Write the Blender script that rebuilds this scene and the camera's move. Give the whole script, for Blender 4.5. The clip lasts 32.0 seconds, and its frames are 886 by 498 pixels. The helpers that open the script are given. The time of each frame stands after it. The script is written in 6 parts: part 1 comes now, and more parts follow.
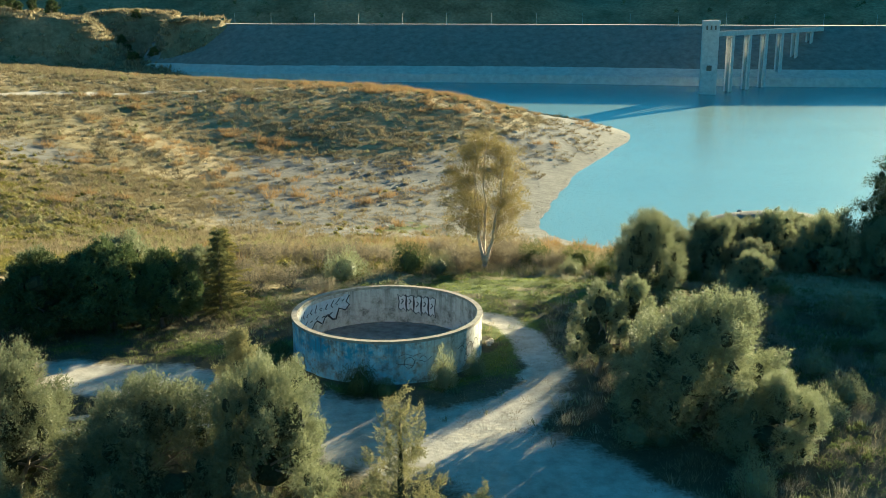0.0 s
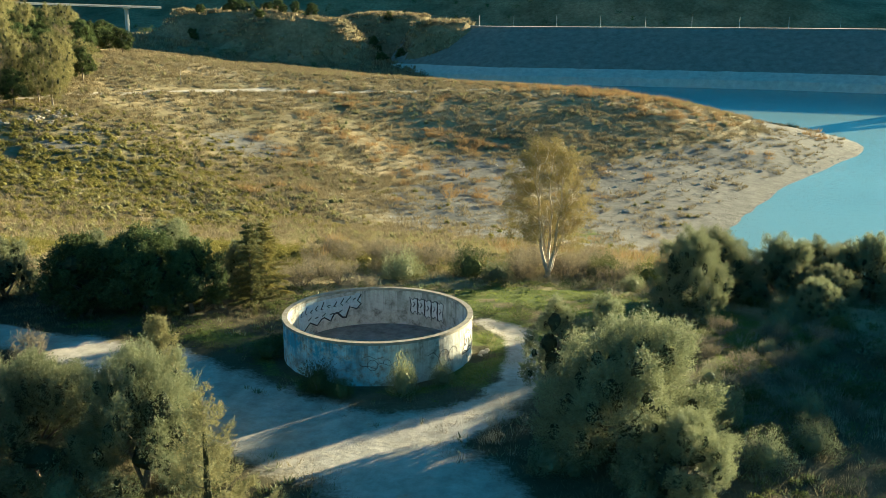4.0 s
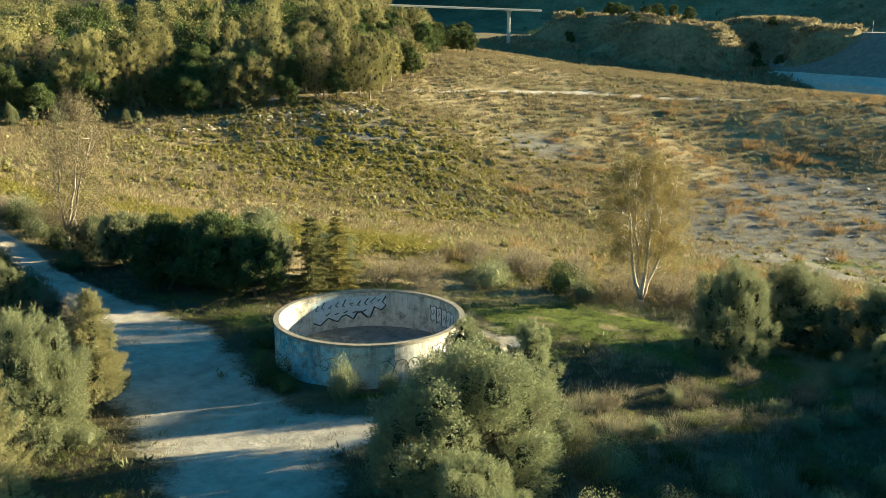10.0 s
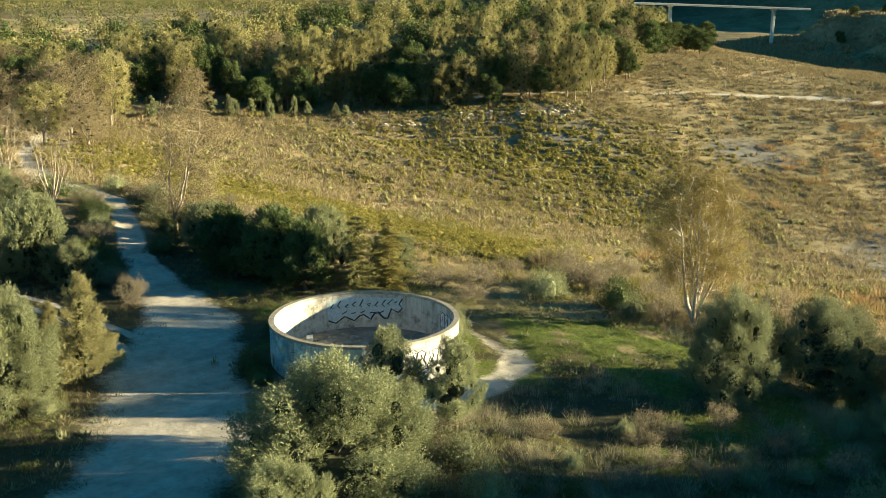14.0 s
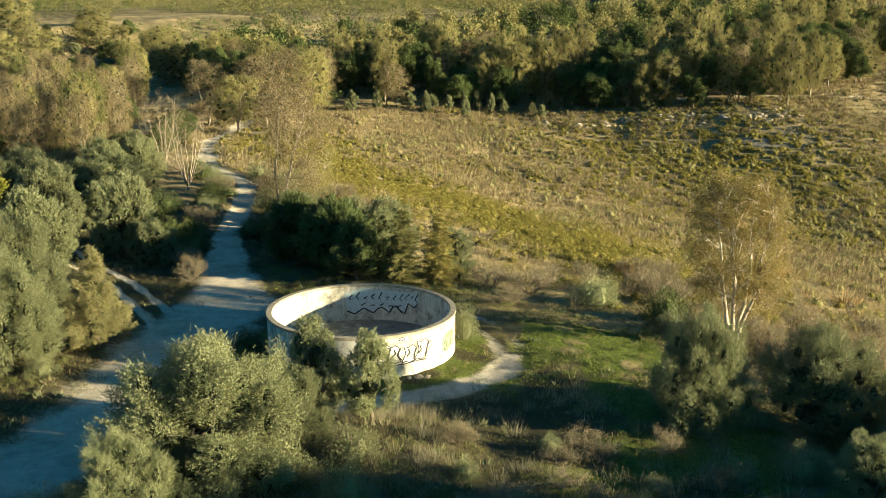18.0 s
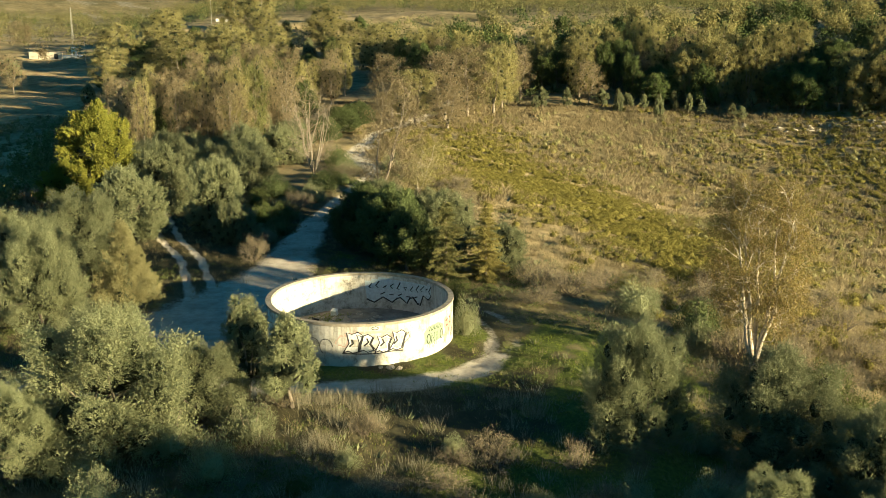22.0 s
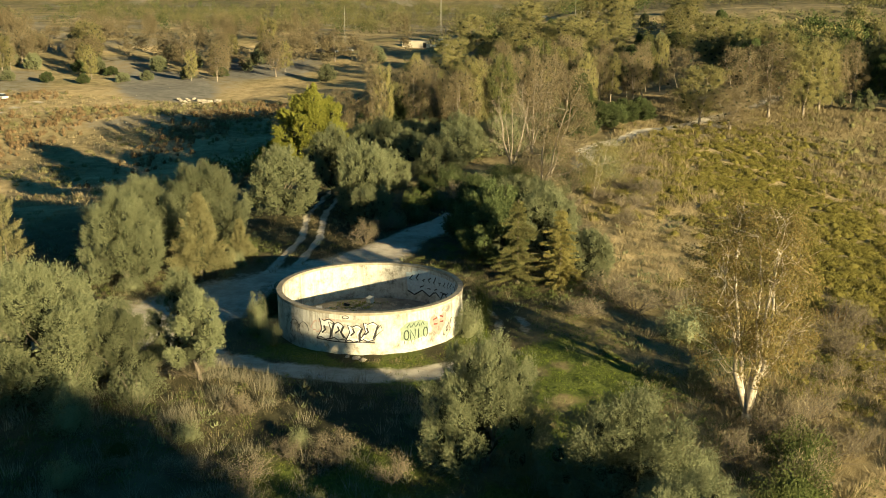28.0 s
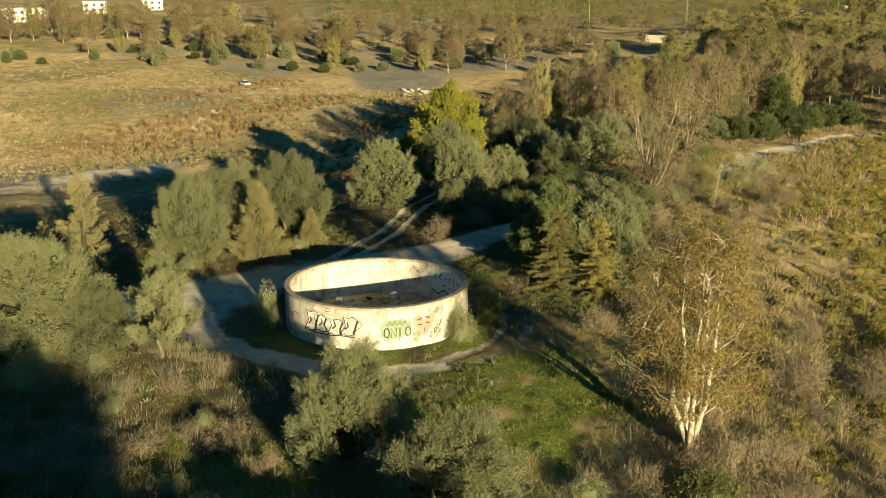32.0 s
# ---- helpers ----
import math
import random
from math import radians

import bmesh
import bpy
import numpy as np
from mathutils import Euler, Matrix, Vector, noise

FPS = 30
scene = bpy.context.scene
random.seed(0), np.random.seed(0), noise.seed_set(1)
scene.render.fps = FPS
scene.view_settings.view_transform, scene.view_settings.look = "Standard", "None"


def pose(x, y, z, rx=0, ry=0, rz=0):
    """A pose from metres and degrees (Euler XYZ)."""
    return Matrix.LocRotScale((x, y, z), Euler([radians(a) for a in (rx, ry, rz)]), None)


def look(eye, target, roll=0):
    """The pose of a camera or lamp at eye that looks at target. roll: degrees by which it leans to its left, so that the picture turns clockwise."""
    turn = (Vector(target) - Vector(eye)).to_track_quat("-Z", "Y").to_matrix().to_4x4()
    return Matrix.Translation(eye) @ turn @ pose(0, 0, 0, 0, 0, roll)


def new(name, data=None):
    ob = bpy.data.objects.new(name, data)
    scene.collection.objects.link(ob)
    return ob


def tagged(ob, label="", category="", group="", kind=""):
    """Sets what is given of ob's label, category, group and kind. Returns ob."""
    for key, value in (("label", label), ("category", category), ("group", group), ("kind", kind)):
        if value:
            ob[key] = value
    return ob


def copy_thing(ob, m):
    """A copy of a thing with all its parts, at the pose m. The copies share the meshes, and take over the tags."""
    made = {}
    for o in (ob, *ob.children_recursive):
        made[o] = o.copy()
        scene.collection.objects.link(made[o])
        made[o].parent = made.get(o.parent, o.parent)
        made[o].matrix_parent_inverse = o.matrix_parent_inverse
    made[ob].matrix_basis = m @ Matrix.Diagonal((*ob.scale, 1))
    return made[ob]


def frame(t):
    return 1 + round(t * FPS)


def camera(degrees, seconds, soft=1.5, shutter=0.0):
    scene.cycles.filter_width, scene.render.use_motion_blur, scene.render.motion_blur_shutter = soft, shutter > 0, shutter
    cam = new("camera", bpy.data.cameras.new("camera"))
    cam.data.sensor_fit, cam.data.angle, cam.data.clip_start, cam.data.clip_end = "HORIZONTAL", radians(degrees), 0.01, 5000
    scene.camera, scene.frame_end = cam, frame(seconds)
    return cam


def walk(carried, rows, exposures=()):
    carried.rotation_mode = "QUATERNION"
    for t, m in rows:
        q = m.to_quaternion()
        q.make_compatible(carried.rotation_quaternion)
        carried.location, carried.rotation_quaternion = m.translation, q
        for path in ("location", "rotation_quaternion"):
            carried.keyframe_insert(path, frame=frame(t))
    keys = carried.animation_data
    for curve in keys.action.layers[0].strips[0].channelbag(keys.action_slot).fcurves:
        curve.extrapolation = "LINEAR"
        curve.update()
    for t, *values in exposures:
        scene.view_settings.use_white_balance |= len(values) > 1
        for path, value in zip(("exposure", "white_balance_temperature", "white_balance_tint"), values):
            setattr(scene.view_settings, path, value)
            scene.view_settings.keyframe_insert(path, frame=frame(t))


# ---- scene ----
cam = camera(47.07, 32.0, 0.5)
# seconds, place in metres, pitch, roll and heading in degrees
PATH = [
    (0, 0.17, -64.54, 22.81, 76.207, -0.021, -3.116),
    (1, 4.49, -64.42, 22.82, 76.215, -0.045, 0.462),
    (2, 8.80, -64.02, 22.81, 76.264, -0.067, 4.151),
    (3, 13.08, -63.32, 22.78, 76.325, -0.084, 7.921),
    (6, 25.51, -59.47, 22.56, 76.444, -0.072, 19.235),
    (7, 29.47, -57.65, 22.44, 76.471, -0.036, 23.037),
    (8, 33.22, -55.46, 22.42, 76.523, 0.018, 26.790),
    (9, 36.79, -53.12, 22.47, 76.556, 0.064, 30.513),
    (10, 40.27, -50.52, 22.63, 76.577, 0.081, 34.259),
    (11, 43.62, -47.67, 22.80, 76.488, 0.081, 38.234),
    (12, 46.86, -44.60, 22.93, 76.456, 0.084, 42.082),
    (13, 49.89, -41.33, 23.00, 76.449, 0.089, 45.862),
    (14, 52.63, -37.90, 22.98, 76.436, 0.083, 49.637),
    (17, 59.43, -26.82, 22.66, 76.418, 0.012, 60.935),
    (18, 61.20, -22.89, 22.53, 76.450, -0.016, 64.721),
    (19, 62.75, -18.88, 22.37, 76.483, -0.049, 68.410),
    (20, 64.06, -14.80, 22.21, 76.480, -0.069, 72.116),
    (21, 65.07, -10.70, 22.07, 76.463, -0.056, 75.846),
    (22, 65.78, -6.54, 21.95, 76.400, -0.030, 79.477),
    (23, 66.16, -2.30, 21.89, 76.369, -0.015, 83.237),
    (24, 66.32, 2.04, 21.83, 76.301, -0.007, 87.094),
    (25, 66.16, 6.45, 21.78, 76.215, -0.000, 90.991),
    (28, 63.65, 19.52, 21.84, 76.015, 0.039, 102.806),
    (29, 62.22, 23.78, 21.91, 75.918, 0.035, 106.752),
    (30, 60.55, 27.98, 22.01, 75.816, 0.023, 110.761),
    (31, 58.68, 32.13, 22.11, 75.710, -0.006, 114.741),
    (32, 56.60, 36.17, 22.22, 75.606, -0.058, 118.708),
]
ROWS = [(t, pose(x, y, z, rx, 0, rz) @ pose(0, 0, 0, 0, 0, roll)) for t, x, y, z, rx, roll, rz in PATH]
# stops, white balance and tint along the way
EXPOSURES = [(0, 2.68, 5380, 2), (1.3, 2.79, 5390, 2), (3.5, 2.58, 5470, 2), (8, 2.6, 5500, 3), (14, 2.42, 5680, 3), (20, 2.1, 5850, 4), (32, 1.42, 6270, 5)]
walk(cam, ROWS, EXPOSURES)

# ---- light ----
SUN_AZ, SUN_EL = 52.0, 9.5
world = bpy.data.worlds.new("sky")
scene.world = world
world.use_nodes = True
wn = world.node_tree
sky = wn.nodes.new("ShaderNodeTexSky")
sky.sky_type, sky.sun_disc = "NISHITA", False
sky.sun_elevation, sky.sun_rotation = radians(SUN_EL), radians(90 - SUN_AZ)
sky.altitude, sky.air_density, sky.dust_density, sky.ozone_density = 300, 1.0, 0.4, 2.4
tint = wn.nodes.new("ShaderNodeMix")
tint.data_type, tint.blend_type = "RGBA", "MULTIPLY"
tint.inputs[0].default_value, tint.inputs[7].default_value = 1.0, (0.33, 1.0, 1.08, 1)
wn.links.new(sky.outputs[0], tint.inputs[6])
wn.links.new(tint.outputs[2], wn.nodes["Background"].inputs[0])
wn.nodes["Background"].inputs[1].default_value = 0.0272
sun_data = bpy.data.lights.new("sun", "SUN")
sun_data.energy, sun_data.angle, sun_data.color = 5.0, radians(0.53), (1.0, 0.77, 0.41)
sun = new("sun", sun_data)
sun.matrix_world = look((0, 0, 0), (-math.cos(radians(SUN_AZ)) * math.cos(radians(SUN_EL)), -math.sin(radians(SUN_AZ)) * math.cos(radians(SUN_EL)), -math.sin(radians(SUN_EL))))


# ---- materials ----
def material(name, rough=0.8):
    m = bpy.data.materials.new(name)
    m.use_nodes = True
    b = m.node_tree.nodes["Principled BSDF"]
    b.inputs["Roughness"].default_value = rough
    b.inputs["Specular IOR Level"].default_value = 0.25
    return m, m.node_tree, b


def noise_node(nt, scale, detail=4, rough=0.6, coord="Object", stretch=None):
    tc = nt.nodes.new("ShaderNodeTexCoord")
    n = nt.nodes.new("ShaderNodeTexNoise")
    n.inputs["Scale"].default_value, n.inputs["Detail"].default_value, n.inputs["Roughness"].default_value = scale, detail, rough
    if stretch:
        mp = nt.nodes.new("ShaderNodeMapping")
        mp.inputs["Scale"].default_value = stretch
        nt.links.new(tc.outputs[coord], mp.inputs[0])
        nt.links.new(mp.outputs[0], n.inputs["Vector"])
    else:
        nt.links.new(tc.outputs[coord], n.inputs["Vector"])
    return n.outputs["Fac"]


def ramp(nt, fac, stops):
    r = nt.nodes.new("ShaderNodeValToRGB")
    e = r.color_ramp.elements
    while len(e) < len(stops):
        e.new(0.5)
    for i, (p, c) in enumerate(stops):
        e[i].position = p
        e[i].color = (*c, 1) if len(c) == 3 else c
    nt.links.new(fac, r.inputs[0])
    return r.outputs[0]


def mixc(nt, fac, a, b, mode="MIX"):
    m = nt.nodes.new("ShaderNodeMix")
    m.data_type, m.blend_type = "RGBA", mode
    for sock, v in ((m.inputs[0], fac), (m.inputs[6], a), (m.inputs[7], b)):
        if isinstance(v, (int, float)):
            sock.default_value = v
        elif isinstance(v, tuple):
            sock.default_value = (*v, 1)
        else:
            nt.links.new(v, sock)
    return m.outputs[2]


def mathn(nt, op, a, b=0.0, clamp=False):
    m = nt.nodes.new("ShaderNodeMath")
    m.operation, m.use_clamp = op, clamp
    for sock, v in ((m.inputs[0], a), (m.inputs[1], b)):
        if isinstance(v, (int, float)):
            sock.default_value = v
        else:
            nt.links.new(v, sock)
    return m.outputs[0]


def bump(nt, bsdf, h, strength=0.4, dist=0.05):
    n = nt.nodes.new("ShaderNodeBump")
    n.inputs["Strength"].default_value, n.inputs["Distance"].default_value = strength, dist
    nt.links.new(h, n.inputs["Height"])
    nt.links.new(n.outputs[0], bsdf.inputs["Normal"])


def plain(name, c1, c2, scale=3.0, rough=0.8, b=0.3, bd=0.03, metal=0.0, stretch=None):
    m, nt, p = material(name, rough)
    f = noise_node(nt, scale, 5, 0.65, stretch=stretch)
    nt.links.new(ramp(nt, f, ((0.3, c1), (0.7, c2))), p.inputs["Base Color"])
    p.inputs["Metallic"].default_value = metal
    if b:
        bump(nt, p, noise_node(nt, scale * 6, 4, 0.6), b, bd)
    return m


def leaf(name, dark, light, rough=0.9, trans=0.35, warm=None, gloss=0.06):
    """Foliage: every leaf its own tone, every plant its own cast."""
    m, nt, p = material(name, rough)
    p.inputs["Specular IOR Level"].default_value = gloss
    geo = nt.nodes.new("ShaderNodeNewGeometry")
    info = nt.nodes.new("ShaderNodeObjectInfo")
    c = ramp(nt, geo.outputs["Random Per Island"], ((0.0, dark), (0.75, light), (1.0, warm or light)))
    hsv = nt.nodes.new("ShaderNodeHueSaturation")
    nt.links.new(c, hsv.inputs["Color"])
    v = nt.nodes.new("ShaderNodeMapRange")
    v.inputs[3].default_value, v.inputs[4].default_value = 0.75, 1.25
    nt.links.new(info.outputs["Random"], v.inputs[0])
    nt.links.new(v.outputs[0], hsv.inputs["Value"])
    nt.links.new(hsv.outputs[0], p.inputs["Base Color"])
    tr = nt.nodes.new("ShaderNodeBsdfTranslucent")
    nt.links.new(hsv.outputs[0], tr.inputs["Color"])
    mx = nt.nodes.new("ShaderNodeMixShader")
    mx.inputs[0].default_value = trans * 0.7
    out = nt.nodes["Material Output"]
    nt.links.new(p.outputs[0], mx.inputs[1])
    nt.links.new(tr.outputs[0], mx.inputs[2])
    nt.links.new(mx.outputs[0], out.inputs[0])
    return m


M_OLIVE = leaf("olive_leaves", (0.15, 0.168, 0.09), (0.232, 0.245, 0.135), 0.6, 0.42, None, 0.15)
M_EUC = leaf("eucalyptus_leaves", (0.165, 0.16, 0.064), (0.31, 0.28, 0.122), trans=0.45)
M_EUC_GOLD = leaf("golden_gum_leaves", (0.15, 0.132, 0.05), (0.29, 0.235, 0.095), trans=0.5, warm=(0.28, 0.19, 0.075))
M_EUC_GREEN = leaf("green_gum_leaves", (0.0756, 0.0882, 0.0336), (0.168, 0.172, 0.0672), trans=0.35)
M_EUC_DRY = leaf("dry_gum_leaves", (0.143, 0.122, 0.0714), (0.26, 0.21, 0.126), trans=0.4)
M_FAR = leaf("far_wood_leaves", (0.0588, 0.063, 0.0252), (0.151, 0.139, 0.063), trans=0.3)
M_PINE = leaf("pine_needles", (0.042, 0.066, 0.024), (0.115, 0.142, 0.052), trans=0.2)
M_PINE_LIME = leaf("light_pine_needles", (0.1, 0.11, 0.02), (0.22, 0.22, 0.042), trans=0.2)
M_CONIFER = leaf("conifer_needles", (0.05, 0.068, 0.03), (0.19, 0.175, 0.068), trans=0.2)
M_CONIFER_GOLD = leaf("golden_conifer_needles", (0.12, 0.115, 0.04), (0.29, 0.255, 0.09), trans=0.25)
M_CYPRESS = leaf("cypress_needles", (0.22, 0.212, 0.1), (0.38, 0.35, 0.175), trans=0.35)
M_OAK = leaf("dark_oak_leaves", (0.045, 0.066, 0.026), (0.12, 0.145, 0.06), trans=0.2)
M_LIGHTGREEN = leaf("light_shrub_leaves", (0.0588, 0.0798, 0.0252), (0.134, 0.151, 0.0546), trans=0.35)
M_REED = leaf("dry_twigs", (0.17, 0.145, 0.095), (0.31, 0.265, 0.175), trans=0.35)
M_DRY = leaf("dry_grass", (0.15, 0.125, 0.065), (0.31, 0.265, 0.155), trans=0.45)
M_SCRUB = leaf("dry_scrub", (0.175, 0.145, 0.08), (0.335, 0.275, 0.165), trans=0.3)
M_STALK = leaf("bleached_stalks", (0.18, 0.165, 0.11), (0.35, 0.32, 0.23), trans=0.35)
M_BROWN = leaf("dead_brown_scrub", (0.12, 0.085, 0.045), (0.23, 0.16, 0.088), trans=0.3)
M_SAGE = leaf("grey_olive_scrub", (0.17, 0.17, 0.075), (0.31, 0.29, 0.14), trans=0.45)
M_GORSE = leaf("yellow_green_scrub", (0.14, 0.13, 0.034), (0.25, 0.222, 0.062), trans=0.45)
M_RUST = leaf("rust_scrub", (0.235, 0.15, 0.068), (0.41, 0.28, 0.135), trans=0.35)
M_GRASS = leaf("green_grass", (0.09, 0.135, 0.02), (0.26, 0.3, 0.05), trans=0.5)
# near-black crown filling: the shade between leaves, put into the colour
M_CORE = plain("crown_gap_shade", (0.025, 0.03, 0.014), (0.055, 0.06, 0.03), 6, 0.95, 0.8, 0.05)
M_BARK = plain("grey_bark", (0.11, 0.09, 0.07), (0.21, 0.175, 0.135), 8, 0.9, 0.6, 0.02)
M_GUMBARK = plain("pale_gum_bark", (0.3, 0.25, 0.19), (0.56, 0.5, 0.42), 3, 0.75, 0.4, 0.02)
M_GUMBARK_DULL = plain("dull_gum_bark", (0.16, 0.13, 0.1), (0.36, 0.31, 0.25), 3, 0.8, 0.4, 0.02)
M_CONCRETE = plain("pale_concrete", (0.42, 0.41, 0.38), (0.6, 0.58, 0.54), 0.6, 0.85, 0.3, 0.03)
M_ROCK = plain("pale_rock", (0.3, 0.26, 0.2), (0.55, 0.49, 0.4), 1.5, 0.9, 0.8, 0.08)


def ground_material():
    m, nt, p = material("ground_earth", 0.95)
    p.inputs["Specular IOR Level"].default_value = 0.1
    p.inputs["Diffuse Roughness"].default_value = 0.2
    at = nt.nodes.new("ShaderNodeAttribute")
    at.attribute_name = "cover"
    sep = nt.nodes.new("ShaderNodeSeparateColor")
    nt.links.new(at.outputs["Color"], sep.inputs[0])
    big, mid, fine = noise_node(nt, 0.035, 5), noise_node(nt, 0.35, 5, 0.7), noise_node(nt, 4.0, 6, 0.7)
    dry = ramp(nt, mid, ((0.25, (0.18, 0.155, 0.09)), (0.5, (0.35, 0.3, 0.185)), (0.75, (0.5, 0.435, 0.29))))
    patch = ramp(nt, big, ((0.38, (0.55, 0.56, 0.48)), (0.62, (1.1, 1.02, 0.93))))
    dry = mixc(nt, 1.0, dry, patch, "MULTIPLY")
    dry = mixc(nt, 0.5, dry, ramp(nt, fine, ((0.3, (0.4, 0.4, 0.35)), (0.7, (1.4, 1.35, 1.3)))), "MULTIPLY")
    green = ramp(nt, fine, ((0.3, (0.05, 0.075, 0.018)), (0.7, (0.16, 0.185, 0.045))))
    pale = ramp(nt, mid, ((0.3, (0.125, 0.119, 0.102)), (0.7, (0.245, 0.233, 0.205))))
    pale = mixc(nt, 0.55, pale, ramp(nt, fine, ((0.3, (0.5, 0.5, 0.5)), (0.7, (1.25, 1.25, 1.25)))), "MULTIPLY")
    trk = ramp(nt, noise_node(nt, 1.1, 7, 0.7), ((0.25, (0.33, 0.298, 0.245)), (0.55, (0.5, 0.46, 0.39)), (0.8, (0.6, 0.56, 0.485))))

    worn = ramp(nt, noise_node(nt, 0.35, 5, 0.65, stretch=(1.0, 0.45, 1.0)), ((0.36, (0.74, 0.73, 0.7)), (0.6, (1.05, 1.04, 1.03))))
    trk = mixc(nt, 1.0, trk, worn, "MULTIPLY")

    def edge(v, spread=0.7):
        e = mathn(nt, "ADD", v, mathn(nt, "MULTIPLY", mathn(nt, "SUBTRACT", mid, 0.5), spread))
        e = mathn(nt, "ADD", e, mathn(nt, "MULTIPLY", mathn(nt, "SUBTRACT", fine, 0.5), 0.5))
        r = nt.nodes.new("ShaderNodeMapRange")
        r.inputs[1].default_value, r.inputs[2].default_value = 0.35, 0.65
        nt.links.new(e, r.inputs[0])
        return r.outputs[0]

    # dark ground tone: scrub on far land, painted shade round the tank
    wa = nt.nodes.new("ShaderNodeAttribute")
    wa.attribute_name = "maquis_shade"
    maquis_shade = ramp(nt, noise_node(nt, 0.06, 6, 0.75), ((0.35, (0.022, 0.026, 0.014)), (0.55, (0.055, 0.055, 0.032)), (0.72, (0.14, 0.125, 0.085))))
    dry = mixc(nt, wa.outputs["Fac"], dry, maquis_shade)
    c = mixc(nt, edge(sep.outputs[2]), dry, pale)
    c = mixc(nt, edge(sep.outputs[1]), c, green)
    c = mixc(nt, edge(sep.outputs[0], 0.95), c, trk)
    nt.links.new(c, p.inputs["Base Color"])
    relief = mathn(nt, "ADD", fine, mathn(nt, "MULTIPLY", mid, 2.0))
    relief = mathn(nt, "MULTIPLY", relief, mathn(nt, "SUBTRACT", 1.0, mathn(nt, "MULTIPLY", sep.outputs[0], 0.72)))
    bump(nt, p, relief, 0.75, 0.16)
    return m


def water_material():
    m, nt, p = material("lake_water", 0.22)
    f = noise_node(nt, 0.01, 3)
    nt.links.new(ramp(nt, f, ((0.35, (0.17, 0.26, 0.24)), (0.65, (0.19, 0.29, 0.265)))), p.inputs["Base Color"])
    p.inputs["Specular IOR Level"].default_value = 0.5
    bump(nt, p, noise_node(nt, 0.9, 4, 0.6), 0.3, 0.3)
    return m


def wall_material():
    """Old lime-washed render: flaking wash, streaks below the rim, damp, a faded blue wash on one side."""
    m, nt, p = material("limewashed_render", 0.85)
    tc = nt.nodes.new("ShaderNodeTexCoord")
    xyz = nt.nodes.new("ShaderNodeSeparateXYZ")
    nt.links.new(tc.outputs["Object"], xyz.inputs[0])

    def between(v, lo, hi):
        r = nt.nodes.new("ShaderNodeMapRange")
        r.inputs[1].default_value, r.inputs[2].default_value = lo, hi
        nt.links.new(v, r.inputs[0])
        return r.outputs[0]

    flake = noise_node(nt, 1.3, 9, 0.72)
    c = ramp(nt, flake, ((0.36, (0.19, 0.175, 0.15)), (0.45, (0.42, 0.4, 0.35)), (0.54, (0.55, 0.53, 0.48)), (0.75, (0.62, 0.6, 0.56))))
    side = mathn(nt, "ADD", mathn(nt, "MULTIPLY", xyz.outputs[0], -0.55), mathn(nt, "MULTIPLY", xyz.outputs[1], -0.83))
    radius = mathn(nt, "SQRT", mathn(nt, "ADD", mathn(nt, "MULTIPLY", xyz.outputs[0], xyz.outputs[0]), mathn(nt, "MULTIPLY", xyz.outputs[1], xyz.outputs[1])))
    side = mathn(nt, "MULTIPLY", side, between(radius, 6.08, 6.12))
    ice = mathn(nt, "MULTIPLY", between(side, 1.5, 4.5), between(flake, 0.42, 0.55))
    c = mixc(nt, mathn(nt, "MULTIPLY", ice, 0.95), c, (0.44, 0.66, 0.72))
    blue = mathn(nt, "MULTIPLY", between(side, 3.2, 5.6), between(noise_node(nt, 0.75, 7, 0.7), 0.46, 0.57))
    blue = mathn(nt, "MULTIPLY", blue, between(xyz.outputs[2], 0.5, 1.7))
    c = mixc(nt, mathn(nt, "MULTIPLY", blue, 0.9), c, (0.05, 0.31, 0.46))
    streak = between(noise_node(nt, 1.0, 7, 0.75, stretch=(2.6, 2.6, 0.16)), 0.47, 0.66)
    run = mathn(nt, "MULTIPLY", streak, between(xyz.outputs[2], 0.1, 2.6))
    c = mixc(nt, mathn(nt, "MULTIPLY", run, 0.85), c, (0.12, 0.115, 0.095))
    damp = mathn(nt, "MULTIPLY", between(noise_node(nt, 0.6, 8, 0.75), 0.52, 0.68), 0.6)
    c = mixc(nt, damp, c, (0.23, 0.2, 0.16))
    nt.links.new(c, p.inputs["Base Color"])
    bump(nt, p, mathn(nt, "ADD", noise_node(nt, 9, 5, 0.7), mathn(nt, "MULTIPLY", flake, 1.5)), 0.4, 0.03)
    return m


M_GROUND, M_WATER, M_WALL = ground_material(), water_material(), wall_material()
M_COPING = plain("weathered_coping", (0.2, 0.17, 0.125), (0.4, 0.36, 0.29), 2.2, 0.9, 0.5, 0.02)


# spot heights of the land: x, y, z in metres
PLATEAU = ((0, 0, 0), (14, -7, 0.5), (-8, -17, 0), (20, 14, 0.1), (8.6, 24.5, -1), (5, 45, -5), (-22, 12, 0), (-45, 3, 0.8), (-64, 11, 1), (-95, 10, 0.2), (-150, 36, -0.5), (32, -32, -0.6), (-30, -40, -0.5), (40, 26, -2))
VALLEY = ((1, 80, -11.8), (-50, 82, -12.4), (-83, 65, -9), (-80, 29, -2.8), (-82, 105, -12), (-80, 166, -10), (-125, 106, -6), (-118, 147, -0.5), (-28, 177, -17.8), (30, 132, -22.2), (35, 155, -22.2), (20, 160, -20.6), (45, 186, -22.2), (42, 214, -20.6), (70, 248, -22.2), (83, 279, -22.3), (26, 265, -10.8), (-4, 293, -6.3), (-38, 300, -5.8), (-46, 213, -14.2), (-52, 229, -10), (-109, 229, 0), (0, 131, -19.8), (60, 110, -24))
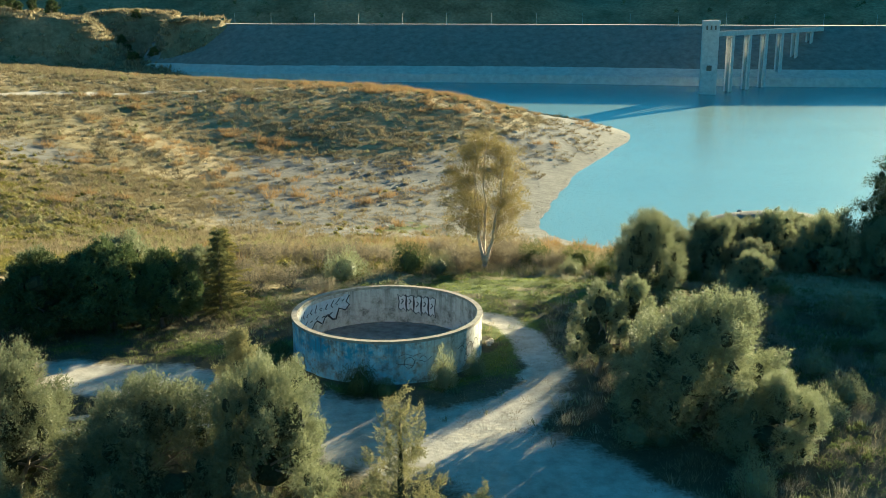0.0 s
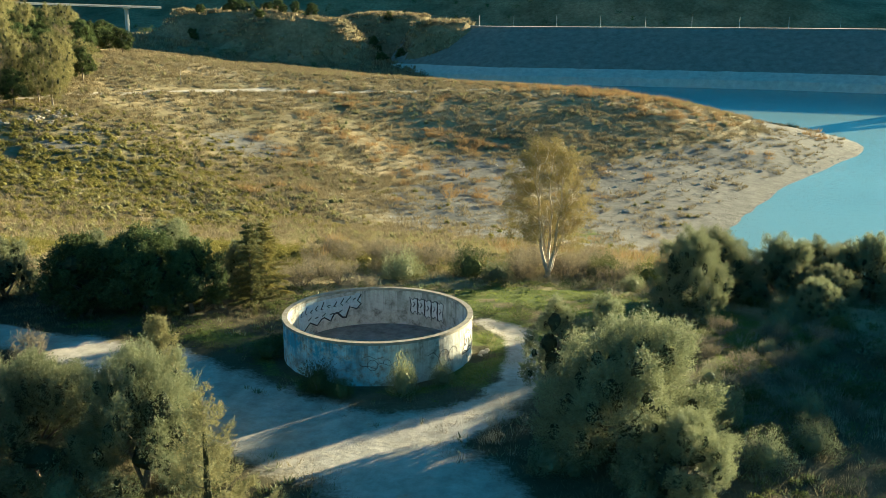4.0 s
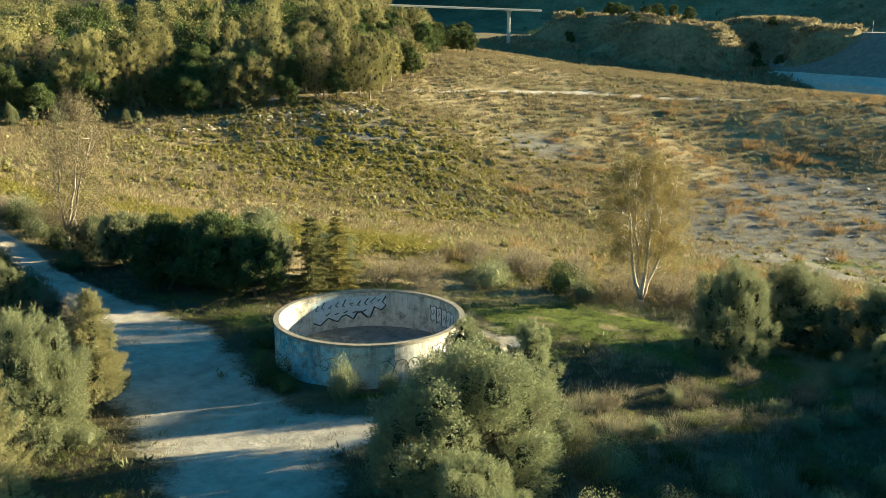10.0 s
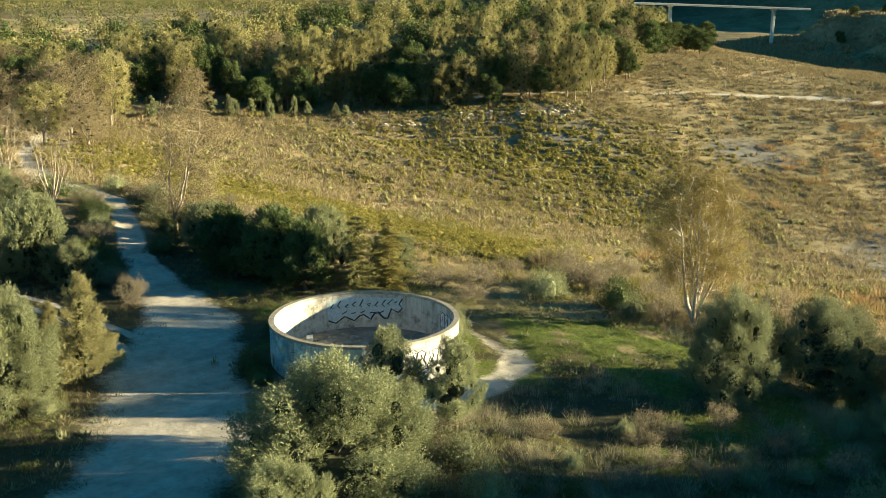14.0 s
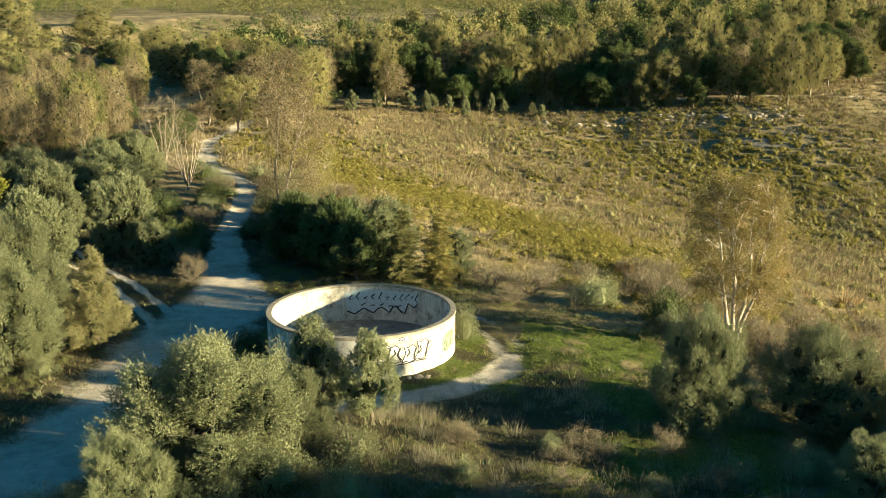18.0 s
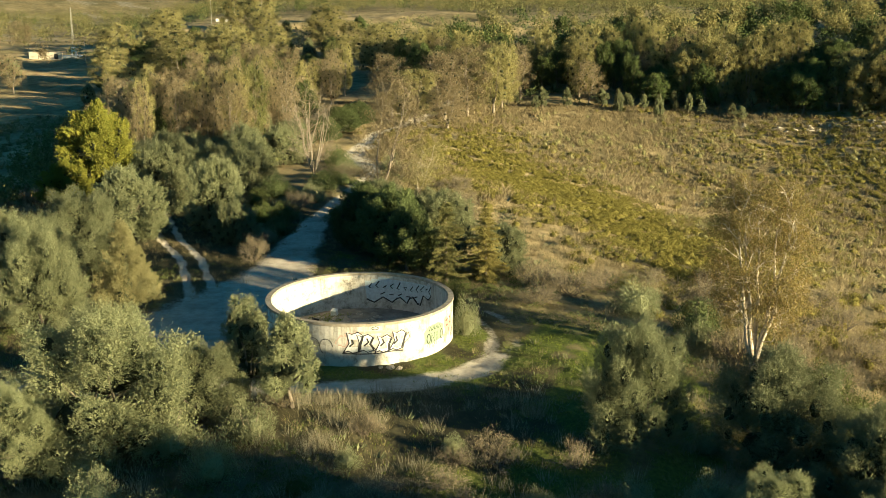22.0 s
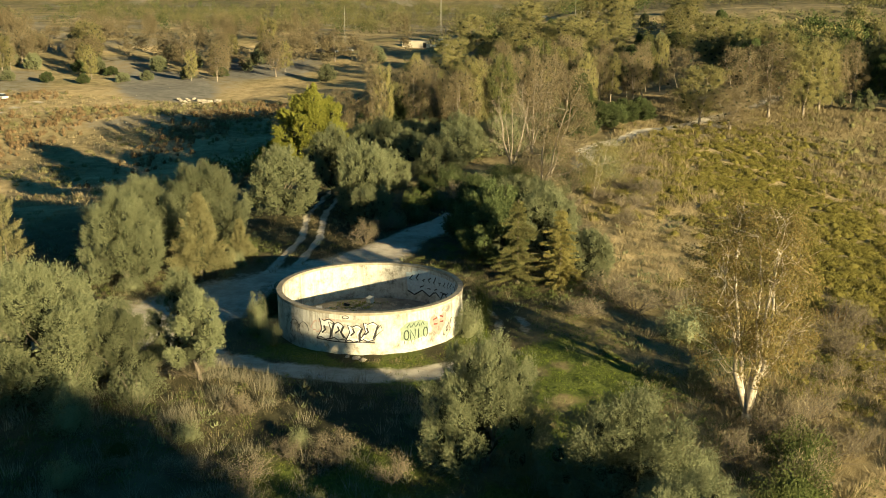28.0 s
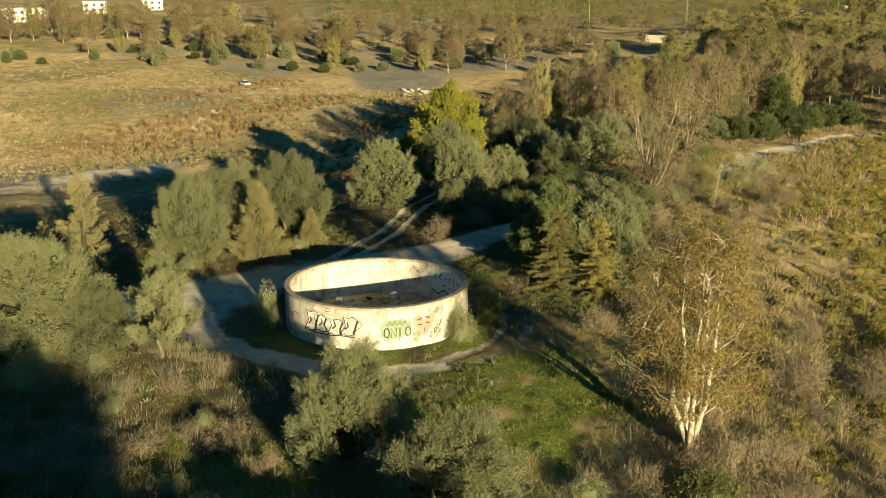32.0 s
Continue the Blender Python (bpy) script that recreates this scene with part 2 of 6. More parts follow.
WEST = ((-104, -112, -9), (-145, -126, -4.6), (-122, -136, -5.5), (-84, -92, -8.6), (-189, -104, -6), (-308, -66, 3), (-200, 110, 3), (-75, -60, -6.6), (-267, 337, 10), (-160, 420, -16), (-30, 430, -26), (40, 380, -27), (150, 250, -30), (120, 60, -20), (90, -60, -6), (-260, -300, 4))
SPOTS = np.array(PLATEAU + VALLEY + WEST, float)


def kernel(d):
    return np.where(d > 0, d * d * np.log(d + 1e-9), 0) * 1e-4


def spline():
    """Weights of a thin-plate surface through the spot heights."""
    n = len(SPOTS)
    d = np.hypot(SPOTS[:, None, 0] - SPOTS[None, :, 0], SPOTS[:, None, 1] - SPOTS[None, :, 1])
    a = np.zeros((n + 3, n + 3))
    a[:n, :n] = kernel(d) + np.eye(n) * 0.02
    a[:n, n], a[:n, n + 1:] = 1, SPOTS[:, :2]
    a[n:, :n] = a[:n, n:].T
    return np.linalg.solve(a, np.append(SPOTS[:, 2], (0, 0, 0)))


WEIGHTS = spline()


def step(a, b, x):
    s = np.clip((x - a) / (b - a), 0, 1)
    return s * s * (3 - 2 * s)


LAKE_LEVEL = -22.3


def height(x, y):
    """The ground's height at places x, y (numbers or arrays)."""
    x, y = np.asarray(x, float), np.asarray(y, float)
    cx, cy = np.clip(x, -330, 220), np.clip(y, -320, 480)
    d = np.hypot(cx[..., None] - SPOTS[:, 0], cy[..., None] - SPOTS[:, 1])
    n = len(SPOTS)
    z = kernel(d) @ WEIGHTS[:n] + WEIGHTS[n] + WEIGHTS[n + 1] * cx + WEIGHTS[n + 2] * cy
    # land beyond the lake and the plain, in folds
    fold = 14 * np.sin(x * 0.011 + 1.3) + 9 * np.sin(y * 0.017 + x * 0.006) + 6 * np.sin(x * 0.031 + y * 0.02)
    north = step(700, 950, y + 0.12 * x)
    z = z + north * (60 + 0.7 * fold + 0.04 * np.clip(y - 800, 0, 800))
    # added ridge behind the dam, raised to throw shade towards it
    z = z + step(700, 880, y) * (22 * np.exp(-((x - 80) / 230) ** 2) + 27 * np.exp(-((x - 560) / 300) ** 2))
    mound = np.exp(-((x + 190) / 120) ** 2 - ((y - 585) / 55) ** 2)
    z = z + mound * (13 + 0.4 * fold)
    rill = 3.5 * np.abs(np.sin(0.11 * x + 0.05 * y)) + 2.0 * np.sin(0.07 * y - 0.13 * x)
    for cx, cy, rx, ry, top in ((-212, 572, 66, 34, 13), (-168, 640, 60, 34, 15), (-118, 588, 36, 30, 11), (-260, 600, 90, 40, 17)):
        e = np.hypot((x - cx) / rx, (y - cy) / ry)
        z = np.maximum(z, top - 62 * np.clip(e - 0.5, 0, 0.62) - rill * np.clip(e, 0, 1) - 400 * np.clip(e - 1.12, 0, None))
    z = z + 7 * step(-300, -345, x) * step(-75, -30, y) * step(140, 70, y)
    z = z + 5 * np.exp(-((x + 262) / 40) ** 2 - ((y - 330) / 60) ** 2)
    east = step(175, 330, x) * step(380, 520, y)
    z = z + east * (38 + 0.3 * fold)
    z = np.maximum(z, LAKE_LEVEL + 2.2 - ((x - 79) / 10) ** 2 - ((y - 140 + 0.03 * (x - 79) ** 2 * 0.1) / 4.2) ** 2)
    far = step(500, 2600, np.hypot(x, y)) * step(-200, -700, x)
    z = z + far * (70 + 2.5 * fold)
    # level ground round the tank
    r = np.hypot(x, y)
    z = z * step(7, 22, r)
    z = z + 1.0 * np.exp(-((x - 15.5) ** 2 + (y + 6.5) ** 2) / 24)
    z = np.maximum(z, -34)
    return z


# ---- building helpers ----
def mesh_from(name, verts, faces, mats, index=None, smooth=False):
    """A mesh from vertices and faces; faces may be an array, or a list of arrays with one width each."""
    me = bpy.data.meshes.new(name)
    if isinstance(faces, np.ndarray):
        faces = [faces]
    if isinstance(verts, np.ndarray) and isinstance(faces[0], np.ndarray):
        sizes = np.concatenate([np.full(len(f), f.shape[1], np.int32) for f in faces])
        me.vertices.add(len(verts))
        me.vertices.foreach_set("co", verts.astype(np.float32).ravel())
        me.loops.add(int(sizes.sum()))
        me.loops.foreach_set("vertex_index", np.concatenate([f.ravel() for f in faces]).astype(np.int32))
        me.polygons.add(len(sizes))
        me.polygons.foreach_set("loop_start", np.concatenate([[0], np.cumsum(sizes)[:-1]]).astype(np.int32))
        me.update(calc_edges=True)
    else:
        me.from_pydata([tuple(v) for v in verts], [], faces)
    for m in (mats if isinstance(mats, (list, tuple)) else (mats,)):
        me.materials.append(m)
    if index is not None:
        me.polygons.foreach_set("material_index", np.asarray(index, np.int32))
    me.polygons.foreach_set("use_smooth", np.full(len(me.polygons), bool(smooth)))
    return me


def put(name, me, parent=None, label="", at=None):
    ob = new(name, me)
    if parent is not None:
        ob.parent = parent
    if at is not None:
        ob.matrix_basis = at
    if label:
        ob["label"] = label
    return ob


def part(name, bm, mat, parent, label=""):
    me = bpy.data.meshes.new(name)
    bm.to_mesh(me)
    bm.free()
    me.materials.append(mat)
    return put(name, me, parent, label)


def empty(name, at, label, category, group="", kind=""):
    ob = new(name)
    ob.matrix_basis = at
    return tagged(ob, label, category, group, kind)


def box(bm, x0, x1, y0, y1, z0, z1, bevel=0.0):
    r = bmesh.ops.create_cube(bm, size=1, matrix=Matrix.LocRotScale(((x0 + x1) / 2, (y0 + y1) / 2, (z0 + z1) / 2), None, (x1 - x0, y1 - y0, z1 - z0)))
    if bevel:
        es = list({e for v in r["verts"] for e in v.link_edges})
        bmesh.ops.bevel(bm, geom=es, offset=bevel, segments=1, affect="EDGES")


def tube(points, radii, sides=7):
    """Vertices and faces of a tapered tube along points."""
    pts = np.asarray(points, float)
    v, f = [], []
    for i, p in enumerate(pts):
        d = pts[min(i + 1, len(pts) - 1)] - pts[max(i - 1, 0)]
        d = d / (np.linalg.norm(d) + 1e-9)
        a = np.cross(d, (0.3, 0.9, 0.2) if abs(d[2]) > 0.8 else (0, 0, 1))
        a = a / (np.linalg.norm(a) + 1e-9)
        b = np.cross(d, a)
        for k in range(sides):
            w = 2 * math.pi * k / sides
            v.append(p + radii[i] * (math.cos(w) * a + math.sin(w) * b))
    for i in range(len(pts) - 1):
        for k in range(sides):
            a0, a1 = i * sides + k, i * sides + (k + 1) % sides
            f.append((a0, a1, a1 + sides, a0 + sides))
    f.append(tuple(range(sides))[::-1])
    f.append(tuple(range((len(pts) - 1) * sides, len(pts) * sides)))
    return v, f


def merge(pieces):
    v, f = [], []
    for pv, pf in pieces:
        n = len(v)
        v.extend(pv)
        f.extend(tuple(i + n for i in face) for face in pf)
    return v, f


def leaves(rng, centres, outward, size, slim=0.4, droop=0.0, spread=1.0, face=None, coherent=0.0):
    """One pointed leaf at each centre. outward: the way it grows; face: the way its blade tends to look."""
    n = len(centres)
    d = outward + rng.normal(0, spread * 0.6, (n, 3))
    d[:, 2] -= droop
    d /= np.linalg.norm(d, axis=1)[:, None] + 1e-9
    k = rng.normal(0, 1, (n, 3))
    if face is not None:
        k = k * (1 - coherent) + face * coherent * 1.6
    s = np.cross(k, d)
    s /= np.linalg.norm(s, axis=1)[:, None] + 1e-9
    L = size * rng.uniform(0.6, 1.3, (n, 1))
    W = L * slim * 0.5
    low = centres + d * L * 0.3
    v = np.empty((n, 3, 3))
    v[:, 0], v[:, 1], v[:, 2] = low + s * W, centres + d * L, low - s * W
    return v.reshape(-1, 3), np.arange(3 * n).reshape(n, 3)


# ---- the land ----
def polyline_distance(x, y, pts):
    """Distance to a line through pts (x, y, half width), in half widths."""
    best = np.full(x.shape, 1e9)
    for (ax, ay, aw), (bx, by, bw) in zip(pts, pts[1:]):
        dx, dy = bx - ax, by - ay
        u = np.clip(((x - ax) * dx + (y - ay) * dy) / (dx * dx + dy * dy), 0, 1)
        best = np.minimum(best, np.hypot(x - ax - u * dx, y - ay - u * dy) / (aw + u * (bw - aw)))
    return best


TRACK = ((-175, 42, 1.6), (-140, 28, 1.6), (-112, 15, 1.6), (-81, 7.5, 1.6), (-62, 8.5, 1.2), (-46, 3.5, 1.15), (-34, -1.0, 1.3), (-23, -3.6, 2.0), (-14, -5.6, 3.2), (-5, -11.5, 4.2), (4, -15.5, 4.3), (9, -20, 3.6), (16, -30, 3), (22, -46, 3), (26, -70, 3))
RING = ((1, -14, 3.2), (6.5, -11.5, 2.6), (9.6, -7.4, 1.9), (9.9, -4, 1.35), (9.85, 0, 1.3), (9.5, 3.2, 1.3), (8.2, 6.2, 1.25), (6.2, 8.0, 1.1))
RING_IN = ((7.2, 6.4, 0.6), (4.6, 8.0, 0.5), (1.2, 8.9, 0.4), (-2.6, 8.5, 0.35), (-5.6, 7.0, 0.25))
RING_OUT = ((6.6, 8.2, 0.6), (4.2, 9.9, 0.45), (0.6, 10.7, 0.4), (-2.6, 10.3, 0.35), (-6.0, 8.4, 0.25))
RUT_A = ((-6, -11.5, 0.4), (-14, -12.2, 0.36), (-22, -13.2, 0.34), (-30, -15.6, 0.3), (-45, -18, 0.25))
RUT_B = ((-7, -9.4, 0.4), (-14, -10.4, 0.36), (-22, -11.5, 0.34), (-30.5, -14, 0.3), (-45, -16.5, 0.25))
ROAD = ((-140, 128, 0.8), (-125, 160, 0.8), (-113, 195, 1.0), (-98, 228, 1.6), (-72, 250, 1.3), (-40, 275, 0.8))
TRAIL = ((-112, -119, 0.4), (-119, -122.6, 0.45), (-129, -126.7, 0.5), (-138, -130, 0.5), (-150, -134.7, 0.6), (-170, -139, 0.5))


def wob(x, y, s, k=0.0):
    return np.sin(x * s + 1.7 * np.sin(y * s * 0.7 + k)) * np.cos(y * s * 1.1 + 1.3 * np.sin(x * s * 0.6 + 2 + k))


def track_mask(x, y):
    d = np.minimum.reduce([polyline_distance(x, y, p) for p in (TRACK, RUT_A, RUT_B, ROAD, TRAIL)])
    ring = np.clip(1.5 - polyline_distance(x, y, RING), 0, 1) * np.clip(0.86 + 0.3 * wob(x, y, 0.9, 3), 0, 1)
    faint = np.minimum(polyline_distance(x, y, RING_IN), polyline_distance(x, y, RING_OUT))
    faint = np.clip(1.7 - faint, 0, 1) * np.clip(0.42 + 0.25 * wob(x, y, 0.8, 1), 0, 1)
    return np.maximum.reduce([np.clip(1.5 - d, 0, 1), ring, faint])


def green_mask(x, y):
    g = np.exp(-(((x - 12) / 9) ** 2 + ((y - 13) / 7) ** 2) * 1.1) + 0.8 * np.exp(-(((x - 7.5) / 4) ** 2 + ((y - 1) / 7) ** 2))
    g = g + 0.75 * np.exp(-((np.hypot(x, y) - 7.4) / 1.1) ** 2) + 0.8 * np.exp(-(((x + 15) / 9) ** 2 + ((y - 1) / 2.6) ** 2))
    g = g + 0.7 * np.exp(-(((x - 24) / 9) ** 2 + ((y - 2) / 9) ** 2)) * (0.6 + 0.4 * wob(x, y, 0.4))
    g = g + 0.75 * np.exp(-(((x - 25) / 7) ** 2 + ((y - 13) / 7) ** 2)) * (0.65 + 0.35 * wob(x, y, 0.5, 4))
    g = g + 0.7 * np.exp(-(((x - 4) / 8) ** 2 + ((y - 16.5) / 6) ** 2))
    g = g + 0.8 * np.exp(-(((x - 4) / 12) ** 2 + ((y - 124) / 10) ** 2))
    return np.clip(g * (0.72 + 0.5 * wob(x, y, 0.55, 8) + 0.25 * wob(x, y, 1.4, 2)), 0, 1)


def pale_mask(x, y):
    z = height(x, y)
    p = step(-14.5, -18.5, z + 1.4 * wob(x, y, 0.05)) * (y > 90) * step(-62, -18, x + 8 * wob(x, y, 0.04, 1))
    p = p + 0.8 * np.exp(-(((x + 78) / 13) ** 2 + ((y - 166) / 15) ** 2)) + 0.75 * np.exp(-(((x + 105) / 9) ** 2 + ((y - 130) / 18) ** 2)) * step(-0.2, 0.5, wob(x, y, 0.3))
    p = p + 0.9 * np.exp(-(((x + 60) / 30) ** 2 + ((y + 92 - 0.15 * (x + 60)) / 9) ** 2)) + 0.55 * np.exp(-(((x + 215) / 60) ** 2 + ((y + 120) / 22) ** 2))
    p = p + 0.7 * np.exp(-(((x + 128) / 20) ** 2 + ((y - 25) / 6) ** 2)) + 0.5 * step(-60, -110, y) * step(-0.1, 0.6, wob(x, y, 0.06, 3))
    p = p + 0.5 * np.exp(-(((x - 15) / 5) ** 2 + ((y + 9) / 3.5) ** 2))
    return np.clip(p, 0, 1)


def surface(x, y):
    """The ground with its small unevenness."""
    x, y = np.asarray(x, float), np.asarray(y, float)
    z, r, t = height(x, y), np.hypot(x, y), track_mask(x, y)
    rough = step(8, 30, r) * (1 - t) * (0.12 + 0.88 * step(-21.8, -17.5, z))
    z = z + rough * (0.18 * wob(x, y, 0.5) + 0.35 * wob(x, y, 0.13, 2)) + (1 - t) * 0.05 * wob(x, y, 1.9, 1) - 0.06 * t * (r < 60)
    return z + step(60, 120, r) * step(-21.5, -16, z) * 0.45 * wob(x, y, 0.06, 4)


def build_ground():
    n, a, b = 270, 14.5, 6.1
    u = np.linspace(-1, 1, 2 * n + 1)
    g = a * np.sinh(b * u)
    X, Y = np.meshgrid(g - 4, g + 4, indexing="xy")
    Z = surface(X, Y)
    t = np.maximum(track_mask(X, Y), 0.95 * np.exp(-((X + 58) / 26) ** 2 - ((Y + 91 - 0.15 * (X + 58)) / 7.5) ** 2))
    m = 2 * n + 1
    verts = np.stack([X, Y, Z], -1).reshape(-1, 3)
    i = np.arange(m * m).reshape(m, m)
    faces = np.stack([i[:-1, :-1], i[:-1, 1:], i[1:, 1:], i[1:, :-1]], -1).reshape(-1, 4)
    me = mesh_from("ground", verts, faces, M_GROUND, smooth=True)
    col = me.color_attributes.new("cover", "FLOAT_COLOR", "POINT")
    data = np.stack([t, green_mask(X, Y), pale_mask(X, Y), np.ones_like(X)], -1)
    col.data.foreach_set("color", data.reshape(-1).astype(np.float32))
    wild = me.attributes.new("maquis_shade", "FLOAT", "POINT")
    # round the tank this darkens the soil to stand for the bank's shade
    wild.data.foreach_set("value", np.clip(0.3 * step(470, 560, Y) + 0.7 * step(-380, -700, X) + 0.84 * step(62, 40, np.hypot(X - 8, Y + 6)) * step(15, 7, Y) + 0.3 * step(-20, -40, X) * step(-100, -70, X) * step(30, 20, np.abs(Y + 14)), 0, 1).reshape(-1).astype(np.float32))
    return tagged(put("ground", me), "uneven dry grassland with dirt tracks and pale lake shores", "ground", kind="structure")


ground = build_ground()

bm = bmesh.new()
bmesh.ops.create_grid(bm, x_segments=2, y_segments=2, size=1, matrix=Matrix.LocRotScale((420, 330, LAKE_LEVEL), None, (460, 270, 1)))
water = part("water", bm, M_WATER, None)
tagged(water, "calm turquoise lake water below a dam", "water", kind="structure")


# ---- dam ----
def build_dam():
    ob = empty("dam", pose(0, 0, 0), "long earth-fill dam with a dark rock face and pale wave-washed foot", "dam", kind="structure")
    line = [(-150, 552), (-80, 520), (0, 512), (80, 500), (160, 477), (240, 462), (330, 455)]
    rows = ((0, -26, 0), (4, -18, 0), (10, -15.5, 0), (13, -14, 1), (36, -2, 1), (55, 7.2, 1), (56, 8.2, 2), (64, 8.2, 2), (66, 7, 2), (120, -20, 1))
    v, f, idx = [], [], []
    pts = []
    for (ax, ay), (bx, by) in zip(line, line[1:]):
        for k in range(12):
            pts.append((ax + (bx - ax) * k / 12, ay + (by - ay) * k / 12))
    for i, (x, y) in enumerate(pts):
        for d, z, _ in rows:
            w = 0.5 * noise.noise(Vector((x * 0.1, d * 0.3, 0))) if 0 < d < 55 else 0
            v.append((x + d * 0.17, y + d * 0.985, z + w))
    k = len(rows)
    for i in range(len(pts) - 1):
        for j in range(k - 1):
            f.append((i * k + j, (i + 1) * k + j, (i + 1) * k + j + 1, i * k + j + 1))
            idx.append(rows[j][2])
    mats = (plain("washed_rubble", (0.44, 0.42, 0.36), (0.64, 0.6, 0.52), 0.3, 0.95, 0.9, 0.5), plain("dark_rockfill", (0.17, 0.16, 0.13), (0.29, 0.265, 0.22), 0.25, 0.95, 1.0, 0.6), M_CONCRETE)
    put("embankment", mesh_from("embankment", v, f, mats, idx), ob)
    for i in range(4, 66, 4):
        x, y = pts[i]
        pv, pf = tube([(x + 10, y + 56.5, 8), (x + 10, y + 56.5, 14.5)], (0.11, 0.07), 5)
        qv, qf = tube([(x + 10, y + 56.5, 14.4), (x + 10, y + 58.0, 14.7)], (0.06, 0.05), 4)
        put("lamp_post", mesh_from("lamp_post", *merge([(pv, pf), (qv, qf)]), M_CONCRETE), ob)
    return ob


build_dam()


def build_tower():
    ob = empty("intake_tower", pose(157, 431, 0, 0, 0, -14), "tall pale concrete intake tower standing in the lake", "tower")
    bm = bmesh.new()
    box(bm, -3.9, 3.9, -3.9, 3.9, -34, 13, 0.15)
    part("shaft", bm, M_CONCRETE, ob)
    bm = bmesh.new()
    box(bm, -4.2, 4.2, -4.2, 4.2, 11.2, 12.8, 0.1)
    part("crown_band", bm, M_CONCRETE, ob)
    bm = bmesh.new()
    box(bm, -1.2, 1.2, -4.15, -3.85, -11, -8.4, 0.1)
    gate = part("gate_opening", bm, M_BARK, ob, "dark square gate opening")
    for x in (-2, 0, 2):
        bm = bmesh.new()
        box(bm, x - 0.4, x + 0.4, -4.25, -4.15, 8.5, 10.5)
        part("window", bm, M_BARK, ob, "narrow dark window slot")
    br = empty("footbridge", pose(0, 0, 0), "concrete footbridge on tall paired piers to the intake tower", "bridge")
    a, b = np.array((161.0, 434.0)), np.array((246.0, 512.0))
    d = (b - a) / np.linalg.norm(b - a)
    nrm = np.array((-d[1], d[0]))
    L = np.linalg.norm(b - a)
    m = Matrix(((d[0], nrm[0], 0, a[0]), (d[1], nrm[1], 0, a[1]), (0, 0, 1, 0), (0, 0, 0, 1)))
    bm = bmesh.new()
    box(bm, -1, L, -1.7, 1.7, 5.2, 6.6, 0.08)
    bm.transform(m)
    part("deck", bm, M_CONCRETE, br)
    for s in (-1.6, 1.6):
        bm = bmesh.new()
        box(bm, -1, L, s - 0.06, s + 0.06, 6.6, 7.6)
        bm.transform(m)
        part("parapet", bm, M_CONCRETE, br)
    for k in range(6):
        u = 14 + k * 17.5
        p = a + d * u
        z0 = min(float(height(p[0], p[1])), -4 + k * 0.5) - 3
        bm = bmesh.new()
        for s in (-1.2, 1.2):
            box(bm, u - 1.3, u + 1.3, s - 0.45, s + 0.45, z0, 5.2, 0.05)
        box(bm, u - 1.3, u + 1.3, -1.6, 1.6, 4.2, 5.2, 0.05)
        bm.transform(m)
        part("pier", bm, M_CONCRETE, br)
    return ob


build_tower()


# ---- the round tank ----
R_OUT, R_IN, RIM = 6.25, 5.98, 2.75


def ring(r0, r1, z0, z1, n=96, a0=0.0, a1=2 * math.pi):
    """A ring wall, cut on a plain circle."""
    full = abs(a1 - a0 - 2 * math.pi) < 1e-6
    v, f = [], []
    m = n if full else n + 1
    for i in range(m):
        w = a0 + (a1 - a0) * i / n
        c, s = math.cos(w), math.sin(w)
        v += [(r0 * c, r0 * s, z0), (r1 * c, r1 * s, z0), (r1 * c, r1 * s, z1), (r0 * c, r0 * s, z1)]
    for i in range(n):
        j = (i + 1) % m
        for k in range(4):
            l = (k + 1) % 4
            f.append((i * 4 + k, j * 4 + k, j * 4 + l, i * 4 + l))
    return v, f


def build_tank():
    ob = empty("water_tank", pose(0, 0, 0), "round open concrete tank with worn limewash and graffiti", "tank")
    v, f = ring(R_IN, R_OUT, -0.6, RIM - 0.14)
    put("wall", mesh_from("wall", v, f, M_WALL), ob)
    v, f = ring(R_IN - 0.04, R_OUT + 0.05, RIM - 0.14, RIM + 0.03)
    put("coping", mesh_from("coping", v, f, M_COPING), ob, "brown weathered rim")
    v, f = ring(0.01, R_IN - 0.01, -0.3, 0.1)
    put("tank_floor", mesh_from("tank_floor", v, f, plain("silted_floor", (0.14, 0.125, 0.1), (0.34, 0.31, 0.26), 1.2, 0.95, 0.8, 0.06)), ob, "floor covered in dark silt and leaf litter")
    return ob


tank = build_tank()


# ---- plants ----
def unit(v):
    return v / (np.linalg.norm(v, axis=-1, keepdims=True) + 1e-9)


def ball_points(rng, n):
    return unit(rng.normal(0, 1, (n, 3)))


def blob_leaves(rng, blobs, clumps, per, size, slim=0.4, tuft=0.35, droop=0.0, up=0.3):
    """Leaf sprays on the outsides of overlapping blobs (x, y, z, rx, rz)."""
    cs, ds = [], []
    for x, y, z, rx, rz in blobs:
        k = max(4, int(clumps * rx * rx))
        d = ball_points(rng, k)
        d = d[d[:, 2] > -0.55]
        r = rng.uniform(0.72, 1.08, (len(d), 1))
        c = np.array((x, y, z)) + d * r * np.array((rx, rx, rz))
        c = np.repeat(c, per, 0) + rng.normal(0, tuft, (len(d) * per, 3)) * np.array((1, 1, 0.9))
        cs.append(c)
        ds.append(np.repeat(d, per, 0))
    d = np.concatenate(ds)
    return leaves(rng, np.concatenate(cs), d + np.array((0, 0, up)), size, slim, droop, 1.0, d, 0.62)


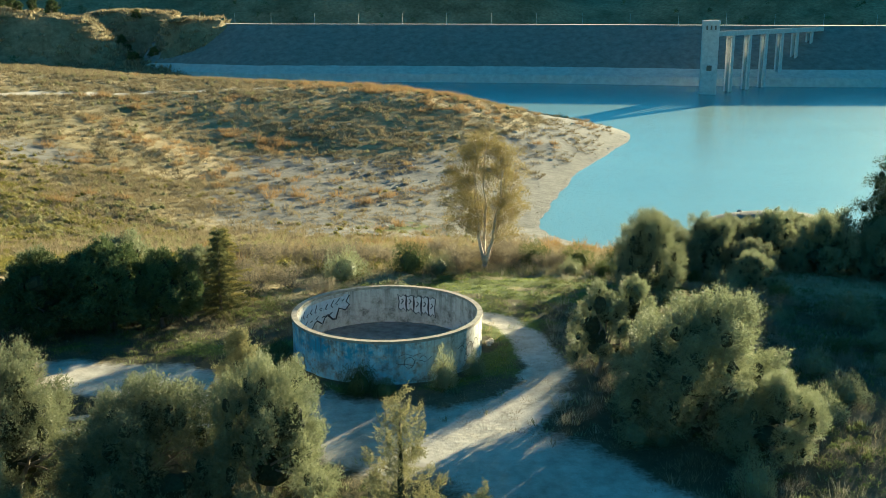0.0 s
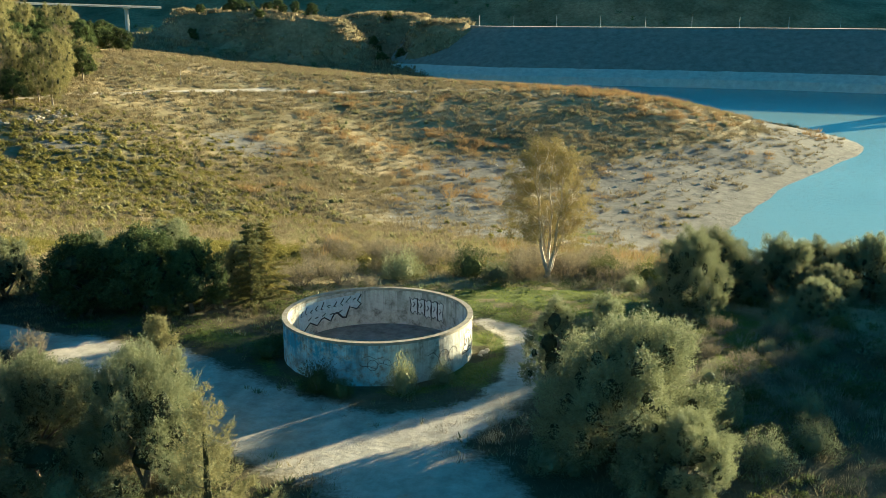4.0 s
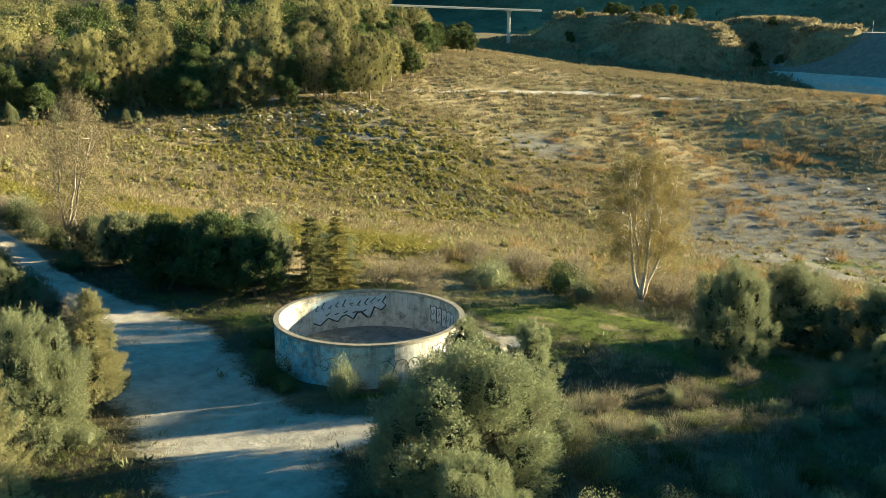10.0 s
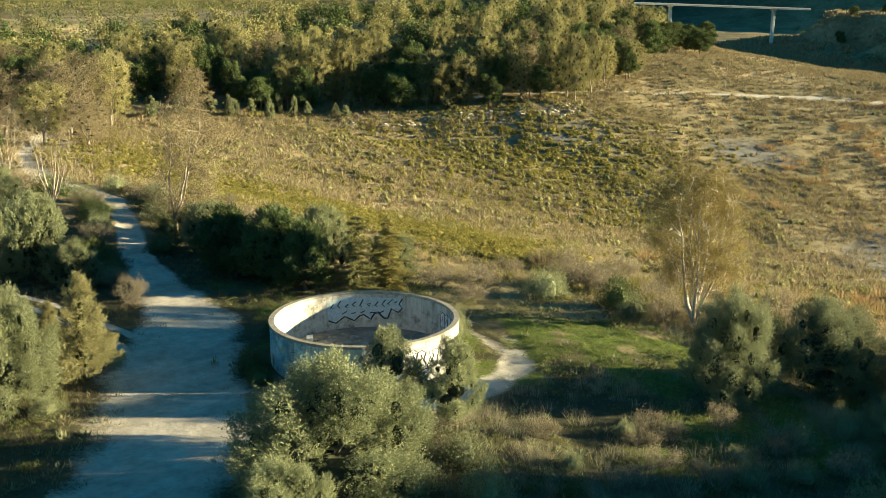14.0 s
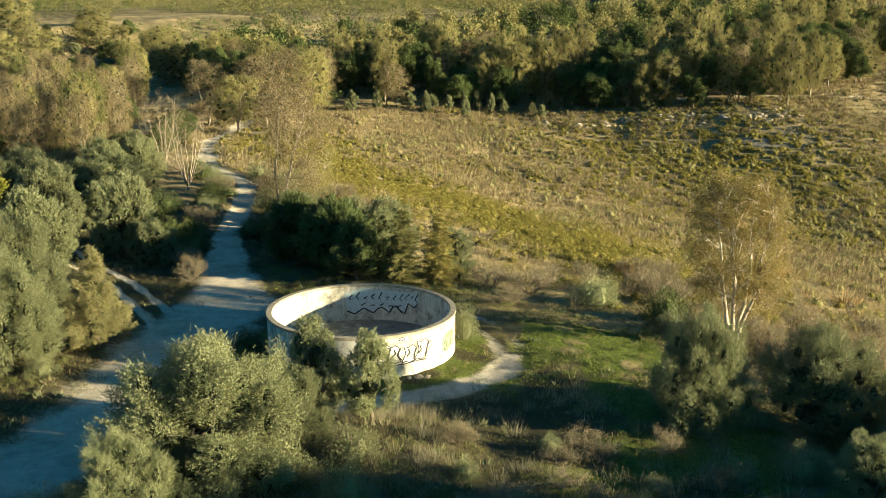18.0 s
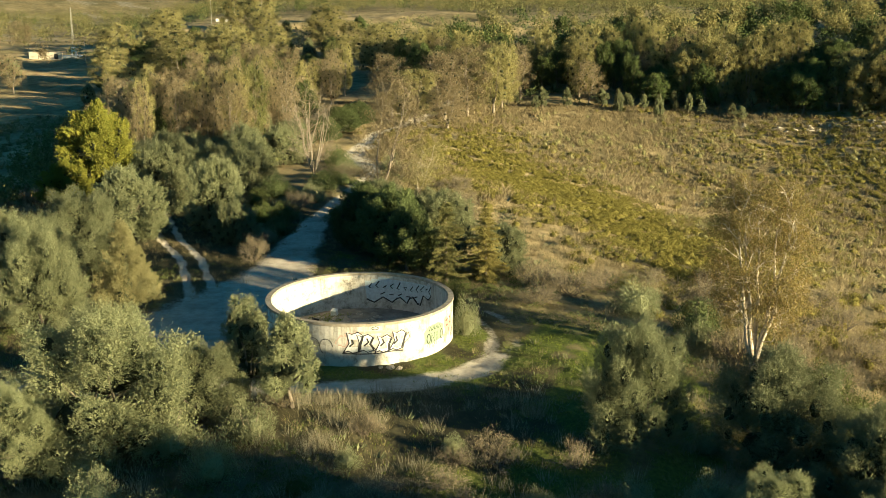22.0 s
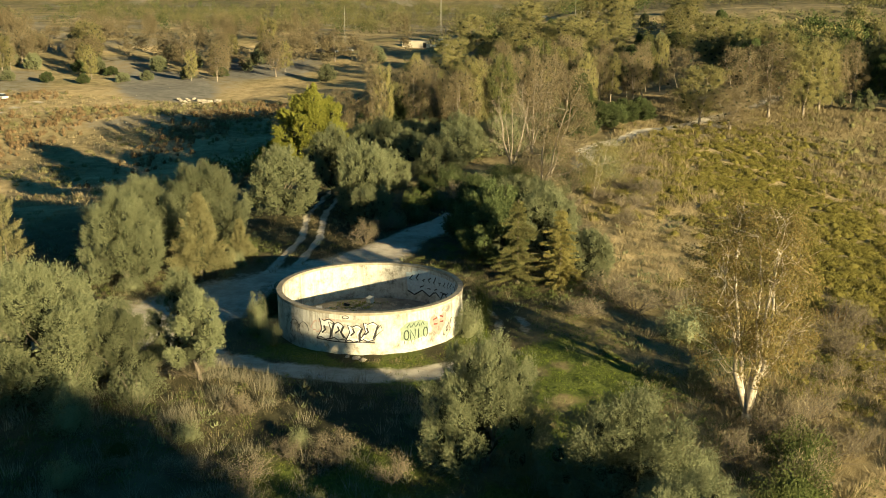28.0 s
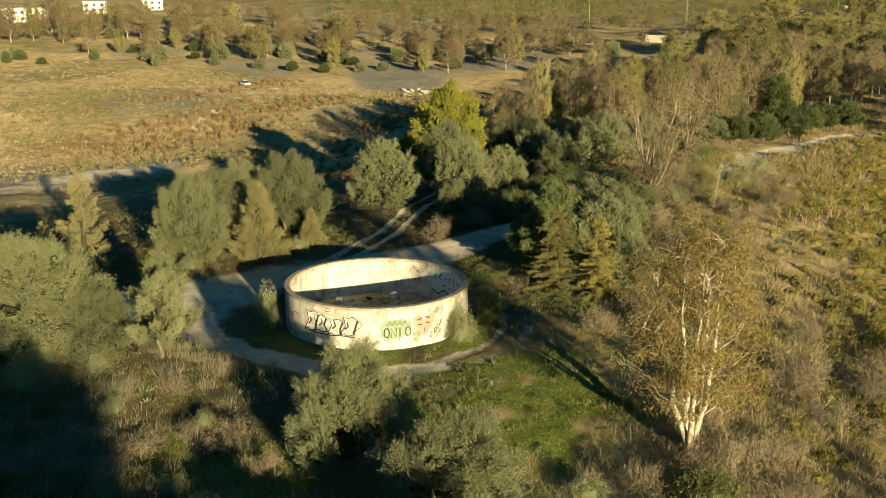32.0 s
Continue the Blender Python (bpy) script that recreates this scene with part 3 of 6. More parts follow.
def cores(rng, blobs, k=0.6, sides=7, rings=4):
    """The filled inside of a crown: one lumpy ball to each blob."""
    v, f = [], []
    for x, y, z, rx, rz in blobs:
        n = len(v)
        for i in range(rings + 1):
            e = math.pi * (i / rings - 0.5)
            for j in range(sides):
                w = 2 * math.pi * j / sides
                q = k * rng.uniform(0.8, 1.15)
                v.append((x + rx * q * math.cos(e) * math.cos(w), y + rx * q * math.cos(e) * math.sin(w), z + rz * q * math.sin(e)))
        for i in range(rings):
            for j in range(sides):
                m = (j + 1) % sides
                f.append((n + i * sides + j, n + i * sides + m, n + (i + 1) * sides + m, n + (i + 1) * sides + j))
    return np.array(v), np.array(f)


def joined(*sets):
    """Vertices, and one array of faces for each set."""
    n, vs, fs = 0, [], []
    for v, f in sets:
        vs.append(v)
        for g in f if isinstance(f, list) else [f]:
            fs.append(g + n)
        n += len(v)
    return np.concatenate(vs), fs


def count(f):
    return sum(len(g) for g in f) if isinstance(f, list) else len(f)


def limbs(rng, base, tips, r0, bend=0.25, sides=6):
    out = []
    for t in tips:
        t = np.asarray(t, float)
        m = base + (t - base) * 0.5 + rng.normal(0, bend, 3) * np.array((1, 1, 0.3))
        q = base + (t - base) * 0.25 + rng.normal(0, bend * 0.4, 3) * np.array((1, 1, 0.2))
        out.append(tube([base, q, m, t], [r0, r0 * 0.8, r0 * 0.5, r0 * 0.15], sides))
    return merge(out)


def plant(name, at, label, category, woody, crown, bark, foliage, group="", wood_name="trunk", crown_name="crown"):
    ob = empty(name, at, label, category, group)
    if isinstance(woody, list):
        for piece, shape in woody:
            put(piece, mesh_from(piece, *shape, bark, smooth=True), ob)
    elif woody is not None:
        put(wood_name, mesh_from(wood_name, *woody, bark, smooth=True), ob)
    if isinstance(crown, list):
        # second slot: dark filling that stands for shade in the crown's gaps
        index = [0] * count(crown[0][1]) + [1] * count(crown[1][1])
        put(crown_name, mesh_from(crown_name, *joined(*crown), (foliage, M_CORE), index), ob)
    elif crown is not None:
        put(crown_name, mesh_from(crown_name, *crown, foliage), ob)
    return ob


def plumes(rng, blobs, density, size, slim=0.36, per=11, length=(0.22, 0.5)):
    """Upswept plumes (x, y, z, half width, half length, way of growth), covered in leafy shoots."""
    cs, ds, fs = [], [], []
    for x, y, z, r, l, g in blobs:
        g = np.asarray(g)
        k = int(density * 12.6 * r * l)
        d = ball_points(rng, k)
        a = (d @ g)[:, None]
        q = rng.uniform(0.35, 1.0, (k, 1)) ** 0.5
        base = np.array((x, y, z)) + ((d - a * g) * r * (1 - 0.3 * a) + a * g * l) * q
        way = unit(g * 0.9 + d * 0.7 + rng.normal(0, 0.3, (k, 3)))
        tall = np.where(rng.uniform(0, 1, (k, 1, 1)) < 0.12 * (a[:, :, None] > 0.2), 1.8, 1.0)
        L = rng.uniform(length[0], length[1], (k, 1, 1)) * tall * min(1.0, 0.45 + 0.6 * r)
        u = np.linspace(0.0, 1, per)[None, :, None]
        p = base[:, None, :] + way[:, None, :] * L * u + rng.normal(0, 0.04, (k, per, 3)) * (1.25 - u)
        cs.append(p.reshape(-1, 3))
        ds.append(np.repeat(way, per, 0))
        fs.append(np.repeat(unit(d + np.array((0, 0, 0.2))), per, 0))
    return leaves(rng, np.concatenate(cs), np.concatenate(ds), size, slim, 0.0, 0.8, np.concatenate(fs), 0.66)


def olive_shape(rng, h, w, detail=1.0, stems=3, low=0.0, fine=0.095, n=34, lift=0.95):
    """Short stems and a crown of upswept feathery plumes with dark gaps between them, nearly to the ground."""
    mid = np.array((0, 0, h * (0.36 + 0.3 * low)))
    blobs, inner = [], []
    for i in range(n):
        u = (i + 0.5) / n
        a = 2 * math.pi * (i * 0.382 + rng.uniform(-0.07, 0.07))
        el = math.radians(-22 + 108 * u ** 1.05 + rng.uniform(-6, 6))
        d = np.array((math.cos(el) * math.cos(a), math.cos(el) * math.sin(a), math.sin(el)))
        reach = rng.uniform(0.8, 1.08)
        r = w * rng.uniform(0.075, 0.125)
        l = r * rng.uniform(1.5, 2.3)
        g = unit(d + np.array((0, 0, lift)) + rng.normal(0, 0.16, 3))
        tip = mid + d * np.array((w * 0.5, w * 0.5, (h - mid[2]) if d[2] > 0 else mid[2] - h * low)) * reach
        c = tip - g * l * 0.85
        c[2] = max(c[2], h * low + r * 0.75)
        blobs.append((*c, r, l, g))
    for i in range(5):
        inner.append((rng.normal(0, w * 0.07), rng.normal(0, w * 0.07), h * (low * 0.6 + 0.22 + 0.12 * i), w * (0.25 - 0.025 * i), h * 0.14))
    woody = []
    for s in range(stems):
        b = np.array((rng.normal(0, 0.14), rng.normal(0, 0.14), -0.3))
        top = np.array((rng.normal(0, 0.4), rng.normal(0, 0.4), h * 0.26))
        woody.append(("stem", tube([b, (b + top) / 2 + rng.normal(0, 0.06, 3), top], [0.15, 0.12, 0.09], 7)))
        for t in [blobs[(s * 7 + j * 5) % len(blobs)] for j in range(4)]:
            woody.append(("branch", limbs(rng, top, [t[:3]], 0.07, 0.2, 5)))
    leafy = plumes(rng, blobs, 30 * detail, fine, 0.46)
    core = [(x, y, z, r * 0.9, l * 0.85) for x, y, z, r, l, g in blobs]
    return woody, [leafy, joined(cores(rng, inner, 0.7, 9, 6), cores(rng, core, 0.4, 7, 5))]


def branching(rng, base, d, length, r, depth, up=0.18, split=(2, 4), spread=0.55, out=None, tips=None):
    """Limbs that fork again and again. Returns tubes, and tips with their directions."""
    out = [] if out is None else out
    tips = [] if tips is None else tips
    pts, p, dd = [base], np.array(base, float), np.array(d, float)
    for i in range(3):
        dd = unit(dd + rng.normal(0, 0.13, 3) + np.array((0, 0, up * 0.35)))
        p = p + dd * length / 3
        pts.append(p)
    out.append(tube(pts, [r, r * 0.88, r * 0.74, r * 0.58], 7 if r > 0.08 else 4))
    if depth <= 2:
        for q in pts[1:]:
            tips.append((q, dd))
    if depth > 0:
        k = rng.integers(*split)
        for i in range(k):
            nd = unit(dd + rng.normal(0, spread, 3) + np.array((0, 0, up)))
            branching(rng, pts[-1] if i < 2 else pts[2], nd, length * rng.uniform(0.62, 0.85), r * 0.56, depth - 1, up, split, spread, out, tips)
    return out, tips


def gum_shape(rng, h, rx, ry, leaders=4, nodes=34, per=7, leaf_n=55, leaf=0.17, r=0.24, fork=0.05, bare=0.22, hang=0.5, lean=(0, 0), top=0.6, cluster=0.34, core=0.0):
    """A gum tree: pale leaders from a low fork, limbs to open clumps, and hanging sprays of narrow leaves at the twigs."""
    f = np.array((0.0, 0.0, h * fork))
    out = [tube([(0, 0, -0.5), f * 0.5, f], [r * 1.5, r * 1.2, r * 1.05], 9)]
    ways = []
    for i in range(leaders):
        a = 2 * math.pi * i / leaders + rng.uniform(-0.35, 0.35)
        s = rng.uniform(0.35, 0.75)
        end = np.array((rx * s * math.cos(a) + lean[0] * h, ry * s * math.sin(a) + lean[1] * h, h * rng.uniform(0.8, 0.93)))
        knee = f + (end - f) * 0.3 + np.array((rx * 0.18 * math.cos(a), ry * 0.18 * math.sin(a), -h * 0.03))
        pts = []
        for u in np.linspace(0, 1, 9):
            p = f * (1 - u) ** 2 + 2 * u * (1 - u) * knee + u * u * end
            pts.append(p + rng.normal(0, 0.022 * h, 3) * u * (1 - 0.5 * u))
        ways.append(np.array(pts))
        out.append(tube(pts, [r * 0.8 * (1 - 0.87 * u) for u in np.linspace(0, 1, 9)], 7))
    spine = np.concatenate(ways)
    tips, clumps = [], []
    for i in range(nodes):
        u = (i + 0.5) / nodes
        z = bare + (0.97 - bare) * u
        prof = math.sqrt(max(0.06, 1 - ((z - top) / (1.02 - top if z > top else top - bare * 0.35)) ** 2))
        a = i * 2.4 + rng.uniform(-0.6, 0.6)
        q = prof * math.sqrt(rng.uniform(0.3, 1.0))
        c = np.array((rx * q * math.cos(a) + lean[0] * h * z, ry * q * math.sin(a) + lean[1] * h * z, h * z))
        gap = np.linalg.norm((spine - c) * np.array((1, 1, 0.8)), axis=1) + 3.0 * np.clip(spine[:, 2] - c[2] + 0.08 * h, 0, None)
        b = spine[np.argmin(gap)]
        clumps.append((*c, core * h * rng.uniform(0.7, 1.2), core * h))
        m = (b + c) / 2 + np.array((0, 0, -0.02 * h)) + rng.normal(0, 0.02 * h, 3)
        out.append(tube([b, m, c], [r * 0.17, r * 0.12, r * 0.05], 5))
        for j in range(per):
            t = c + rng.normal(0, 0.06 * h, 3) * np.array((1, 1, 0.75)) * min(1.0, rx / (0.3 * h))
            out.append(tube([c + (b - c) * rng.uniform(0, 0.35), (c + t) / 2 + rng.normal(0, 0.01 * h, 3), t], [r * 0.05, r * 0.035, r * 0.015], 3))
            tips.append((t, unit(t - c)))
    c = np.array([t[0] for t in tips])
    d = np.array([t[1] for t in tips])
    wv, wf = merge(out)
    if not leaf_n:
        return (np.array(wv), wf), None
    n = rng.integers(int(leaf_n * 0.35), int(leaf_n * 1.5) + 1, len(c))
    cc = np.repeat(c, n, 0)
    cc = cc + rng.normal(0, cluster, (len(cc), 3)) * np.array((1, 1, 0.9)) - np.array((0, 0, cluster * 0.5))
    dd = np.repeat(d, n, 0)
    crown = leaves(rng, cc, dd * 0.35, leaf, 0.38, hang, 0.8, unit(cc - np.array((0, 0, h * 0.5))), 0.4)
    return (np.array(wv), wf), [crown, cores(rng, clumps, 1.0, 6, 4)] if core else crown


def pine_shape(rng, h, w):
    """A pine for the woods: trunk, a few limbs, a rounded crown of clumps with gaps."""
    blobs = []
    n = 18
    for i in range(n):
        u = (i + 0.5) / n
        z = h * (0.22 + 0.7 * u)
        prof = math.cos(1.25 * (u - 0.3))
        a = i * 2.4 + rng.uniform(-0.5, 0.5)
        rr = w * 0.38 * prof * rng.uniform(0.45, 1.1)
        s = w * rng.uniform(0.11, 0.19) * (0.6 + 0.4 * prof)
        blobs.append((rr * math.cos(a), rr * math.sin(a), z, s, s * 0.85))
    woody = [tube([(0, 0, -1), (rng.normal(0, 0.2), rng.normal(0, 0.2), h * 0.45), (0, 0, h * 0.85)], [0.24, 0.17, 0.05], 6)]
    woody.append(limbs(rng, np.array((0, 0, h * 0.3)), [b[:3] for b in blobs[::2]], 0.1, 0.4, 4))
    crown = blob_leaves(rng, blobs, 95, 12, 0.27, 0.5, 0.2, 0.0, 0.35)
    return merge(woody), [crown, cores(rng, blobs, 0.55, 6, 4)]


def conifer_shape(rng, h, w, whorls=18, needles=19, leaf=0.22, ragged=0.28, bare=0.08, sweep=0.0):
    """A straight leader with tiers of short sagging boughs."""
    out = [tube([(0, 0, -0.3), (0, 0, h * 0.5), (0, 0, h)], [0.16, 0.1, 0.02], 7)]
    cs, ds = [], []
    for i in range(whorls):
        u = bare + (1 - bare) * (i / whorls) ** 0.95
        z = h * u
        L = w * 0.5 * (1 - u) ** 0.8 * rng.uniform(1 - ragged, 1 + ragged) + 0.15
        k = rng.integers(6, 9)
        for j in range(k):
            a = 2 * math.pi * (j / k) + rng.uniform(0, 1)
            l = L * rng.uniform(1 - ragged * 1.6, 1.1)
            d = np.array((math.cos(a), math.sin(a), rng.uniform(-0.12, 0.2) + sweep))
            tip = np.array((0, 0, z)) + d * l
            out.append(tube([(0, 0, z), tip], [0.02, 0.006], 4))
            m = max(3, int(l / 0.16))
            for s in np.linspace(0.08, 1.05, m + 1):
                q = np.array((0, 0, z)) + d * l * s - np.array((0, 0, 0.1 * s * l))
                cs.append(q + rng.normal(0, 0.07 + 0.04 * (1 - s), (needles, 3)) * np.array((1.3, 1.3, 0.6)))
                ds.append(np.tile(d * 0.8 + np.array((0, 0, 0.25)), (needles, 1)))
    c = np.concatenate([np.array((0, 0, h)) + rng.normal(0, 0.05, (8, 3)) - np.array((0, 0, 0.15))])
    cs.append(c)
    ds.append(np.tile((0, 0, 1.0), (8, 1)))
    return merge(out), leaves(rng, np.concatenate(cs), np.concatenate(ds), leaf, 0.3, 0.1, 0.9)


def cypress_shape(rng, h, w, n=46, taper=0.75, lift=0.7, fat=1.0):
    """A young cypress: a short bare foot, and ragged plumes that shorten towards a loose point."""
    blobs, inner = [], []
    for i in range(n):
        u = (i + 0.5) / n
        a = i * 2.4 + rng.uniform(-0.4, 0.4)
        q = w * 0.5 * (1 - u) ** taper * rng.uniform(0.55, 1.08) + 0.04 * w
        r = fat * w * rng.uniform(0.07, 0.11) * (1.1 - 0.55 * u)
        d = np.array((math.cos(a), math.sin(a), 0.0))
        g = unit(d * (1.15 - 0.8 * u) + np.array((0, 0, lift)) + rng.normal(0, 0.15, 3))
        l = r * rng.uniform(1.6, 2.4) / fat
        c = d * q + np.array((0, 0, h * (0.13 + 0.83 * u) + rng.normal(0, 0.015 * h))) - g * l * 0.7
        c[2] = max(c[2], r)
        blobs.append((*c, r, l, g))
    for i in range(6):
        u = i / 6
        inner.append((0, 0, h * (0.2 + 0.6 * u), w * 0.17 * fat * fat * (1 - 0.75 * u), h * 0.11))
    woody = [("trunk", tube([(0, 0, -0.4), (rng.normal(0, 0.05), rng.normal(0, 0.05), h * 0.4), (0, 0, h * 0.9)], [0.17, 0.11, 0.02], 8))]
    for b in blobs[::5]:
        woody.append(("branch", limbs(rng, np.array((0, 0, b[2] - 0.06 * h)), [b[:3]], 0.045, 0.15, 4)))
    return woody, [plumes(rng, blobs, 46, 0.1, 0.4), cores(rng, inner, 0.75, 8, 5)]


def bush_shape(rng, h, w, n=700, leaf=0.2, slim=0.4, up=0.9, droop=0.0):
    """A shrub that branches from the ground."""
    d = ball_points(rng, n)
    d[:, 2] = np.abs(d[:, 2])
    lump = 1 + 0.25 * np.sin(3 * np.arctan2(d[:, 1], d[:, 0]) + rng.uniform(0, 6)) * np.cos(4 * d[:, 2] + rng.uniform(0, 6))
    r = (rng.uniform(0.15, 1, n) ** 0.45 * lump)[:, None]
    c = d * r * np.array((w * 0.5, w * 0.5, h * 0.85)) + rng.normal(0, 0.05, (n, 3))
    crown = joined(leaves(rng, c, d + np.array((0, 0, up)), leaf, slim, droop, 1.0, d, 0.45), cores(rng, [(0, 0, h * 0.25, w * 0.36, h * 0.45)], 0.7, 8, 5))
    stems = limbs(rng, np.array((0, 0, -0.15)), [(rng.normal(0, w * 0.22), rng.normal(0, w * 0.22), h * rng.uniform(0.5, 0.85)) for _ in range(7)], 0.035, 0.08, 4)
    return stems, crown


def twiggy_shape(rng, h, w, stems=15, leaf_n=2, leaf=0.12):
    """A bare, twiggy shrub or small tree."""
    out, tips = [], []
    for i in range(stems):
        a = rng.uniform(0, 6.28)
        d = unit(np.array((math.cos(a) * w / h * 0.8, math.sin(a) * w / h * 0.8, 1.0)) * rng.uniform(0.6, 1.2))
        branching(rng, np.array((rng.normal(0, w * 0.06), rng.normal(0, w * 0.06), -0.1)), d, h * 0.42, 0.03, 2, 0.1, (3, 5), 0.5, out, tips)
    c = np.array([t[0] for t in tips])
    cc = np.repeat(c, leaf_n, 0) + rng.normal(0, 0.12, (len(c) * leaf_n, 3))
    return merge(out), leaves(rng, cc, np.tile((0, 0, 0.6), (len(cc), 1)), leaf * 2.2, 0.11, 0.0, 1.2)


def z_at(x, y):
    return float(surface(x, y))


def at(x, y, turn=0.0, s=1.0, sz=None, sink=0.0):
    return Matrix.LocRotScale((x, y, z_at(x, y) - sink), Euler((0, 0, radians(turn))), (s, s, sz or s))


STOCK = {}


def grow(kind, variant, x, y, h, w, label="", turn=None, group=""):
    """Place one plant: the first of a variant is built, the rest are copies at their own size and turn."""
    key = (kind, variant)
    turn = (x * 37 + y * 53) % 360 if turn is None else turn
    name, cat, default, h0, w0, shape, bark, foliage, grp = KINDS[kind]
    m = at(x, y, turn)
    sc = Matrix.Diagonal((w / w0, w / w0, h / h0, 1))
    if key not in STOCK:
        woody, crown = shape(np.random.default_rng(100 * len(STOCK) + variant), h0, w0)
        ob = plant(name, m @ sc, label or default, cat, woody, crown, bark, foliage, group or grp)
        STOCK[key] = ob
        return ob
    src = STOCK[key]
    ob = copy_thing(src, m)
    ob.matrix_basis = m @ sc
    ob["label"] = label or default
    return ob


KINDS = {
    "olive": ("olive_tree", "tree", "silvery green olive tree with a lumpy crown", 6.5, 6.5, lambda r, h, w: olive_shape(r, h, w, 1.25), M_BARK, M_OLIVE, "olive trees"),
    "olive_slim": ("olive_tree", "tree", "slender young olive tree on thin pale stems", 5.5, 3.2, lambda r, h, w: olive_shape(r, h, w, 2.2, 2, 0.16, 0.1, 18, 1.4), M_BARK, M_OLIVE, "olive trees"),
    "olive_far": ("olive_tree", "tree", "rounded olive tree among the scrub", 6.0, 6.0, lambda r, h, w: olive_shape(r, h, w, 0.6, 3, 0.0, 0.15), M_BARK, M_OLIVE, "olive trees"),
    "oak": ("holm_oak", "tree", "dark evergreen oak in its own shade", 6.0, 6.0, lambda r, h, w: olive_shape(r, h, w, 0.8, 2, 0.06, 0.16, 30, 0.6), M_BARK, M_OAK, "dark oaks"),
    "gum": ("eucalyptus_tree", "tree", "tall eucalyptus with olive-brown foliage in the wood", 14.0, 8.0, lambda r, h, w: gum_shape(r, h, w * 0.46, w * 0.46, 3, 40, 6, 170, 0.24, 0.2, 0.16, 0.2, 0.5, top=0.5, cluster=0.34, core=0.026), M_GUMBARK_DULL, M_EUC, "eucalyptus wood"),
    "gum_green": ("eucalyptus_tree", "tree", "green eucalyptus tree in the wood", 14.0, 8.0, lambda r, h, w: gum_shape(r, h, w * 0.46, w * 0.46, 3, 40, 6, 170, 0.24, 0.2, 0.16, 0.2, 0.5, top=0.5, cluster=0.34, core=0.026), M_GUMBARK_DULL, M_EUC_GREEN, "eucalyptus wood"),
    "gum_dry": ("eucalyptus_tree", "tree", "thin brownish eucalyptus with dry foliage", 13.0, 6.0, lambda r, h, w: gum_shape(r, h, w * 0.46, w * 0.46, 2, 30, 6, 100, 0.22, 0.17, 0.16, 0.2, 0.4, top=0.55, cluster=0.34, core=0.018), M_GUMBARK_DULL, M_EUC_DRY, "eucalyptus wood"),
    "pine": ("pine_tree", "tree", "dark green pine with a dense rounded crown", 10.0, 7.5, lambda r, h, w: pine_shape(r, h, w), M_BARK, M_PINE, "pine trees"),
    "pine_lime": ("pine_tree", "tree", "bright yellow-green pine above the olives", 11.0, 8.5, lambda r, h, w: olive_shape(r, h, w, 0.45, 1, 0.06, 0.24, 40, 0.7), M_BARK, M_PINE_LIME, ""),
    "conifer": ("conifer_tree", "tree", "dark conical conifer beside the tank", 6.5, 4.6, lambda r, h, w: conifer_shape(r, h, w, 15, 60, 0.15, 0.38), M_BARK, M_CONIFER, "conifers"),
    "conifer_gold": ("conifer_tree", "tree", "golden-green conical conifer beside the tank", 6.5, 4.6, lambda r, h, w: conifer_shape(r, h, w, 15, 60, 0.15, 0.38), M_BARK, M_CONIFER_GOLD, "conifers"),
    "cypress_open": ("cypress_tree", "tree", "open-grown young cypress with upswept ragged boughs", 8.7, 5.0, lambda r, h, w: cypress_shape(r, h, w, 40, 0.8, 0.6, 0.6), M_BARK, M_CYPRESS, "cypresses"),
    "cypress": ("cypress_tree", "tree", "pale bushy cypress with a ragged pointed crown", 7.0, 4.4, lambda r, h, w: cypress_shape(r, h, w, 56, 0.95, 0.6), M_BARK, M_CYPRESS, "cypresses"),
    "bush": ("shrub", "shrub", "rounded grey-green leafy shrub", 2.0, 2.4, lambda r, h, w: bush_shape(r, h, w, 5200, 0.11), M_BARK, M_OLIVE, "shrubs"),
    "bush_dark": ("shrub", "shrub", "dense dark green leafy shrub", 2.2, 2.4, lambda r, h, w: bush_shape(r, h, w, 4800, 0.12), M_BARK, M_OAK, "shrubs"),
    "bush_light": ("shrub", "shrub", "light green leafy shrub", 2.4, 3.0, lambda r, h, w: bush_shape(r, h, w, 5600, 0.12), M_BARK, M_LIGHTGREEN, "shrubs"),
    "bare": ("bare_shrub", "shrub", "leafless grey-brown twiggy shrub", 2.2, 2.6, lambda r, h, w: twiggy_shape(r, h, w), M_BARK, M_REED, "bare shrubs"),
}


# ---- trees round the tank ----
for i, (x, y, h, w) in enumerate(((16.6, -14.2, 7.4, 9.0), (15.6, -9.8, 4.2, 4.6), (20.6, 11.7, 6.5, 5.8), (23.0, 18.2, 5.8, 7.0), (28.0, 20.5, 5.6, 6.2), (31.1, 24.0, 5.4, 5.4), (39.1, 22.5, 5.6, 6.0), (44.5, 21.0, 6.4, 6.4), (-5.6, -21.6, 7.2, 6.4), (-10.7, -22.6, 6.6, 7.6), (-17.2, -20.6, 7.2, 7.6), (-17.8, -26.5, 6.0, 6.4), (19.4, -18.0, 4.6, 5.0), (30.0, 14.4, 3.0, 4.2), (31.5, 19.2, 3.4, 4.6))):
    grow("olive", i % 3, x, y, h, w)
for i, (x, y, h, w) in enumerate(((15.2, -5.3, 5.0, 3.2), (12.5, -7.5, 5.6, 3.8))):
    grow("olive_slim", i, x, y, h, w)
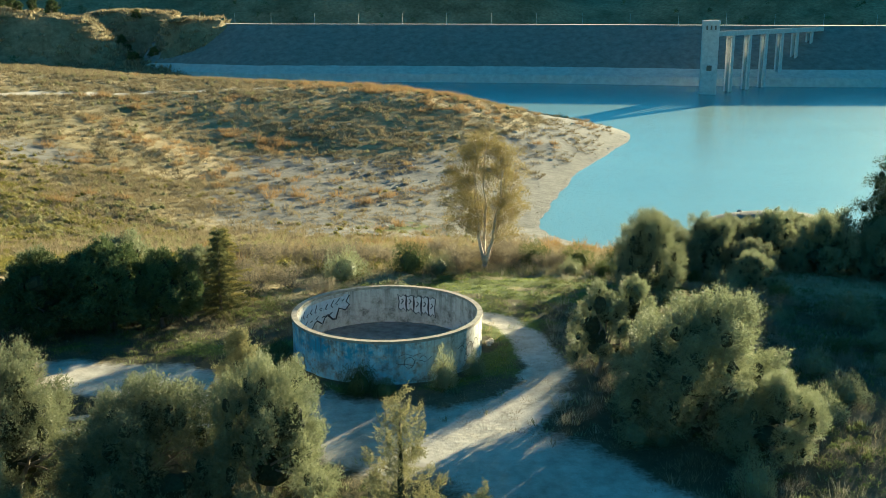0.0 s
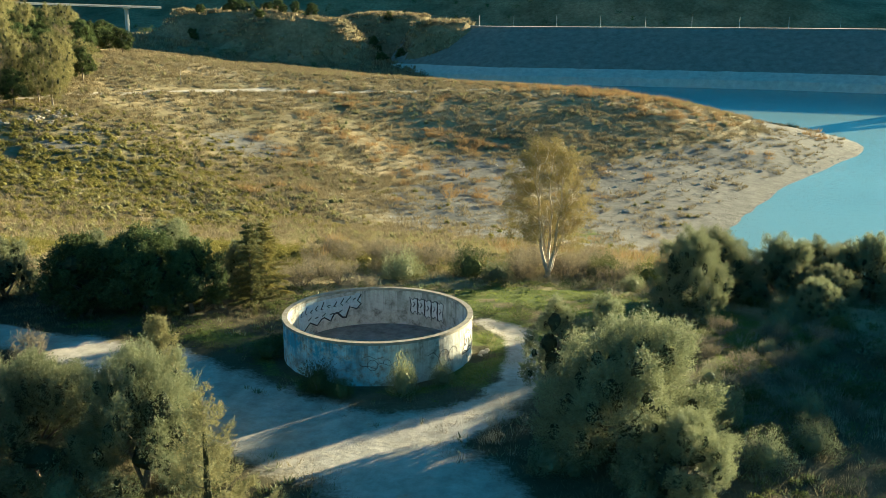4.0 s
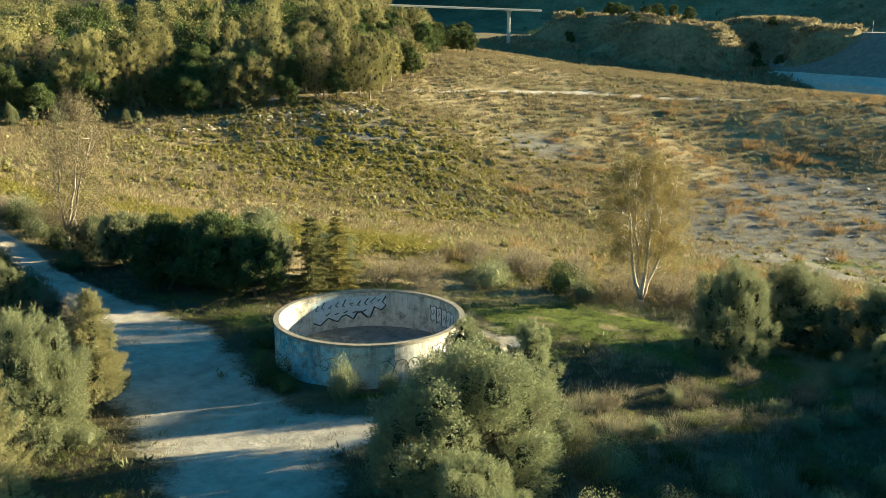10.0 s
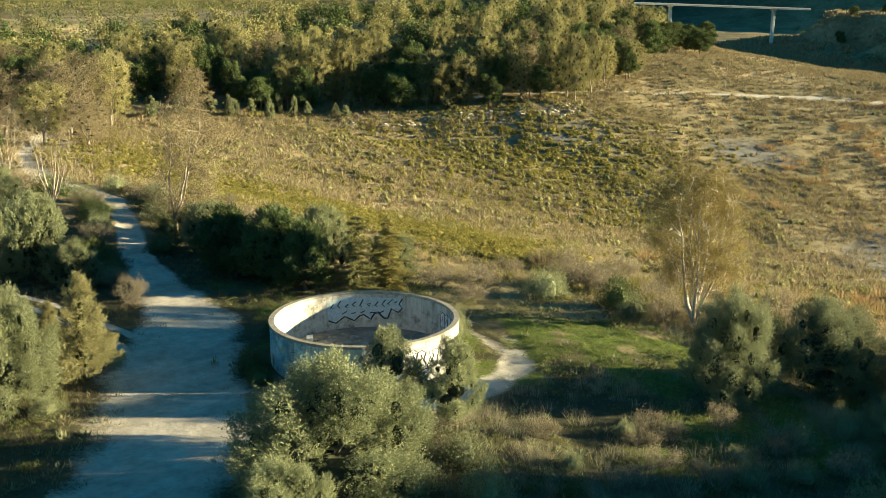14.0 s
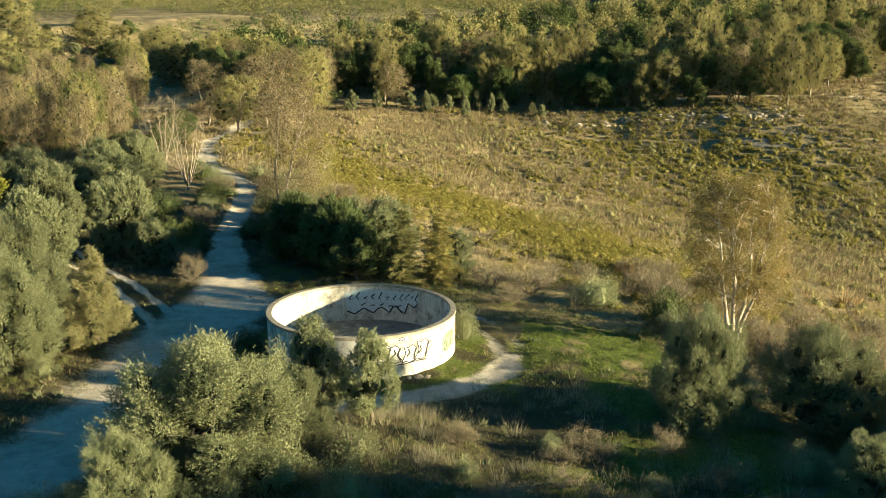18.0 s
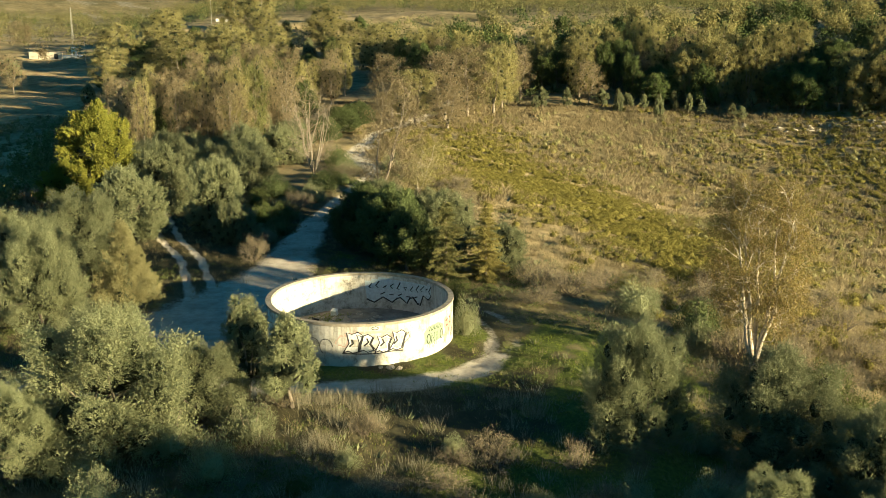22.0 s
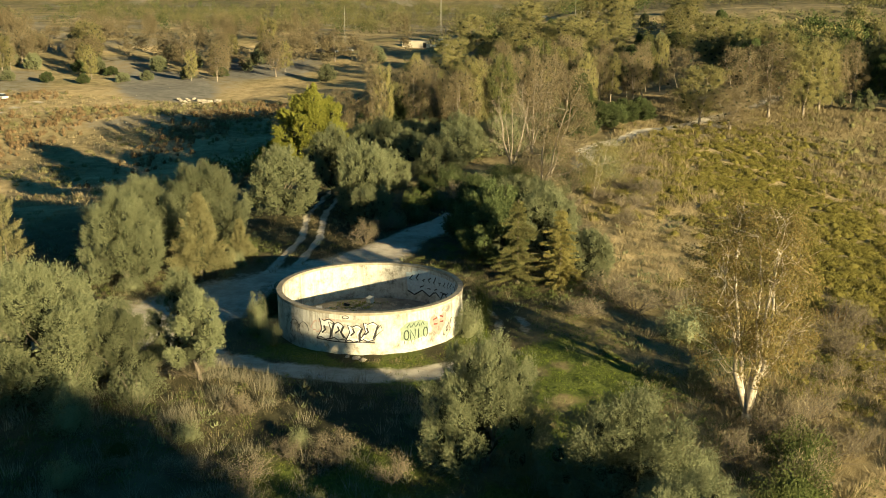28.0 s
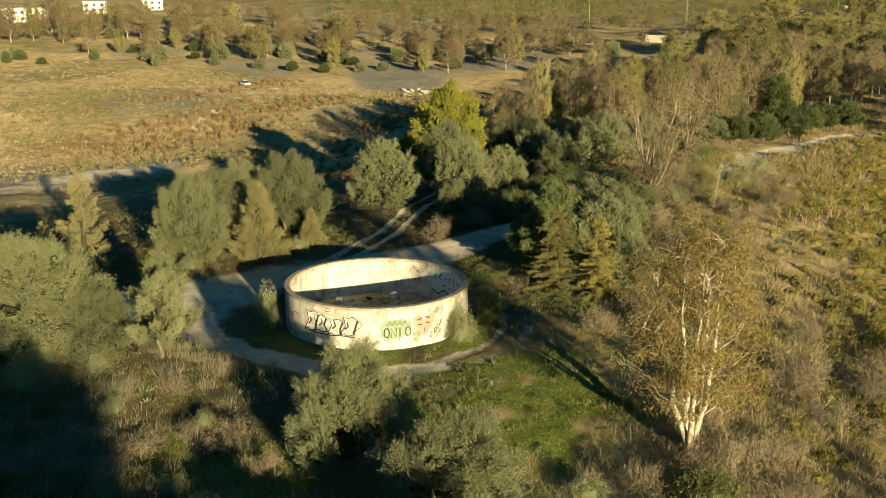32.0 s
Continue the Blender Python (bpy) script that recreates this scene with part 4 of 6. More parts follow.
for i, (x, y, h, w) in enumerate(((-30.5, -18.6, 6.6, 7.2), (-40.5, -16.4, 7.2, 6.4), (-32.5, -10.3, 7.2, 6.0), (-28.2, -8.7, 3.8, 4.6), (-43.5, -11.2, 4.4, 5.0), (-61, -19.5, 5.2, 5.4), (-31.5, 5.2, 4.6, 5.4), (-37, 6.5, 3.8, 5.0), (-50, -7, 5.0, 5.6), (-67, -8, 5.6, 6.0), (-74, -16, 5.0, 6.0), (-55, -12, 5.4, 6.0))):
    grow("olive_far", i % 4, x, y, h, w)
for i, (x, y, h, w) in enumerate(((-23.2, 2.9, 5.8, 6.6), (-19.4, 4.6, 6.2, 6.6), (-15.9, 5.6, 5.6, 5.4), (-21.5, 6.5, 5.4, 6.0))):
    grow("oak", i, x, y, h, w)
grow("olive_far", 1, -19.5, 9.5, 5.6, 6.0)
# extra olive, added so that its shadow closes a lit gap on the track
grow("olive_far", 3, -25.5, 8.8, 4.8, 5.4)
grow("olive_far", 2, -14.8, 13.5, 4.2, 4.6)
grow("conifer", 0, -12.3, 8.2, 6.7, 4.5)
grow("conifer_gold", 1, -12.4, 11.5, 6.2, 4.6)
grow("cypress", 0, -7.4, -16.1, 7.1, 4.7)
grow("cypress_open", 0, 0.5, -27.7, 8.7, 5.0)
grow("cypress", 2, -14.2, -15.8, 3.5, 2.4)
grow("cypress_open", 0, 3.6, -28.6, 5.0, 3.6)
grow("pine_lime", 0, -55.6, -24.3, 10.6, 9.0)
grow("pine_lime", 0, -52.0, -27.5, 5.0, 6.0)

# bushy edge of the bank towards the sun
for i, (x, y, h, w) in enumerate(((36, 26.5, 5.5, 6.0), (42, 27, 6.0, 7.0), (47.5, 26, 6.6, 7.0), (50, 31, 6.5, 7.0), (34.5, 28.5, 4.5, 5.5), (40, 31, 5.5, 6.5))):
    grow("olive_far", i % 4, x, y, h, w)
# unseen gums, added out of view so that their long shadows cross the bank
for i in range(22):
    u, row = (i % 11) / 10, i // 11
    ex, ey = 11.2 + 14 * u + 8 * u * u, -24.6 + 32 * u
    far = 60 + 17 * row + 4 * math.sin(i * 2.3)
    x, y = ex + 0.616 * far + 1.5 * math.sin(i * 1.9), ey + 0.788 * far + 1.5 * math.cos(i * 2.7)
    grow("gum_green", i % 2, x, y, far * 0.167 - z_at(x, y) + (-0.2 if u < 0.45 else -1.3) + 2.4 * math.sin(i * 3.1), 5.6 + 2.0 * math.sin(i * 1.3))
# four more unseen gums, added to shade the bank's outer corner
for i, o in enumerate((-26.4, -28.3, -30.3, -32.5)):
    far = 66 + 5 * (i % 2)
    x, y = -0.788 * o + 0.616 * far, 0.616 * o + 0.788 * far
    grow("gum_green", i % 2, x, y, far * 0.167 + 0.2 - z_at(x, y), 5.2)

# the pale gum by the meadow
plant("eucalyptus_tree", at(8.8, 24.3), "tall pale-barked eucalyptus with a forked trunk and sparse golden foliage", "tree", *gum_shape(np.random.default_rng(41), 12.4, 3.1, 2.9, 5, 68, 9, 98, 0.165, 0.25, 0.045, 0.3, 0.6, top=0.66, cluster=0.24), M_GUMBARK, M_EUC_GOLD)
plant("eucalyptus_tree", at(-41, 6.4), "leaning half-bare eucalyptus with pale pinkish twigs", "tree", *gum_shape(np.random.default_rng(5), 14.2, 2.6, 3.4, 3, 40, 7, 75, 0.22, 0.2, 0.1, 0.12, 0.4, (-0.02, 0.16), 0.45, 0.36), M_GUMBARK_DULL, M_EUC_DRY)
plant("eucalyptus_tree", at(-46.5, 11.4, 20), "small leaning gum tree with thin foliage", "tree", *gum_shape(np.random.default_rng(8), 6.6, 2.6, 2.6, 2, 22, 6, 70, 0.2, 0.12, 0.1, 0.3, 0.4, (0.16, 0.1), 0.7, 0.3), M_GUMBARK, M_EUC)
plant("bare_tree", at(-58.3, 0.4), "leafless spreading tree with pale limbs beside the track", "tree", *gum_shape(np.random.default_rng(12), 9.4, 3.6, 3.6, 7, 44, 12, 3, 0.18, 0.14, 0.05, 0.25, 0.3), M_GUMBARK_DULL, M_EUC_DRY)
plant("bare_tree", at(-74.5, 0.6), "leafless forked tree with pinkish limbs beside the track", "tree", *gum_shape(np.random.default_rng(14), 10.5, 3.4, 3.4, 4, 44, 10, 5, 0.2, 0.15, 0.1, 0.3, 0.3), M_GUMBARK_DULL, M_EUC_DRY)

# shrubs by the tank, along the meadow's edge and on the bank
for kind, x, y, h, w in (
    ("bush_dark", -1.7, -7.6, 2.2, 2.5), ("bush_dark", -0.2, -8.0, 1.3, 1.8), ("bush_dark", -6.9, -2.6, 1.6, 2.2), ("bush_dark", -7.2, -0.4, 1.2, 1.8),
    ("bush", 3.4, -6.9, 2.8, 1.8), ("bush", 5.4, -5.0, 1.7, 1.5), ("bush_light", -3.3, 7.0, 3.3, 1.7), ("bush", 1.1, 7.1, 2.8, 2.1), ("bush_light", -1.4, 7.4, 1.2, 1.5),
    ("bush", -3.7, 21.2, 3.0, 4.2), ("bush_dark", 2.0, 23.6, 3.2, 3.8), ("bush", 4.6, 22.4, 2.4, 3.0), ("bush_light", 13.6, 26.6, 2.8, 4.0), ("bush_light", 17.6, 26.0, 2.6, 4.0), ("bush_light", 21.0, 25.0, 2.6, 3.6),
    ("bare", 6.4, 24.2, 3.0, 3.0), ("bare", 10.8, 25.6, 2.6, 3.4), ("bare", -8.0, 17.5, 2.4, 3.4), ("bare", -5.4, 14.2, 1.8, 2.6), ("bare", -10.8, 15.6, 2.6, 3.2), ("bare", -2.0, 27.0, 2.2, 3.0), ("bare", 14.5, 23.5, 2.0, 2.6),
    ("bush", 18.6, -11.2, 2.6, 3.4), ("bush", 20.2, -15.0, 2.2, 3.2), ("bush", 13.6, -12.0, 1.8, 2.8), ("bush", 18.2, -7.4, 2.2, 3.0), ("bush", 13.0, -15.5, 1.6, 2.6), ("bush", -8.4, -24.0, 2.6, 3.6), ("bush", -14.0, -24.6, 2.6, 4.0), ("bush", -3.4, -20.0, 1.4, 2.2), ("bush", -21.0, -22.0, 3.0, 4.2),
    ("bush", 25.6, 5.2, 1.0, 1.8), ("bush", 26.4, 9.4, 1.5, 2.2), ("bush", 27.5, 12.6, 2.0, 2.6), ("bare", 23.5, 1.2, 1.2, 2.4), ("bush", 21.7, -9.1, 2.4, 2.6), ("bush", 26.5, -6.5, 1.6, 2.2), ("bush", 17.3, -21.4, 2.4, 2.2), ("bush", 23.5, -14.0, 2.0, 2.6), ("bush", 27.5, 3.0, 1.4, 2.0), ("bush", 33.0, -1.5, 1.8, 2.4),
    ("bare", 20.2, 4.2, 1.2, 2.0), ("bare", 24.2, -1.8, 1.3, 2.2), ("bare", 18.0, -1.5, 1.0, 1.6), ("bare", 22.6, 7.8, 1.6, 1.8), ("bare", 30.0, 8.0, 1.4, 2.2), ("bare", -21.4, -7.0, 2.6, 2.4), ("bare", -26.0, -6.4, 1.8, 2.4),
    ("bush", -11.5, -15.2, 1.6, 2.2), ("bare", -9.5, -18.2, 1.8, 2.2), ("bush_dark", -27.5, 7.5, 3.0, 3.6), ("bush_dark", -33.5, 1.5, 2.0, 3.4), ("bush_dark", -46.0, -4.5, 2.6, 4.0), ("bush_dark", -52.0, 3.5, 1.4, 2.6),
    ("bush", -46.5, 7.2, 2.8, 4.0), ("bush_dark", -51.5, 8.6, 2.6, 4.0), ("bush", -56.5, 12.0, 3.0, 4.2), ("bare", -61.0, 13.0, 3.0, 4.0), ("bush", -68.0, 11.5, 2.4, 3.4), ("bush_dark", -41.5, 5.6, 2.4, 3.2), ("bush_light", -35.0, -6.0, 2.2, 3.0), ("bush_light", -42.0, -6.5, 2.0, 2.8), ("bare", -36.5, 8.5, 2.6, 3.2), ("bare", -48.0, 8.5, 2.4, 3.0), ("bare", -11.0, 21.0, 2.2, 3.4),
):
    grow(kind, int(abs(x * 3 + y)) % 3, x, y, h, w)

for i, (x, y, h, w) in enumerate(((25.5, 17.2, 1.4, 2.2), (27.4, 16.4, 1.8, 2.4), (21.6, 15.2, 1.2, 2.0), (19.0, 20.4, 1.8, 2.6), (16.2, 21.6, 1.6, 2.4), (24.6, 21.6, 2.2, 3.0), (22.4, 22.6, 1.8, 2.6), (26.8, 23.4, 2.2, 3.0), (19.6, 23.0, 1.6, 2.4), (31.0, 11.0, 1.4, 2.2), (29.0, 5.6, 1.2, 2.0), (33.6, 4.6, 2.6, 3.6), (29.4, -2.4, 1.3, 2.2), (31.5, -6.0, 1.6, 2.4), (26.0, -11.6, 1.8, 2.6), (23.6, -5.4, 1.1, 2.0))):
    grow(("bush_light", "bush", "bush")[i % 3], i % 3, x, y, h, w)
g = np.random.default_rng(55)
for i in range(16):
    x, y = g.uniform(13, 40), g.uniform(-20, 9)
    if polyline_distance(np.array(x), np.array(y), RING) > 2.2:
        grow("bare" if i % 3 else "bush", i % 3, x, y, g.uniform(0.7, 1.5), g.uniform(1.2, 2.4), "low tangle of dry brown brush" if i % 3 else "")


# ---- woods ----
def scatter(seed, n, area, gap, keep=None):
    """Random places inside area (x0, x1, y0, y1), at least gap apart."""
    r, got = np.random.default_rng(seed), []
    for _ in range(n * 40):
        x, y = r.uniform(area[0], area[1]), r.uniform(area[2], area[3])
        if keep is not None and not keep(x, y):
            continue
        if all((x - a) ** 2 + (y - b) ** 2 > gap * gap for a, b in got):
            got.append((x, y))
            if len(got) == n:
                break
    return got


def in_wood(x, y):
    edge = np.interp(y, (30, 46, 90, 115, 145, 180, 230, 330), (-188, -164, -158, -141, -116, -126, -158, -226))
    return x < edge


def off_track(x, y, gap=1.6):
    return polyline_distance(np.array(x), np.array(y), TRACK) > gap


r = np.random.default_rng(3)
for i, (x, y) in enumerate(scatter(21, 255, (-250, -112, 34, 300), 4.3, lambda x, y: in_wood(x, y) and not in_wood(x + 46, y))):
    k = r.uniform()
    if k < 0.5:
        grow("pine", i % 3, x, y, r.uniform(8, 13), r.uniform(5.5, 8.5))
    elif k < 0.84:
        grow("gum", i % 3, x, y, r.uniform(10, 18), r.uniform(5.5, 8.5))
    else:
        grow("gum_green" if k < 0.9 else "gum_dry", i % 2, x, y, r.uniform(10, 15), r.uniform(5, 7.5))
# the row of gums along the track
for i, (x, y) in enumerate(scatter(5, 122, (-195, -72, -40, 22), 3.1, lambda x, y: y < -4 - 0.2 * (x + 84) and y > -27 - 0.1 * (x + 84) and off_track(x, y, 2.6))):
    k = r.uniform()
    kind = "gum_dry" if k < 0.54 else ("gum" if k < 0.74 else ("gum_green" if k < 0.82 else "pine"))
    grow(kind, i % 3, x, y, r.uniform(8.5, 14) if kind != "pine" else r.uniform(7, 10.5), r.uniform(3.2, 5.2) if kind != "pine" else r.uniform(4.2, 6))
for i, (x, y) in enumerate(scatter(6, 24, (-112, -62, -25, 3), 4.5, lambda x, y: off_track(x, y, 2.4) and y < 0)):
    grow("olive_far", i % 4, x, y, r.uniform(3.5, 6), r.uniform(4.5, 6.5))
for i, (x, y, h) in enumerate(((-128, 24, 11), (-134, 31, 14), (-141, 37, 15), (-147, 44, 14), (-150, 33, 13), (-121, 29, 8), (-156, 48, 15), (-139, 21, 13))):
    grow("gum_dry" if i % 3 else "gum", i % 3, x, y, h, 8.5)
# gums beyond the flats
for i, (x, y) in enumerate(scatter(9, 76, (-290, -150, -330, -70), 4.6, lambda x, y: x < -216 - 0.22 * (y + 150) and not (-330 < x < -285 and -118 < y < -60))):
    kind = "gum" if r.uniform() < 0.45 else ("gum_dry" if r.uniform() < 0.7 else "olive_far")
    h = r.uniform(8, 15)
    grow(kind, i % 3, x, y, h if kind != "olive_far" else 5, h * r.uniform(0.42, 0.62) if kind != "olive_far" else 6)
# young poplars and bushes on the bank before the wood
for i, (x, y) in enumerate(scatter(31, 22, (-166, -128, 52, 128), 3.5, lambda x, y: -13 < x - np.interp(y, (46, 90, 115, 145), (-152, -148, -136, -118)) < -2)):
    grow("olive_slim" if i % 3 else "olive_far", i % 2, x, y, r.uniform(2.6, 5.0), r.uniform(1.8, 3.4), "young pale poplar on the bank before the wood" if i % 3 else "")

# dark bushes by the track, and bare brush beside the pale gum
for i, (x, y, h, w) in enumerate(((-108, 7.5, 4.6, 6.4), (-113, 9.0, 4.0, 6.0), (-118, 10.5, 4.4, 5.6), (-101, 5.0, 4.2, 5.6), (-93, 2.5, 3.6, 5.0), (-126, 13.5, 4.4, 6.0))):
    grow("oak", i % 4, x, y, h, w, "dense green evergreen bush beside the track")
for i, (x, y) in enumerate(scatter(77, 26, (-16, 16, 25.5, 42), 2.3, lambda x, y: math.hypot(x - 8.8, y - 24.3) > 1.6)):
    grow("bare", i % 3, x, y, r.uniform(1.8, 3.2), r.uniform(2.4, 3.8))
for i, (x, y) in enumerate(scatter(78, 16, (-70, -24, 9.5, 18), 3.0, lambda x, y: off_track(x, y, 2.2))):
    grow("bare", i % 3, x, y, r.uniform(1.2, 2.4), r.uniform(2.0, 3.2))

# brush along the shaded side of the track
for i, (x, y, h, w) in enumerate(((-27.5, -6.0, 1.8, 2.8), (-31.0, -4.6, 2.2, 3.2), (-35.5, -4.0, 2.2, 3.2), (-39.5, -2.4, 2.4, 3.4), (-43.5, -0.6, 2.2, 3.2), (-48.0, 0.6, 2.6, 3.6), (-52.5, 2.0, 2.2, 3.4), (-57.0, 3.6, 2.4, 3.4), (-62.0, 5.0, 2.4, 3.6), (-67.0, 4.4, 2.6, 3.8), (-72.0, 4.2, 2.8, 3.8), (-78.0, 3.6, 2.8, 4.0))):
    grow(("bush", "bush_dark", "bush_light", "bare")[i % 4], i % 3, x, y, h, w)

# woods and bushes over the rise beyond the gum row, and pines on the hill behind the meadow
for i, (x, y) in enumerate(scatter(91, 70, (-340, -200, -50, 36), 6.5, lambda x, y: off_track(x, y, 4) and x > -342)):
    k = r.uniform()
    kind = "gum" if k < 0.34 else ("pine" if k < 0.55 else ("oak" if k < 0.8 else "olive_far"))
    h = {"gum": r.uniform(9, 14), "pine": r.uniform(7, 10), "oak": r.uniform(4, 6), "olive_far": r.uniform(4, 6)}[kind]
    grow(kind, i % 3, x, y, h, h * r.uniform(0.75, 1.1))
for i, (x, y) in enumerate(scatter(92, 30, (-232, -150, 222, 320), 6.0, lambda x, y: y > 232 - 1.0 * (x + 165) and y < -1.51 * (x - 46.9) - 52)):
    grow("pine", i % 3, x, y, r.uniform(7, 11), r.uniform(6.5, 9))

# pines along the ridge of the far mound
for i, (x, y) in enumerate(scatter(95, 26, (-300, -125, 560, 640), 8.0)):
    grow("pine", i % 3, x, y, r.uniform(6, 10), r.uniform(6, 9))

# dark bushes between the far gums
for i, (x, y) in enumerate(scatter(96, 34, (-262, -150, -262, -112), 6.0, lambda x, y: x < -205 - 0.42 * (y + 150))):
    grow("oak" if i % 2 else "olive_far", i % 3, x, y, r.uniform(2.4, 4.4), r.uniform(3.0, 5.4), "low dark green bush among the far gums")


# ---- grass and scrub ----
def tufts(name, label, category, xy, h, w, k, mat, slim=0.3, lean=0.5, seed=0):
    """Many small plants in one mesh: k blades each, fanned out from the ground."""
    g = np.random.default_rng(seed)
    n = len(xy)
    z = surface(xy[:, 0], xy[:, 1])
    a = g.uniform(0, 2 * math.pi, (n, k))
    rr = np.sqrt(g.uniform(0, 1, (n, k))) * 0.5
    hh = h[:, None] * g.uniform(0.55, 1.1, (n, k))
    off = np.stack([np.cos(a) * rr * w[:, None], np.sin(a) * rr * w[:, None], np.full((n, k), -0.04)], -1)
    base = (np.stack([xy[:, 0], xy[:, 1], z], -1)[:, None, :] + off).reshape(-1, 3)
    tipd = np.stack([np.cos(a) * rr * lean * 1.6, np.sin(a) * rr * lean * 1.6, np.ones((n, k))], -1) + g.normal(0, 0.18, (n, k, 3))
    tip = base + (unit(tipd) * hh[..., None]).reshape(-1, 3)
    s = g.normal(0, 1, (n * k, 3)) * np.array((1, 1, 0.15))
    s = unit(s) * (hh.reshape(-1, 1) * slim * 0.5)
    low = base * 0.8 + tip * 0.2
    v = np.empty((n * k, 3, 3))
    v[:, 0], v[:, 1], v[:, 2] = low + s, tip, low - s
    f = np.arange(3 * n * k).reshape(-1, 3)
    return tagged(put(name, mesh_from(name, v.reshape(-1, 3), f, mat)), label, category, kind="stuff")


def mounds(name, label, category, xy, h, w, k, mat, leaf=0.26, seed=0, up=0.5, inner=True):
    """Many small rounded bushes in one mesh: k sprays of leaves over a dome on each."""
    g = np.random.default_rng(seed)
    n = len(xy)
    base = np.stack([xy[:, 0], xy[:, 1], surface(xy[:, 0], xy[:, 1])], -1)
    d = ball_points(g, n * k)
    d[:, 2] = np.abs(d[:, 2])
    r = np.stack([w * 0.46, w * 0.46, h * 0.86], -1)
    c = np.repeat(base, k, 0) + d * np.repeat(r, k, 0) * g.uniform(0.65, 1.1, (n * k, 1))
    v, f = leaves(g, c, d + np.array((0, 0, up)), leaf, 0.5, 0.0, 0.8, d, 0.7)
    if not inner:
        return tagged(put(name, mesh_from(name, v, f, mat)), label, category, kind="stuff")
    a = np.arange(6) * math.pi / 3
    rows = []
    for r0, z0 in ((0.33, -0.05), (0.32, 0.3), (0.07, 0.56)):
        q = g.uniform(0.7, 1.15, (n, 6)) * r0 * w[:, None]
        rows.append(np.stack([np.cos(a) * q, np.sin(a) * q, z0 * h[:, None] * g.uniform(0.85, 1.1, (n, 6))], -1))
    inside = np.stack(rows, 1) + base[:, None, None, :]
    i = np.arange(n * 18).reshape(n, 3, 6)
    f2 = np.stack([i[:, :-1], np.roll(i[:, :-1], -1, 2), np.roll(i[:, 1:], -1, 2), i[:, 1:]], -1).reshape(-1, 4)
    v, f = joined((v, f), (inside.reshape(-1, 3), f2))
    return tagged(put(name, mesh_from(name, v, f, mat, smooth=True)), label, category, kind="stuff")


def spread(seed, n, area, weight):
    """Up to n places in area, kept with the chance that weight gives."""
    g = np.random.default_rng(seed)
    x, y = g.uniform(area[0], area[1], n), g.uniform(area[2], area[3], n)
    keep = g.uniform(0, 1, n) < weight(x, y)
    return np.stack([x[keep], y[keep]], -1), g


def wood_edge(y):
    return np.interp(y, (30, 46, 90, 115, 145, 180, 230, 330), (-184, -164, -160, -148, -127, -138, -166, -226))


def open_land(x, y):
    return (1 - track_mask(x, y)) * (x > wood_edge(y)) * (height(x, y) > -21.6) * (np.hypot(x, y) > 7.2)


def gorse_zone(x, y):
    return np.clip(1.3 * np.exp(-(((x + 70) / 48) ** 2 + ((y - 34 - 0.1 * (x + 70)) / 14) ** 2)) + 0.9 * np.exp(-(((x + 18) / 24) ** 2 + ((y - 35) / 6) ** 2)) + 0.8 * np.exp(-(((x + 100) / 45) ** 2 + ((y - 118) / 36) ** 2)) + 0.2 * wob(x, y, 0.07, 5), 0, 1) * np.clip(step(14, 26, y) + step(-12, -26, x), 0, 1)


def rust_zone(x, y):
    z = 0.35 * (wob(x, y, 0.09, 7) > 0.62) * (y > 95)
    for cx, cy, rx, ry, k in ((-55, 196, 9, 6, 1), (-35, 213, 12, 6, 1), (-23, 156, 11, 8, 1), (-2, 282, 26, 14, 1), (24, 262, 12, 10, 0.8), (-30, 175, 20, 6, 0.6), (14, 60, 22, 16, 0.4), (-70, 232, 14, 6, 0.7)):
        z = z + k * np.exp(-((x - cx) / rx) ** 2 - ((y - cy) / ry) ** 2)
    return np.clip(z, 0, 1)


MEADOW = (-165, 62, 10, 165)
patchy = lambda x, y: np.clip(0.75 + 0.4 * wob(x, y, 0.11, 2) + 0.25 * wob(x, y, 0.4, 6), 0.3, 1)
bare_ground = lambda x, y: 1 - 0.8 * np.clip(pale_mask(x, y), 0, 1)
xy, g = spread(11, 32000, MEADOW, lambda x, y: open_land(x, y) * gorse_zone(x, y) * bare_ground(x, y) * 0.95)
mounds("low_scrub", "low rounded yellow-green scrub over the meadow", "scrub", xy, g.uniform(0.45, 0.95, len(xy)), g.uniform(1.0, 2.1, len(xy)), 120, M_GORSE, 0.17, 1)
xy, g = spread(12, 52000, MEADOW, lambda x, y: open_land(x, y) * (1 - gorse_zone(x, y)) * (1 - 0.8 * rust_zone(x, y)) * bare_ground(x, y) * patchy(x, y) * step(18, 26, y - 0.35 * np.minimum(x + 8, 0)))
close = (xy[:, 0] > -45) & (xy[:, 1] < 62)
tufts("dry_scrub", "pale dry grass and scrub over the meadow", "dry grass", xy[~close], g.uniform(0.5, 1.15, (~close).sum()), g.uniform(0.9, 1.9, (~close).sum()), 24, M_SCRUB, 0.13, 1.2, 2)
tufts("fine_dry_grass", "fine pale dry grass by the meadow's edge", "dry grass", xy[close], g.uniform(0.5, 1.0, close.sum()), g.uniform(0.8, 1.6, close.sum()), 44, M_SCRUB, 0.045, 1.2, 22)
xy, g = spread(13, 9000, (-90, 80, 28, 320), lambda x, y: open_land(x, y) * rust_zone(x, y) * (1 - 0.6 * pale_mask(x, y)) * 0.8)
tufts("rust_scrub", "rust-coloured dry shrubs in patches on the slope", "scrub", xy, g.uniform(1.0, 2.4, len(xy)), g.uniform(1.2, 2.6, len(xy)), 80, M_RUST, 0.05, 1.1, 3)
